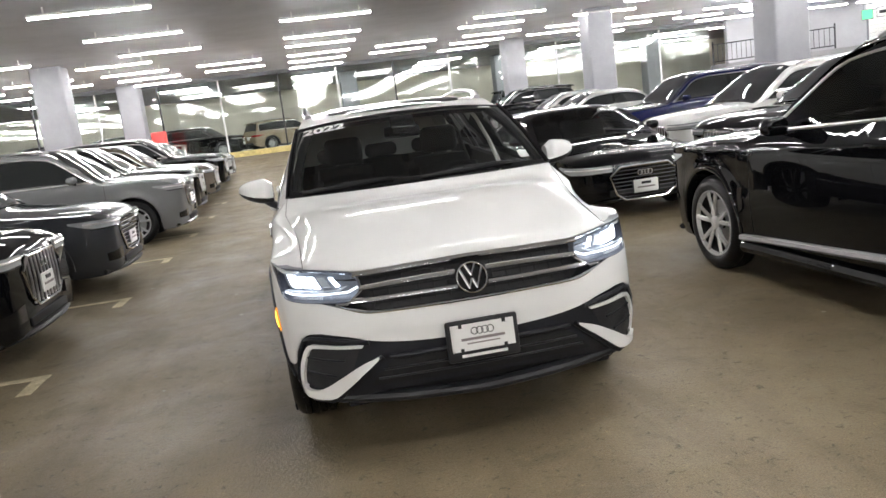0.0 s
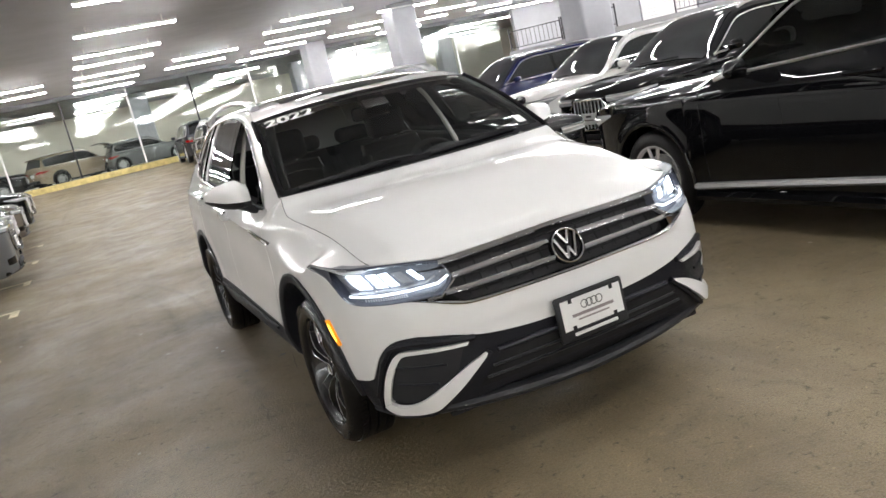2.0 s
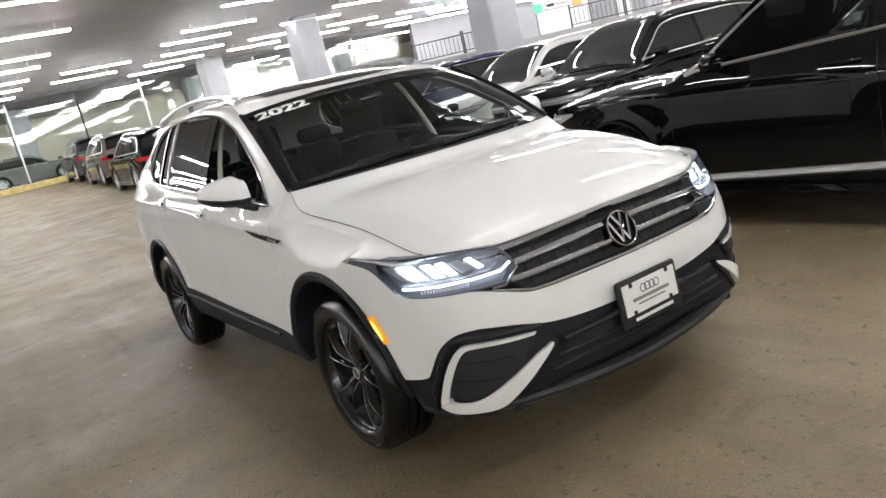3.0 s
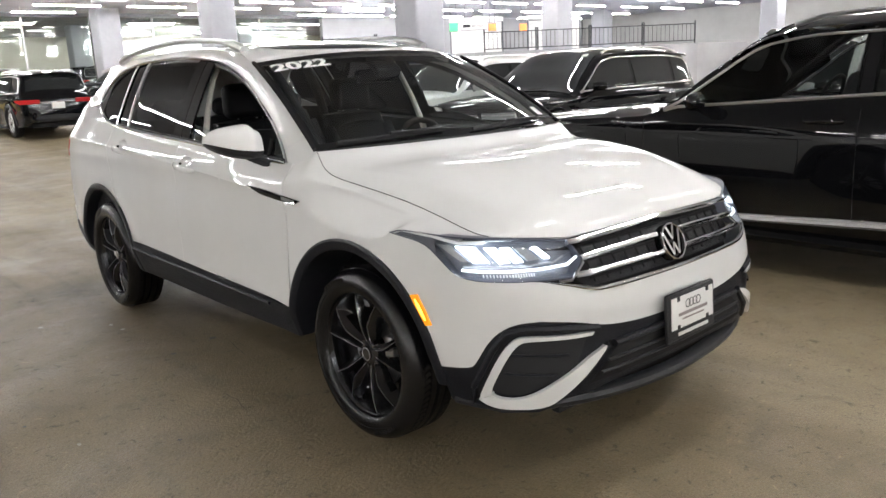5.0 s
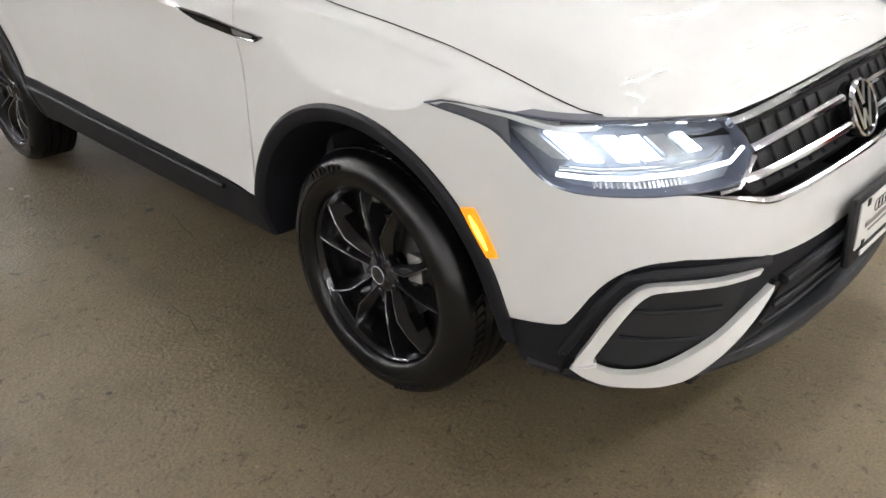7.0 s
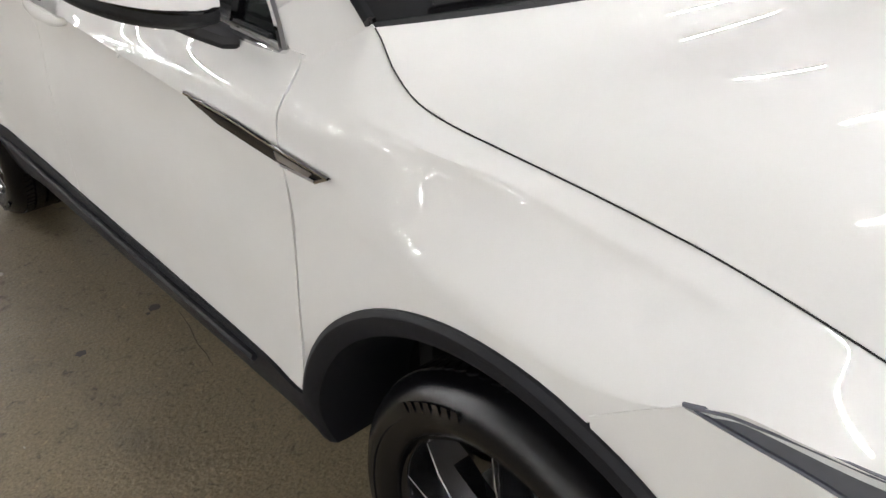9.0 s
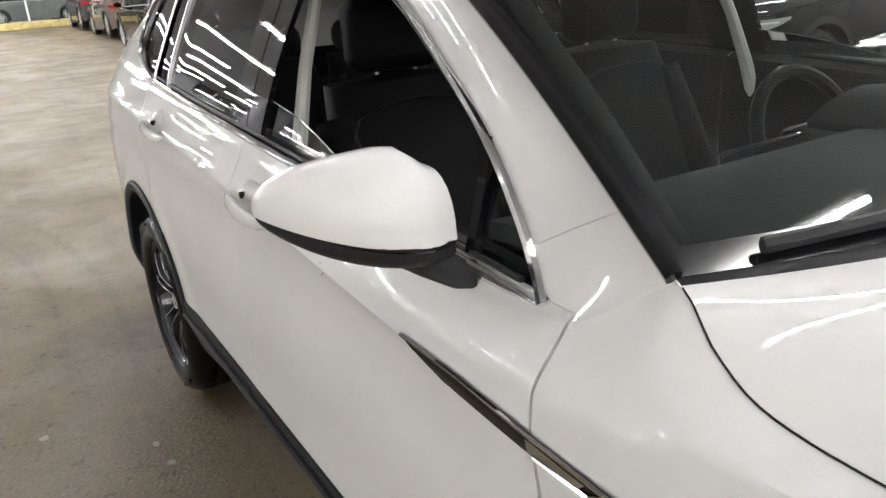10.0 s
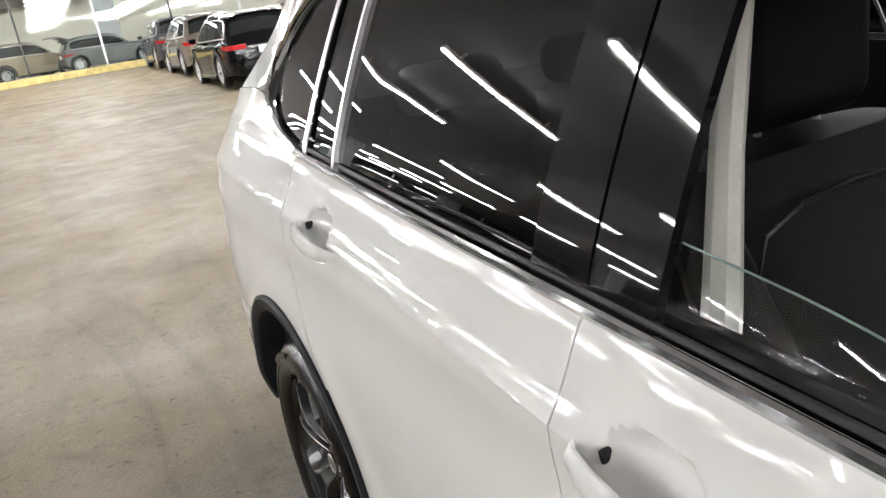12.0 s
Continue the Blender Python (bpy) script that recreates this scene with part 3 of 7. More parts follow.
def add_wheel_parts(car, x, y, r, sign, rim_r, rim_mat, spokes=5, width=0.23, twin=True, detail=1):
    """One wheel with tyre, rim, brake disc and hub; the outer face looks along sign * x."""
    wheel = part("wheel", lathe([(-width, 0.10), (-width, rim_r * 0.97), (-0.03, rim_r * 0.97), (-0.02, rim_r * 0.93), (-0.10, rim_r * 0.88), (-0.13, 0.12)], 36, sign=sign), M_DARK, car, "dark wheel barrel")
    wheel.location = (x, y, r)
    prof = [(-width, rim_r * 0.96), (-width - 0.005, rim_r + 0.02), (-width + 0.012, r - 0.03), (-width + 0.04, r - 0.004), (-width / 2 - 0.055, r), (-width / 2 - 0.05, r - 0.008), (-width / 2 - 0.04, r - 0.008),
            (-width / 2 - 0.035, r), (-width / 2 + 0.035, r), (-width / 2 + 0.04, r - 0.008), (-width / 2 + 0.05, r - 0.008), (-width / 2 + 0.055, r), (-0.04, r - 0.004), (-0.012, r - 0.03), (0.004, rim_r + 0.045), (-0.004, rim_r + 0.012), (-0.02, rim_r * 0.97)]
    part("tyre", lathe(prof, 48, sign=sign), M_RUBBER, wheel, "black rubber tyre")
    bm = bmesh.new()
    add_lathe(bm, [(-0.03, rim_r * 0.9), (-0.004, rim_r * 0.965), (-0.004, rim_r * 1.0), (-0.03, rim_r * 1.0)], 48, sign=sign)
    hub_o = -0.035
    for k in range(spokes):
        a0 = 2 * math.pi * k / spokes + 0.3
        for da in ((-0.14, 0.14) if twin else (0.0,)):
            for s2 in (0,):
                a1 = a0 + da * 0.6
                a2 = a0 + da * 1.6
                w1, w2 = (0.022, 0.020) if twin else (0.036, 0.045)
                p1 = Vector((sign * hub_o, math.cos(a1) * 0.05, math.sin(a1) * 0.05))
                p2 = Vector((sign * -0.012, math.cos(a2) * rim_r * 0.94, math.sin(a2) * rim_r * 0.94))
                add_tube(bm, [p1, p1.lerp(p2, 0.5) + Vector((sign * 0.004, 0, 0)), p2], [w1, (w1 + w2) / 2, w2], 6, 0.6, up=Vector((1, 0, 0)))
    part("rim", bm, rim_mat, wheel, "multi-spoke alloy rim")
    part("hub_cap", lathe([(-0.06, 0.07), (-0.03, 0.066), (-0.022, 0.055), (-0.02, 0.0001)], 20, sign=sign), rim_mat, wheel)
    part("brake_disc", lathe([(-0.09, 0.06), (-0.09, rim_r * 0.68), (-0.10, rim_r * 0.68), (-0.10, 0.06)], 28, sign=sign), M_DISC, wheel)
    return wheel


def build_car(name, label, paint_mat, L=4.75, W=1.92, H=1.68, hood=0.98, belt=1.07, rear="suv", rim=M_ALLOY, wb=2.85, fo=0.92, wheel_r=0.37, rim_r=0.255,
              grille="frame", clad=True, arch_mat=None, rails=True, group="parked cars", chrome=True, hatch=False, trim_mat=None, spokes=5, cab=0.0, belt_rise=0.045, strip_z=(0.285, 0.285), cabin=False):
    """A parked car: front towards -y, standing on z = 0 with its middle at the origin."""
    car = thing(name, label, "car", group=group)
    w, y0, y1 = W / 2, -L / 2, L / 2
    yf = y0 + fo
    yr = yf + wb
    arch_r = wheel_r + 0.055
    cowl, ws_top = yf + 0.36 + cab, yf + 1.22 + cab * 1.1
    suv = rear == "suv"
    roof_end = y1 - (0.38 if suv else 1.05)
    cz = max(hood + 0.05, belt - 0.01)
    tail = [(roof_end, H - 0.07), (y1 - 0.13, belt + 0.04), (y1 - 0.05, belt - 0.08), (y1, belt - 0.22)] if suv else [(roof_end, H - 0.09), (y1 - 0.48, belt + 0.05), (y1 - 0.08, belt + 0.02), (y1, belt - 0.12)]
    top = curve1([(y0, hood - 0.20), (y0 + 0.05, hood - 0.11), (y0 + 0.22, hood - 0.035), (cowl - 0.45, hood + 0.025), (cowl, cz), (lerp(cowl, ws_top, 0.5), lerp(cz, H - 0.05, 0.53)), (ws_top, H - 0.05), (ws_top + 0.4, H - 0.006), (lerp(ws_top, roof_end, 0.6), H - 0.004)] + tail)
    half = curve1([(y0, w * 0.70), (y0 + 0.04, w * 0.80), (y0 + 0.13, w * 0.885), (y0 + 0.32, w * 0.955), (yf, w * 0.988), (yf + 0.8, w), (yr, w * 0.995), (y1 - 0.45, w * 0.96), (y1 - 0.15, w * 0.89), (y1 - 0.04, w * 0.82), (y1, w * 0.74)])
    rocker = curve1([(y0, 0.27), (y0 + 0.2, 0.21), (yf, 0.22), (yr, 0.23), (y1 - 0.25, 0.28), (y1, 0.38)])
    belt_y = lambda y: belt + belt_rise * (y - cowl) / L
    prof = curve1([(0.16, 0.89), (0.26, 0.955), (0.40, 0.982), (0.60, 1.0), (0.80, 0.996), (belt - 0.14, 0.998), (belt - 0.07, 0.984), (belt - 0.01, 0.962), (belt + 0.06, 0.94)])

    def low(y):
        for c in (yf, yr):
            if abs(y - c) < arch_r:
                return wheel_r + math.sqrt(arch_r ** 2 - (y - c) ** 2)
        return rocker(y)

    def flank(y, z):
        flare = max(math.exp(-((math.hypot(y - c, z - wheel_r) - arch_r - 0.02) / 0.07) ** 2) for c in (yf, yr))
        hollow = math.exp(-((z - 0.50) / 0.10) ** 2) * smooth01((y - yf - 0.5) / 0.3) * smooth01((yr - 0.5 - y) / 0.3)
        return half(y) * prof(z) + 0.014 * flare - 0.012 * hollow

    zb_ = lambda y: min(belt_y(y), top(y) - 0.05)
    te_ = lambda y: max(zb_(y) + 0.004, top(y) - 0.065)

    def upper(y, f):
        """The side above the belt, leaning in towards the roof edge."""
        zb, te = zb_(y), te_(y)
        z = lerp(zb, te, f)
        lean = (z - zb) * 0.30 + 0.10 * max(0.0, z - zb) ** 2
        return Vector((flank(y, zb) - 0.012 * min(1.0, (te - zb) / 0.1) - lean, y, z))

    def crown(y, s):
        e = upper(y, 1.0)
        return Vector((e.x * s, y, e.z + (top(y) + 0.015 - e.z) * (1 - abs(s) ** 4.0) + 0.012 * (1 - s * s)))

    ys = {y0, y0 + 0.012, y0 + 0.03, y0 + 0.06, y0 + 0.1, y0 + 0.15, y0 + 0.22, y1 - 0.2, y1 - 0.12, y1 - 0.06, y1 - 0.025, y1}
    ys |= {y0 + 0.3 + (L - 0.6) * k / 44 for k in range(45)}
    for c in (yf, yr):
        ys = {y for y in ys if abs(y - c) > arch_r + 0.01}
        ys |= {c - arch_r * math.cos(math.pi * k / 20) * 0.9995 for k in range(21)} | {c - arch_r - 0.002, c + arch_r + 0.002}
    rows = []
    for y in sorted(ys):
        l, zb = low(y), zb_(y)
        lowr = [Vector((flank(y, l) - 0.16, y, l + 0.02)), Vector((flank(y, l) - 0.012, y, l))] + [Vector((flank(y, z), y, z)) for z in [lerp(l + 0.008, zb, k / 10) for k in range(11)]]
        up = [upper(y, k / 5) for k in range(1, 6)]
        cr = [crown(y, s) for s in (0.96, 0.88, 0.7, 0.4, 0.0)]
        r_ = lowr + up + cr
        rows.append(r_ + [Vector((-p.x, p.y, p.z)) for p in reversed(r_[:-1])])
    bm = bmesh.new()
    vs = add_grid(bm, rows)
    for row in (vs[0], vs[-1]):
        bm.faces.new(row)
    if cabin:
        # openings for the side windows and the windscreen
        w0, w1 = cowl + 0.16, y1 - 0.30
        drop = []
        for f in bm.faces:
            c = f.calc_center_median()
            if len(f.verts) > 4:
                continue
            side = w0 + 0.03 < c.y < w1 - 0.05 and zb_(c.y) + 0.03 < c.z < te_(c.y) - 0.035 and abs(c.x) > w * 0.5
            front = cowl + 0.06 < c.y < ws_top - 0.05 and c.z > te_(c.y) + 0.004 and abs(c.x) < upper(c.y, 1.0).x * 0.86
            if side or front:
                drop.append(f)
        bmesh.ops.delete(bm, geom=drop, context="FACES")
    part("body", bm, paint_mat, car, smooth=32)
    part("underbody", box((0, 0, 0.34), (W * 0.66, L * 0.9, 0.2), 0.03), M_DARK, car)
    up_off = Vector((0, -0.4, 0.9)) * 0.006
    glass = M_TINTED if cabin else M_WINDOW
    if cabin:
        part("cabin_floor", box((0, (cowl + y1) / 2, belt - 0.42), (W * 0.8, y1 - cowl - 0.3, 0.06), 0.02), M_CABIN, car)
        part("dashboard", box((0, cowl + 0.46, belt - 0.10), (W * 0.80, 0.42, 0.24), 0.09, seg=4), M_CABIN, car, "dark dashboard")
        part("steering_wheel", tube([(-0.38 + 0.18 * math.cos(a), cowl + 0.80 + 0.07 * math.sin(a), belt + 0.02 + 0.17 * math.sin(a)) for a in [2 * math.pi * k / 24 for k in range(25)]], 0.016, 6), M_CABIN, car, "black steering wheel")
        for row_y, n_ in ((cowl + 1.30, 2), (cowl + 2.25, 3)):
            for k in range(n_):
                x_ = (k - (n_ - 1) / 2) * (0.76 if n_ == 2 else 0.48)
                st = part("seat", box((x_, row_y, belt - 0.08), (0.48 if n_ == 2 else 0.44, 0.17, 0.66), 0.07, m=Matrix.Rotation(radians(-16), 4, "X"), seg=4), M_CABIN, car, "dark seat")
                part("headrest", box((x_, row_y + 0.13, belt + 0.33), (0.25, 0.10, 0.17), 0.045, seg=4), M_CABIN, st)
    part("windscreen", sheet(lambda u, v: crown(lerp(cowl + 0.03, ws_top - 0.02, v), (2 * u - 1) * 0.90) + up_off, 16, 14), glass, car, "dark windscreen")
    part("rear_screen", sheet(lambda u, v: crown(lerp(roof_end + 0.05, y1 - (0.15 if suv else 0.52), v), (2 * u - 1) * 0.86) + Vector((0, 0.005, 0.005)), 14, 8), M_WINDOW, car, "dark rear window")
    a_, b_ = cowl + 0.16, (y1 - 0.30 if suv else y1 - 0.85)
    f_top = lambda y: 1 - min(0.45, 0.055 / max(0.05, te_(y) - zb_(y)))
    f_bot = lambda y: min(0.45, 0.02 / max(0.05, te_(y) - zb_(y)))
    for sx in (-1, 1):
        mir = lambda p: Vector((sx * p.x, p.y, p.z))
        out = Vector((0.006, 0, 0.002))
        spans = [(a_, lerp(a_, b_, 0.44)), (lerp(a_, b_, 0.465), lerp(a_, b_, 0.80)), (lerp(a_, b_, 0.825), b_)] if suv else [(a_, lerp(a_, b_, 0.55)), (lerp(a_, b_, 0.575), b_)]
        for p0, p1 in ([(a_, b_)] if not cabin else [(s0[1] - 0.02, s1[0] + 0.02) for s0, s1 in zip(spans, spans[1:])]):
            part("pillar", mirrored_x(sheet(lambda u, v: upper(lerp(p0, p1, u), lerp(f_bot(lerp(p0, p1, u)), f_top(lerp(p0, p1, u)), v)) + out * 0.4, 40 if not cabin else 4, 6), sx), M_GLOSSBLACK, car, "gloss black window pillars")
        for q0, q1 in spans:
            part("window", mirrored_x(sheet(lambda u, v: upper(lerp(q0, q1, u), lerp(f_bot(lerp(q0, q1, u)), f_top(lerp(q0, q1, u)), v)) + out, 16, 5), sx), glass, car, "dark side window").visible_shadow = not cabin
        tm = M_SATIN if chrome else M_GLOSSBLACK
        lp = [upper(lerp(a_, b_, k / 30), f_top(lerp(a_, b_, k / 30))) + out for k in range(31)]
        lb = [upper(lerp(a_, b_, k / 30), f_bot(lerp(a_, b_, k / 30))) + out for k in range(31)]
        part("window_trim", tube([mir(p) for p in lp + [lp[-1].lerp(lb[-1], 0.5)] + [lb[-1]]], 0.010, 6), tm, car, "bright window trim")
        part("belt_trim", tube([mir(p + Vector((0.004, 0, -0.008))) for p in lb], 0.012, 6), tm, car, "bright belt strip")
        if rails:
            rp = [crown(y, 0.9) for y in [lerp(ws_top + 0.1, roof_end - 0.1, k / 12) for k in range(13)]]
            part("roof_rail", tube([mir(p + Vector((0, 0, 0.012 + 0.04 * math.sin(math.pi * k / 12) ** 0.35))) for k, p in enumerate(rp)], 0.016, 6), tm, car, "roof rail")
        # seams, handles, sill
        seams = [cowl + 0.0, lerp(a_, b_, 0.45)] + ([yr - 0.02] if suv else [])
        for k, yy in enumerate(seams):
            z0_ = low(yy) + 0.16 if k < 2 else low(yy) + 0.04
            part("door_gap", tube([mir(Vector((flank(yy, z) - 0.001, yy, z))) for z in [lerp(z0_, zb_(yy) - 0.02, j / 10) for j in range(11)]], 0.0035, 5), M_DARK, car)
        for yy in (lerp(a_, b_, 0.38), lerp(a_, b_, 0.70)):
            zz = belt_y(yy) - 0.13
            part("door_handle", tube([mir(Vector((flank(yy, zz) + o, yy + d, zz + 0.01 * d))) for d, o in ((-0.12, 0.0), (-0.09, 0.026), (0, 0.032), (0.09, 0.026), (0.12, 0.0))], 0.014, 6), paint_mat, car)
        if clad:
            sl = [Vector((flank(y, 0.27) + 0.002, y, 0.265)) for y in [lerp(yf + arch_r + 0.03, yr - arch_r - 0.03, k / 8) for k in range(9)]]
            part("sill", tube([mir(p) for p in sl], 0.055, 8, 0.9), M_BLACKPLASTIC if not trim_mat else paint_mat, car)
            part("sill_trim", tube([mir(Vector((flank(p.y, 0.36) + 0.008 if trim_mat else p.x + 0.038, p.y, lerp(*strip_z, k / 8)))) for k, p in enumerate(sl)], 0.026 if trim_mat else 0.014, 6, 1.4, up=Vector((1, 0, 0.2))), trim_mat or M_GLOSSBLACK, car, "sill strip")
        for yy in (yf, yr):
            bmx = bmesh.new()
            grid = []
            for k in range(31):
                a = math.radians(-6 + 192 * k / 30)
                row = []
                for o, r_ in ((-0.20, arch_r - 0.012), (-0.012, arch_r - 0.012), (0.010, arch_r - 0.004), (0.012, arch_r + (0.05 if clad and not arch_mat else 0.012)), (-0.006, arch_r + (0.058 if clad and not arch_mat else 0.02))):
                    y, z = yy + r_ * math.cos(a), wheel_r + r_ * math.sin(a)
                    row.append(mir(Vector((flank(y, max(z, 0.2)) + o, y, z))))
                grid.append(row)
            add_grid(bmx, grid)
            part("wheel_arch_trim", bmx, arch_mat or (M_BLACKPLASTIC if clad else paint_mat), car)
            part("wheel_well", half_drum(sx * half(yy), yy, wheel_r, arch_r, -0.34, -0.16, sx), M_DARK, car)
            add_wheel_parts(car, sx * (half(yy) * 0.992), yy, wheel_r, sx, rim_r, rim, spokes=spokes)
        # mirror: rounded housing on a short arm
        my = cowl + 0.42 + 0.15 * cab
        mb = bmesh.new()
        mr = []
        for k in range(11):
            t = k / 10
            r_ = math.sqrt(max(0.0, 1 - (2 * t - 1) ** 4)) * (1 - 0.18 * t)
            x = lerp(flank(my, belt) + 0.02, flank(my, belt) + 0.235, t)
            mr.append([mir(Vector((x, my + 0.045 * t + 0.07 * r_ * math.copysign(abs(math.cos(a)) ** 0.8, math.cos(a)), belt + 0.075 + 0.07 * r_ * math.sin(a)))) for a in [2 * math.pi * j / 14 for j in range(14)]])
        add_grid(mb, mr, closed_v=True)
        mirror = part("wing_mirror", mb, paint_mat, car)
        part("mirror_stalk", tube([mir(Vector((flank(my, belt) - 0.03, my + 0.01, belt - 0.01))), mir(Vector((flank(my, belt) + 0.07, my + 0.01, belt + 0.035)))], 0.028, 8, 0.6), M_GLOSSBLACK, mirror)
        # lamps wrap round the corners
        def lamp_pt(t, v, z_hi, h_in, h_out, rear_end):
            sgn, ye = (-1, y1) if rear_end else (1, y0)
            if t < 0.3:
                yy = ye
                xx = lerp(half(ye) * 0.60, half(ye) * prof(z_hi), t / 0.3)
            else:
                yy = ye + sgn * 0.44 * ((t - 0.3) / 0.7) ** 1.6
                xx = flank(yy, z_hi)
            zt = z_hi + (0.02 if not rear_end else 0.0) * t
            return mir(Vector((xx + 0.007, yy - sgn * 0.010, zt - lerp(h_in, h_out, t) * v)))
        zl = hood - 0.145
        lm = part("headlight", sheet(lambda u, v: lamp_pt(u, v, zl, 0.085, 0.10 if u < 0.6 else 0.10 * (1 - u) / 0.4 + 0.02, False), 16, 4, 0.02), M_LENS, car, "clear headlight")
        part("headlight_frame", tube([lamp_pt(k / 12, 1.0, zl, 0.085, 0.10, False) for k in range(10)], 0.008, 6), M_GLOSSBLACK, lm)
        part("headlight_bar", tube([lamp_pt(k / 12, 0.35, zl, 0.085, 0.10, False) for k in range(11)], 0.010, 6), M_SATIN, lm)
        part("tail_light", sheet(lambda u, v: lamp_pt(u, v, belt - 0.13 if suv else belt - 0.10, 0.10, 0.11 if u < 0.6 else 0.11 * (1 - u) / 0.4 + 0.02, True), 14, 3, 0.02), M_TAIL, car, "red tail light")
        def vent_pt(u, v):
            z = lerp(0.37, 0.50 - 0.04 * u, v)
            if u < 0.4:
                return mir(Vector((half(y0) * lerp(0.74, prof(z), u / 0.4), y0 - 0.005, z)))
            yy = y0 + 0.10 * ((u - 0.4) / 0.6) ** 1.5
            return mir(Vector((flank(yy, z) + 0.004, yy - 0.003, z)))
        part("bumper_vent", sheet(vent_pt, 10, 4), M_GLOSSBLACK, car, "black bumper intake")
    # front
    gz_ = hood - 0.37
    hexa = [(-0.30, 0.19), (0.30, 0.19), (0.43, 0.09), (0.37, -0.13), (0.26, -0.21), (-0.26, -0.21), (-0.37, -0.13), (-0.43, 0.09)] if grille == "frame" else [(-0.40, 0.17), (0.40, 0.17), (0.47, 0.05), (0.33, -0.16), (0.16, -0.20), (-0.16, -0.20), (-0.33, -0.16), (-0.47, 0.05)]
    ygr = lambda x: y0 - 0.014 + 0.012 * (abs(x) / 0.47) ** 2
    gb = bmesh.new()
    gb.faces.new([gb.verts.new((x, ygr(x), gz_ + z)) for x, z in hexa])
    thicken(gb, 0.03, Vector((0, 0, gz_)))
    g = part("grille", gb, M_GLOSSBLACK, car, "black radiator grille")
    fr = hexa + [hexa[0]] if grille == "frame" else hexa[2:] + [hexa[0]]
    if grille == "wing":
        fr = [hexa[2], hexa[3], hexa[4], hexa[5], hexa[6], hexa[7]]
    part("grille_frame", tube([(a, ygr(a) - 0.012, gz_ + b) for a, b in fr], 0.014, 6), M_CHROME, g, "chrome grille surround")
    if grille == "frame" and rear != "coupe":
        for k in range(9):
            x = -0.32 + 0.08 * k
            part("grille_bar", tube([(x, ygr(x) - 0.012, gz_ - 0.19), (x, ygr(x) - 0.018, gz_), (x, ygr(x) - 0.012, gz_ + 0.18)], 0.009, 6), M_SATIN if chrome else M_GLOSSBLACK, g)
    else:
        for k in range(8):
            z = -0.17 + 0.045 * k
            hw = 0.40 - 0.55 * max(0, -0.02 - z)
            part("grille_bar", tube([(t * hw, ygr(t * hw) - 0.010, gz_ + z) for t in (-1, -0.5, 0, 0.5, 1)], 0.006, 5), M_LIPDARK, g)
    badge = bmesh.new()
    for k in range(4):
        add_lathe(badge, [(-0.003, 0.024), (-0.006, 0.029), (-0.003, 0.034), (0.0, 0.029)], 18, axis="y", centre=(-0.063 + 0.042 * k, y0 - 0.034, gz_ + 0.10), closed=True)
    part("badge", badge, M_CHROME, g, "plain bright ring badge")
    plate = part("licence_plate", box((0, y0 - 0.036, gz_ - 0.06), (0.31, 0.016, 0.155), 0.006), M_PLATE, car, "white dealer plate")
    part("plate_bar", box((0, y0 - 0.0465, gz_ - 0.025), (0.12, 0.004, 0.03)), M_INK, plate, smooth=0)
    part("plate_bar", box((0, y0 - 0.0465, gz_ - 0.075), (0.22, 0.004, 0.018)), M_GREYINK, plate, smooth=0)
    part("front_lip", tube([(t * half(y0 + 0.1) * 1.0, y0 + 0.0 + 0.16 * abs(t) ** 3.0, 0.255) for t in [k / 8 - 1 for k in range(17)]], 0.038, 6, 0.7), M_BLACKPLASTIC if clad else M_GLOSSBLACK, car)
    part("lower_intake", box((0, y0 + 0.002, 0.335), (0.9, 0.04, 0.075), 0.015), M_DARK, car)
    for k in (-0.45, 0.05):
        part("wiper", tube([crown(cowl + 0.05, k) + Vector((0, -0.02, 0.02)), crown(cowl + 0.07, k + 0.35) + Vector((0, -0.01, 0.02))], 0.007, 5), M_BLACKPLASTIC, car)
    # rear
    part("rear_bumper", tube([(t * half(y1 - 0.06) * 1.0, y1 - 0.01 - 0.16 * abs(t) ** 3.0, 0.47) for t in [k / 8 - 1 for k in range(17)]], 0.07, 8, 1.3), M_BLACKPLASTIC if clad else paint_mat, car)
    part("rear_plate", box((0, y1 + 0.008, 0.78), (0.31, 0.016, 0.155), 0.006), M_PLATE, car, "white dealer plate")
    part("tail_bar", tube([(t * 0.52, y1 + 0.004 - 0.02 * t * t, belt - 0.20) for t in (-1, -0.5, 0, 0.5, 1)], 0.012, 6), M_CHROME if chrome else M_GLOSSBLACK, car)
    if suv:
        part("spoiler", sheet(lambda u, v: crown(roof_end - 0.02, (2 * u - 1) * 0.94) + Vector((0, 0.24 * v, -0.03 * v + 0.008)), 12, 3, 0.02), paint_mat, car)
    if hatch:
        part("open_tailgate", sheet(lambda u, v: ((2 * v - 1) * w * lerp(0.68, 0.72, u), roof_end + 0.02 + 0.75 * u, H - 0.04 + 0.42 * u - 0.25 * u * u), 6, 6, 0.05), paint_mat, car, "raised tailgate")
    part("screen_sticker", box(tuple(crown(ws_top - 0.12, 0.72) + Vector((0, -0.008, 0.012))), (0.10, 0.06, 0.003), m=Matrix.Rotation(math.atan2(H - 0.05 - cz, ws_top - cowl), 4, "X")), M_PLATE, car, "small pale sticker on the windscreen", smooth=0)
    return car


def put(car, x, y, heading):
    """Stands the car with the middle at x, y; heading 0 looks to -y, 90 to +x, 180 to +y, -90 to -x."""
    car.matrix_basis = pose(x, y, ground_z(y), 0, 0, heading)
    return car


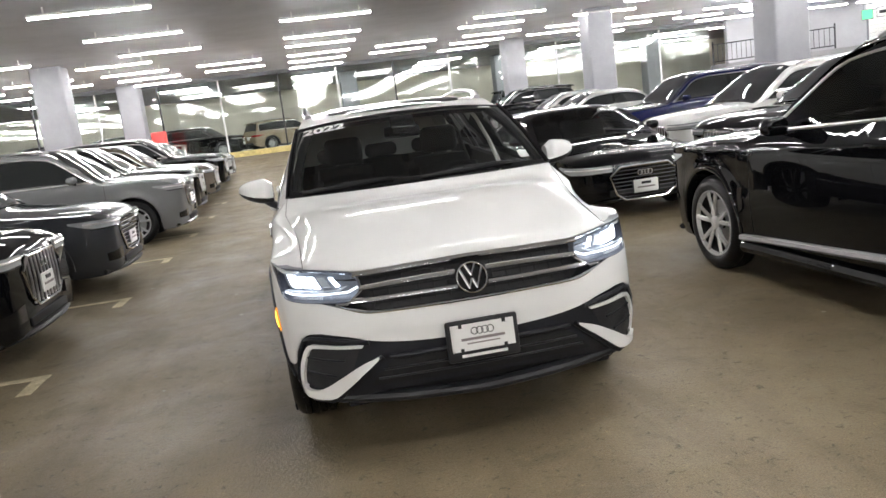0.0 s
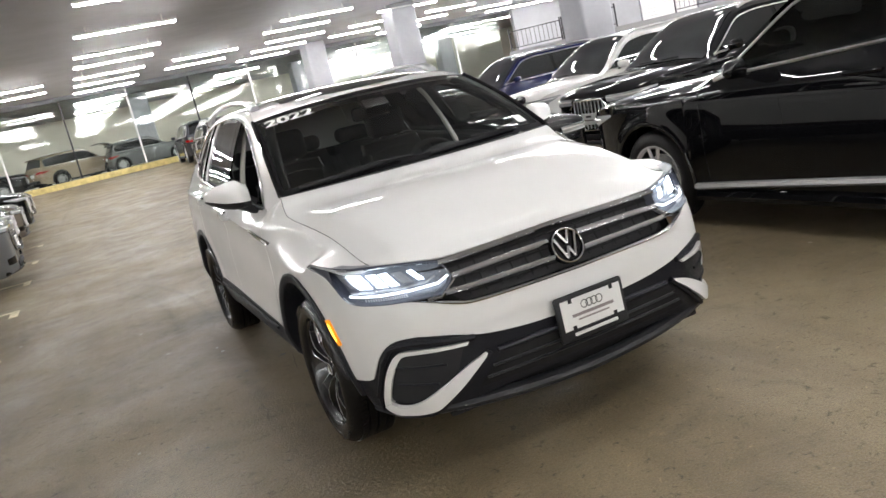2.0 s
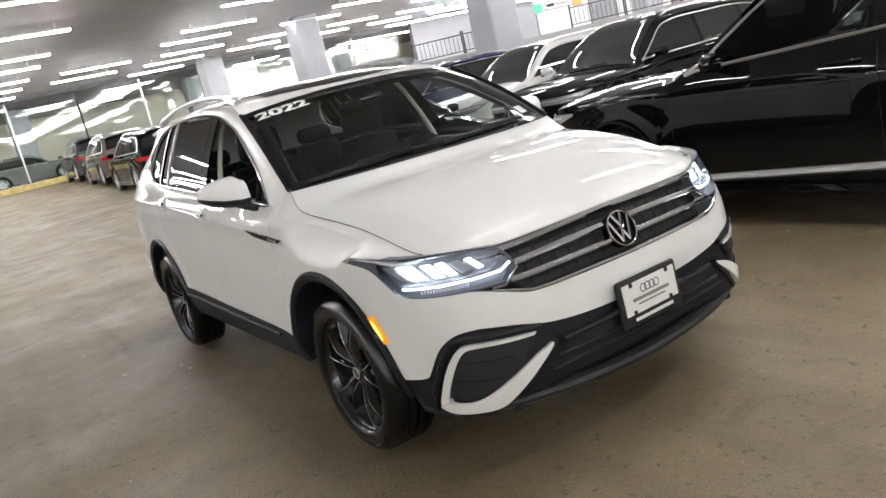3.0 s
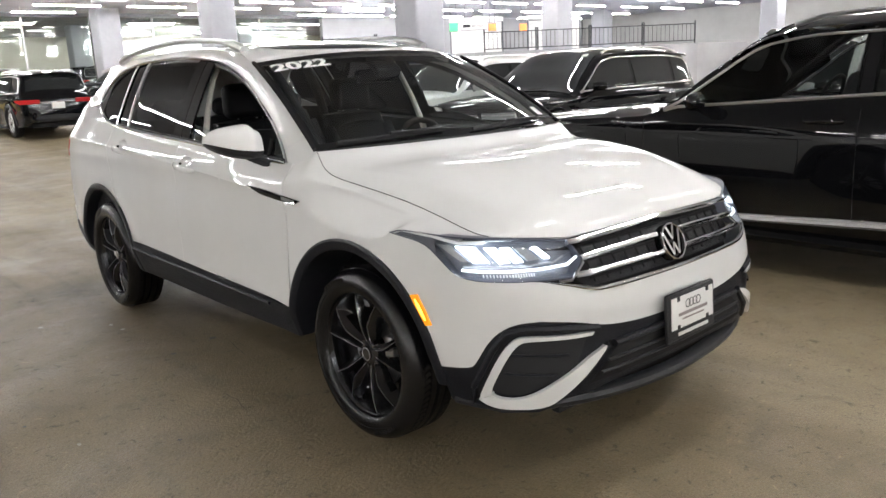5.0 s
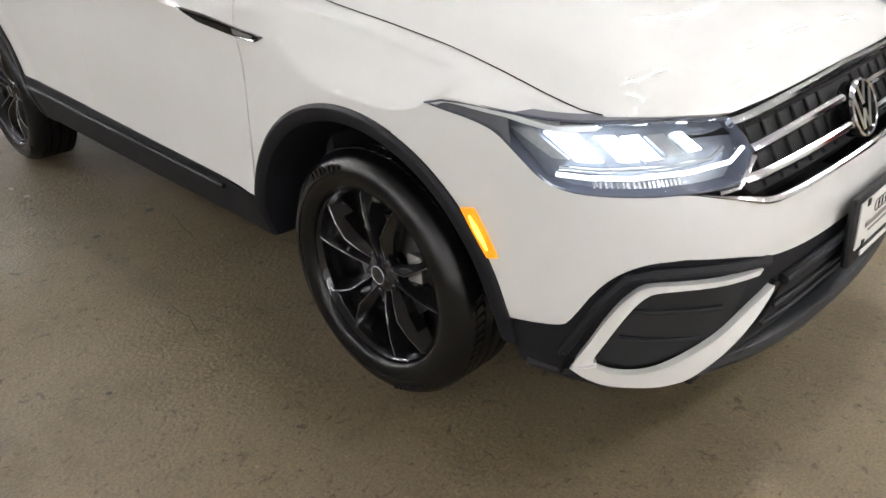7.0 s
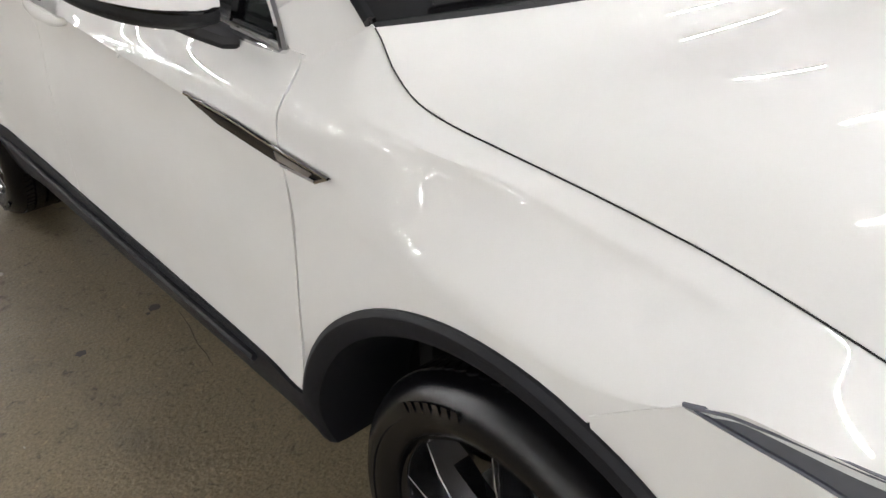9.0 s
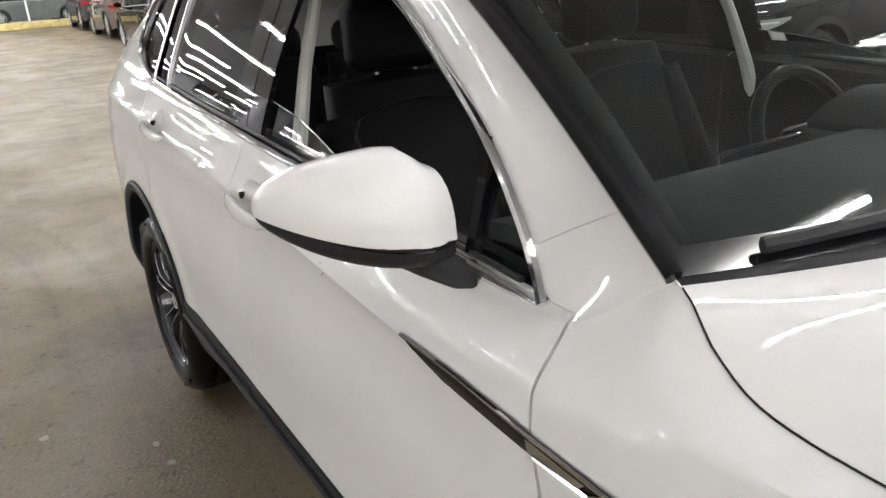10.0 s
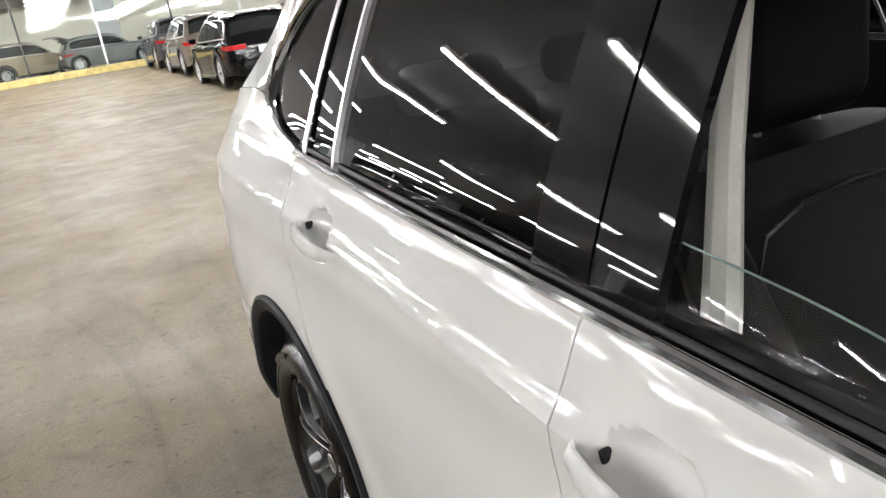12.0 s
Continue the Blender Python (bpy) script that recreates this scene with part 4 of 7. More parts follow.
def park_all():
    # row with fronts to +x
    put(build_car("parked_suv", "black SUV with a chrome barred grille, parked beside the aisle", P_BLACK, L=4.9, W=1.96, H=1.66, hood=1.02), -2.95 - 2.45, 2.6, 90)
    put(build_car("parked_crossover", "dark grey crossover with a black mesh grille, parked", P_DARKGREY, L=4.58, W=1.85, H=1.66, hood=0.98, grille="wing", chrome=False), -2.92 - 2.29, 5.75, 90)
    put(build_car("parked_suv", "grey metallic SUV with five-spoke wheels, parked", P_GREY, L=4.92, W=1.95, H=1.76, hood=1.08, belt=1.14, wheel_r=0.385, rim_r=0.27, grille="wing", clad=False, fo=0.82), -2.98 - 2.28, 10.2, 90)
    b = put(build_car("parked_suv", "black SUV with chrome window trim, parked in a row", P_BLACK, L=5.0, W=1.96, H=1.74, hood=1.08, belt=1.12), -3.0 - 2.5, 13.5, 90)
    put(build_car("parked_suv", "dark bronze SUV parked in a row", P_BRONZE, L=4.8, H=1.68), -3.0 - 2.4, 16.4, 90)
    copy_thing(b, pose(-3.0 - 2.5, 19.3, ground_z(19.3), 0, 0, 90))
    put(build_car("parked_car", "silver parked car in a row", P_SILVER, L=4.7, H=1.5, hood=0.92, belt=0.98, clad=False, rails=False, rear="sedan"), -3.0 - 2.4, 22.2, 90)
    # in the aisle
    put(build_car("parked_suv", "large black SUV with bright sill strip beside the white car", P_BLACK, L=5.0, W=1.97, H=1.71, hood=1.06, belt=1.10, wb=2.99, fo=0.9, wheel_r=0.385, rim_r=0.268, trim_mat=M_ALLOY, arch_mat=P_BLACK, cab=0.24, belt_rise=0.30, strip_z=(0.335, 0.425), cabin=True), 2.47 + 0.985, 2.45 - 2.5, 180)
    put(build_car("parked_coupe", "low black coupe with a wide chrome-framed grille", P_BLACK, L=4.7, W=1.86, H=1.38, hood=0.82, belt=0.93, rear="coupe", clad=False, rails=False, wheel_r=0.345, rim_r=0.25, cab=0.12, cabin=True), 3.28, 4.55 + 2.35, 0)
    q = build_car("parked_suv", "black SUV seen from behind with red tail lights", P_BLACK, L=4.7, W=1.9, H=1.66)
    put(q, 3.45, 19.0 + 2.35, 180)
    for y, p in ((24.6, P_BRONZE), (30.0, P_DARKGREY)):
        put(build_car("parked_suv", "parked SUV in a queue with red tail lights", p, L=4.7, W=1.9, H=1.66), 3.55, y + 2.35, 180)
    # row with fronts to -x
    r = build_car("parked_suv", "black SUV with an upright barred chrome grille, parked", P_BLACK, L=4.7, W=1.9, H=1.66, hood=1.02, belt=1.07)
    put(r, 4.75 + 2.35, 5.4, -90)
    ws = put(build_car("parked_suv", "white SUV parked between dark cars", P_WHITE_CAR, L=4.7, W=1.9, H=1.66, hood=1.02), 5.3 + 2.35, 8.4, -90)
    put(build_car("parked_suv", "deep blue SUV with chrome window trim, parked", P_BLUE, L=5.0, W=1.97, H=1.72, hood=1.05, belt=1.1), 6.2 + 2.5, 13.4, -90)
    s = put(build_car("parked_car", "silver saloon parked in a row", P_SILVER, L=4.7, H=1.45, hood=0.9, belt=0.95, clad=False, rails=False, rear="sedan"), 6.0 + 2.35, 19.5, -90)
    copy_thing(s, pose(8.6, 22.6, ground_z(22.6), 0, 0, -90))
    copy_thing(r, pose(8.6, 28.2, ground_z(28.2), 0, 0, -90))
    copy_thing(s, pose(14.5, 14.0, ground_z(14), 0, 0, 90))
    copy_thing(r, pose(14.5, 10.6, ground_z(10.6), 0, 0, 90))
    copy_thing(s, pose(14.2, 20.0, ground_z(20), 0, 0, 90))
    copy_thing(ws, pose(8.6, 2.35, 0, 0, 0, -90))
    copy_thing(s, pose(10.6, 16.6, ground_z(16.6), 0, 0, -90))
    # beyond the glazing
    g = ground_z(50)
    put(build_car("display_suv", "tan SUV standing behind the glazing", P_TAN, L=4.7, H=1.68), -1.6, 41.0, 120)
    put(build_car("display_hatchback", "grey hatchback with its tailgate raised behind the glazing", P_GREY, L=4.3, H=1.55, hood=0.95, belt=1.0, clad=False, rails=False, hatch=True), 2.0, 40.6, 100)
    for x in (-9.5, -6.3, -13.5, -17.5):
        copy_thing(b, pose(x, 40.6 + 0.1 * x % 1, g, 0, 0, 75))
    copy_thing(s, pose(8.0, 41.2, g, 0, 0, -80))
    copy_thing(b, pose(13.0, 41.2, g, 0, 0, 95))


park_all()


# ---- the white car ----
P_WHITE = paint("white_solid_paint", (0.705, 0.706, 0.703), 0.012, coat=0.9)
M_CLADDING = material("dark_grey_grained_cladding", (0.0105, 0.0112, 0.0150), 0.5, spec=0.28, grain=0.12, grain_scale=350, bump=0.2, bump_scale=700, stain=0.08, stain_scale=5)
M_LIPGREY = material("satin_grey_skid_trim", (0.022, 0.023, 0.026), 0.4, metal=0.3, grain=0.08)
M_CLOTH = material("black_leatherette", (0.0050, 0.0050, 0.0060), 0.5, spec=0.17, grain=0.12, grain_scale=200, bump=0.3, bump_scale=300)
M_DASH = material("dark_soft_dashboard", (0.008, 0.0083, 0.0095), 0.6, spec=0.18, grain=0.1, grain_scale=250, bump=0.2, bump_scale=400)
M_TRIMBEIGE = material("pale_grey_pillar_trim", (0.62, 0.61, 0.57), 0.7, grain=0.05, grain_scale=200)
M_LED = material("lit_led_block", (1, 1, 1), 0.3, emit=LED, emit_color=(0.80, 0.90, 1.0))
M_DRL = material("lit_light_guide", (1, 1, 1), 0.3, emit=LED * 0.45, emit_color=(0.85, 0.92, 1.0))
M_LAMPBASE = material("dark_lamp_reflector", (0.30, 0.32, 0.37), 0.25, metal=0.5, grain=0.15, grain_scale=80)
M_LAMPWING = material("grey_lamp_wing", (0.20, 0.205, 0.23), 0.25, metal=0.4, grain=0.08)
M_BEZEL = material("blue_grey_lamp_bezel", (0.075, 0.08, 0.105), 0.3, spec=0.5, grain=0.06)
M_AMBERLIT = material("lit_amber_bulb", (1.0, 0.6, 0.08), 0.3, emit=2.2, emit_color=(1.0, 0.55, 0.06))
M_LETTER = material("white_windscreen_marker", (0.8, 0.8, 0.8), 0.7, grain=0.05)
M_STICKER = material("pale_paper_sticker", (0.62, 0.64, 0.63), 0.6, grain=0.08)
M_GLASSEDGE = material("polished_glass_edge", (0.16, 0.22, 0.20), 0.15, grain=0.05)
M_FRIT = material("black_glass_border", (0.008, 0.008, 0.009), 0.1, grain=0.05)


M_SCREEN = clear_glass("windscreen_glass", (0.62, 0.68, 0.66), 1.72)
M_SIDEGLASS = clear_glass("green_side_glass", (0.84, 0.90, 0.88), 1.5)
M_PRIVACY = clear_glass("dark_privacy_glass", (0.05, 0.055, 0.06), 1.62)
M_LAMPGLASS = clear_glass("headlight_cover", (0.93, 0.95, 0.97), 1.4)

_base = curve1([(0.20, 0.80), (0.34, 0.878), (0.42, 0.905), (0.48, 0.918), (0.60, 0.921), (0.80, 0.920), (0.95, 0.915), (1.02, 0.913), (1.045, 0.905), (1.10, 0.884), (1.17, 0.856), (1.30, 0.80), (1.45, 0.722), (1.56, 0.655), (1.64, 0.585)])
# the section, evened out over a few centimetres so that reflections run clean
_table = []
for _i in range(301):
    _z = 0.15 + 0.005 * _i
    _w = [(k, math.exp(-(k / 3.2) ** 2)) for k in range(-8, 9)]
    _table.append(sum(w * _base(_z + 0.005 * k) for k, w in _w) / sum(w for k, w in _w))


def side_base(z):
    f = min(299.999, max(0.0, (z - 0.15) / 0.005))
    i = int(f)
    return lerp(_table[i], _table[i + 1], f - i)


side_taper = curve1([(-0.95, -0.30), (-0.7, -0.075), (-0.5, -0.03), (-0.3, -0.012), (0, 0), (2.2, 0), (2.8, 0.004), (3.2, -0.002), (3.5, -0.03), (3.7, -0.10), (3.82, -0.21)])
crease_z = curve1([(0.3, 0.955), (0.75, 0.99), (1.35, 1.03), (2.4, 1.085), (3.4, 1.12)])


def side_x(y, z):
    """Half width of the flank: body swell, a crease at handle height, and a slight hollow below it."""
    c = z - crease_z(y)
    fade = smooth01((y - 0.2) / 0.5)
    ridge = fade * (0.013 * math.exp(-abs(c) / 0.034) - 0.007 * math.exp(-((c + 0.12) / 0.085) ** 2) - 0.004 * math.exp(-((z - 0.60) / 0.09) ** 2))
    bulge = 0.006 * math.exp(-((math.hypot(y, z - 0.35) - 0.52) / 0.06) ** 2) + 0.006 * math.exp(-((math.hypot(y - 2.79, z - 0.35) - 0.52) / 0.06) ** 2)
    dish = 0.0
    for hy in (1.455, 2.41):
        r2 = ((y - hy) / 0.070) ** 2 + ((z - crease_z(hy) - 0.012) / 0.040) ** 2
        if r2 < 1:
            dish += 0.030 * (1 - r2 ** 1.5)
    ridge -= dish + 0.004 * fade * math.exp(-((z - 1.098 - 0.055 * (y - 0.47)) / 0.016) ** 2)
    return side_base(z) + side_taper(y) + ridge + bulge - 0.03 * smooth01((y - 2.3) / 0.9) * smooth01((z - 1.12) / 0.22) - 0.026 * smooth01((1.15 - y) / 0.65) * smooth01((z - 1.02) / 0.08)


plan_y = curve1([(0, -0.915), (0.25, -0.908), (0.47, -0.893), (0.6, -0.862), (0.72, -0.79), (0.80, -0.70), (0.85, -0.61), (0.885, -0.48), (0.905, -0.36), (0.92, -0.15)])
setback = curve1([(0.2, 0.08), (0.34, 0.02), (0.45, 0), (0.6, 0), (0.7, 0.015), (0.8, 0.06), (0.85, 0.09), (0.92, 0.16), (1.0, 0.30)])
front_weight = curve1([(0, 1), (0.6, 1), (0.85, 0.4), (0.91, 0)])
gap_x = curve1([(-0.56, 0.745), (-0.50, 0.748), (-0.35, 0.750), (-0.2, 0.756), (-0.1, 0.765), (0, 0.778), (0.1, 0.792), (0.2, 0.808), (0.25, 0.814), (0.30, 0.808), (0.36, 0.795), (0.5, 0.79)])
gap_z = curve1([(-0.56, 0.905), (-0.50, 0.917), (-0.35, 0.952), (-0.2, 0.985), (-0.1, 1.003), (0, 1.021), (0.1, 1.038), (0.2, 1.058), (0.25, 1.076), (0.30, 1.105), (0.36, 1.155), (0.5, 1.17)])
crest_x = curve1([(-0.56, 0.765), (-0.45, 0.778), (-0.3, 0.789), (-0.1, 0.799), (0, 0.812), (0.1, 0.834), (0.2, 0.848), (0.3, 0.857), (0.4, 0.864), (0.47, 0.870)])
lamp_line = curve1([(-0.56, 0.908), (-0.45, 0.920), (-0.33, 0.928), (-0.262, 0.908), (-0.20, 0.872), (-0.14, 0.850), (-0.1, 0.846)])
crest_z = curve1([(-0.56, 0.915), (-0.45, 0.934), (-0.33, 0.948), (-0.2, 0.962), (-0.1, 0.978), (0, 1.002), (0.1, 1.024), (0.2, 1.041), (0.3, 1.054), (0.4, 1.066), (0.47, 1.077)])

# the front is unrolled: a length along the plan curve, from the middle to the flank
_plan = [(k * 0.92 / 400, plan_y(k * 0.92 / 400)) for k in range(401)]
_len = [0.0]
for _k in range(1, 401):
    _len.append(_len[-1] + math.hypot(_plan[_k][0] - _plan[_k - 1][0], _plan[_k][1] - _plan[_k - 1][1]))


def q_of_x(x):
    k = min(399, int(abs(x) / 0.92 * 400))
    f = abs(x) / 0.92 * 400 - k
    return math.copysign(lerp(_len[k], _len[k + 1], f), x)


def q_of_y(y):
    k = next((i for i in range(401) if _plan[i][1] >= y), 400)
    f = 0 if k == 0 else (y - _plan[k - 1][1]) / max(1e-9, _plan[k][1] - _plan[k - 1][1])
    return lerp(_len[k - 1], _len[k], min(1, f)) if k else 0.0


def front_xy(q):
    a = min(abs(q), _len[-1])
    k = max(1, next(i for i in range(1, 401) if _len[i] >= a - 1e-9))
    f = (a - _len[k - 1]) / (_len[k] - _len[k - 1])
    return lerp(_plan[k - 1][0], _plan[k][0], f), lerp(_plan[k - 1][1], _plan[k][1], f)


def front_pt(q, z, off=0.0):
    """The point of the front at length q along the plan and height z, pushed out by off."""
    x, y = front_xy(q)
    w = front_weight(x)
    px, py = x + (1 - w) * (side_base(z) - 0.921 + 0.006 * math.exp(-((math.hypot(y, z - 0.35) - 0.52) / 0.06) ** 2)), y + setback(z) * w
    n = Vector((1 - w + 0.15, -w - 0.1, 0)) if x > 0.55 else Vector((0.25 * x / 0.55, -1, 0))
    n.normalize()
    return Vector((math.copysign(1, q) * (px + n.x * off), py + n.y * off, z))


def side_pt_w(y, z, off=0.0):
    return Vector((side_x(y, z) + off, y, z))


def fender_pt(y, z, off=0.0):
    zg, xg = gap_z(y), gap_x(y)
    zc, xc = min(crest_z(y), zg - 0.006), max(crest_x(y), xg + 0.008)
    zs = min(zc - 0.006, lamp_line(y) if y < -0.1 else lerp(lamp_line(-0.1), zc - 0.13, smooth01((y + 0.1) / 0.15)))
    soft = 0.85 * smooth01((zc - zs - 0.03) / 0.08)
    k = smooth01((y - 0.06) / 0.40)
    if z <= zs:
        return Vector((side_x(y, z) + off, y, z))
    if z <= zc:
        f = (z - zs) / (zc - zs)
        return Vector((lerp(lerp(side_x(y, zs), xc, lerp(f, smooth01(f), soft)), side_x(y, z), k) + off * (1 - 0.4 * f), y, z + 0.4 * off * f))
    f = min(1.0, (z - zc) / (zg - zc))
    return Vector((lerp(lerp(xc, xg, f), side_x(y, z), k) + off * 0.3, y, z + off * 0.8))


lamp_edge = curve1([(-0.625, 0.907), (-0.535, 0.911), (-0.45, 0.918), (-0.33, 0.926), (-0.262, 0.900), (-0.20, 0.859), (-0.1547, 0.815)])
lens_x = curve1(sorted((plan_y(x) + setback(0.91) * front_weight(x), x - 0.004) for x in [0.70 + 0.22 * k / 40 for k in range(41)]))
shoulder_z = curve1([(-0.622, 0.903), (-0.45, 0.916), (-0.33, 0.922), (-0.262, 0.898), (-0.20, 0.876), (-0.1, 0.866), (0.05, 0.870), (0.2, 0.886), (0.36, 0.915), (0.462, 0.935)])
door_edge = curve1([(0.47, 0.4755), (0.60, 0.452), (0.85, 0.448), (1.02, 0.462), (1.10, 0.462)])


def wing_x(y, z):
    """Half width of the front corner: the lamp's edge in front, the bumper corner, then the flank."""
    corner = lerp(lens_x(y), abs(front_pt(q_of_y(y), z).x), smooth01((y + 0.33) / 0.07)) - 0.002
    return lerp(corner, side_x(y, z), smooth01((y + 0.16) / 0.16))


def fender_fn(u, v):
    """The front wing: from the lamp, the bumper or the wheel arch over its crest to the hood gap."""
    y0 = lerp(-0.622, 0.462, 1 - (1 - u) ** 1.25)
    low = lambda y: lamp_edge(y) if y < -0.1547 else 0.352 + math.sqrt(max(0.0, 0.49 ** 2 - y * y))
    zg = gap_z(y0) if y0 < 0.36 else lerp(1.1549, 1.099, smooth01((y0 - 0.36) / 0.102))
    zc = min(crest_z(y0), zg - 0.005) if y0 < 0.40 else min(lerp(crest_z(0.4), 1.085, (y0 - 0.4) / 0.062), zg - 0.005)
    zs = min(zc - 0.004, shoulder_z(y0))
    bend = smooth01((y0 - 0.25) / 0.212)
    zl = low(y0 + bend * (door_edge(0.472) - 0.462))
    zs = max(zs, min(zl, zc - 0.003))
    zl = min(zl, zs)
    if v < 0.6:
        z = lerp(zl, zs, v / 0.6)
    elif v < 0.88:
        z = lerp(zs, zc, (v - 0.6) / 0.28)
    else:
        z = lerp(zc, zg, (v - 0.88) / 0.12)
    y = y0 + bend * (door_edge(z) - 0.462)
    skin = lambda z_: wing_x(y, z_)
    if v <= 0.6:
        return Vector((skin(z), y, z))
    k = smooth01((y0 - 0.06) / 0.40)
    xg = gap_x(y0)
    xc = max(crest_x(y0), xg + 0.008)
    soft = 0.85 * smooth01((zc - zs - 0.03) / 0.08)
    if v <= 0.88:
        f = (v - 0.6) / 0.28
        x = lerp(skin(zs), xc, lerp(f, smooth01(f), soft))
    else:
        f = (v - 0.88) / 0.12
        return Vector((lerp(lerp(xc, side_x(y, zc), k), lerp(xg, side_x(y, zg), smooth01((y0 - 0.36) / 0.1)), f), y, z))
    return Vector((lerp(x, side_x(y, z), k), y, z))


def edge(points):
    """A polyline through 2D or 3D points by a parameter from 0 to 1 along its length, slightly rounded."""
    pts = [Vector((*p, 0)) if len(p) == 2 else Vector(p) for p in points]
    for _ in range(2):
        if len(pts) > 2:
            out = [pts[0]]
            for a, b in zip(pts, pts[1:]):
                out += [a.lerp(b, 0.25), a.lerp(b, 0.75)]
            pts = out + [pts[-1]]
    acc = [0.0]
    for a, b in zip(pts, pts[1:]):
        acc.append(acc[-1] + (b - a).length)

    def f(t):
        d = min(1.0, max(0.0, t)) * acc[-1]
        k = next(i for i in range(1, len(acc)) if acc[i] >= d - 1e-9)
        s = (d - acc[k - 1]) / max(1e-9, acc[k] - acc[k - 1])
        return pts[k - 1].lerp(pts[k], s)

    return f


def coons(bottom, top, left, right, place, nu, nv, thick=0.0):
    """A patch between four edges (bottom and top run left to right, left and right run upwards)."""
    b, t, l, r = (e if callable(e) else edge(e) for e in (bottom, top, left, right))
    c00, c10, c01, c11 = b(0), b(1), t(0), t(1)

    def fn(u, v):
        p = (1 - v) * b(u) + v * t(u) + (1 - u) * l(v) + u * r(v) - ((1 - u) * (1 - v) * c00 + u * (1 - v) * c10 + (1 - u) * v * c01 + u * v * c11)
        return place(p)

    return sheet(fn, nu, nv, thick)


def mirrored(bm, sx):
    """The patch for the other flank."""
    if sx < 0:
        bmesh.ops.scale(bm, vec=(-1, 1, 1), verts=bm.verts)
        bmesh.ops.reverse_faces(bm, faces=bm.faces)
    return bm


ARCH = 0.49


def arch_arc(yc, a0, a1, n=14, r=ARCH):
    return [(yc - r * math.cos(radians(lerp(a0, a1, k / n))), 0.352 + r * math.sin(radians(lerp(a0, a1, k / n)))) for k in range(n + 1)]


BELT = [(0.507, 1.104), (1.276, 1.152), (1.59, 1.167), (2.078, 1.188), (2.645, 1.221)]
FRAME_TOP = [(0.507, 1.104), (0.532, 1.138), (0.575, 1.178), (0.69, 1.268), (0.94, 1.404), (1.165, 1.50), (1.46, 1.568), (1.85, 1.598), (2.22, 1.603), (2.62, 1.59), (2.88, 1.545), (3.02, 1.46), (3.075, 1.37), (3.04, 1.31), (2.86, 1.255), (2.645, 1.221)]


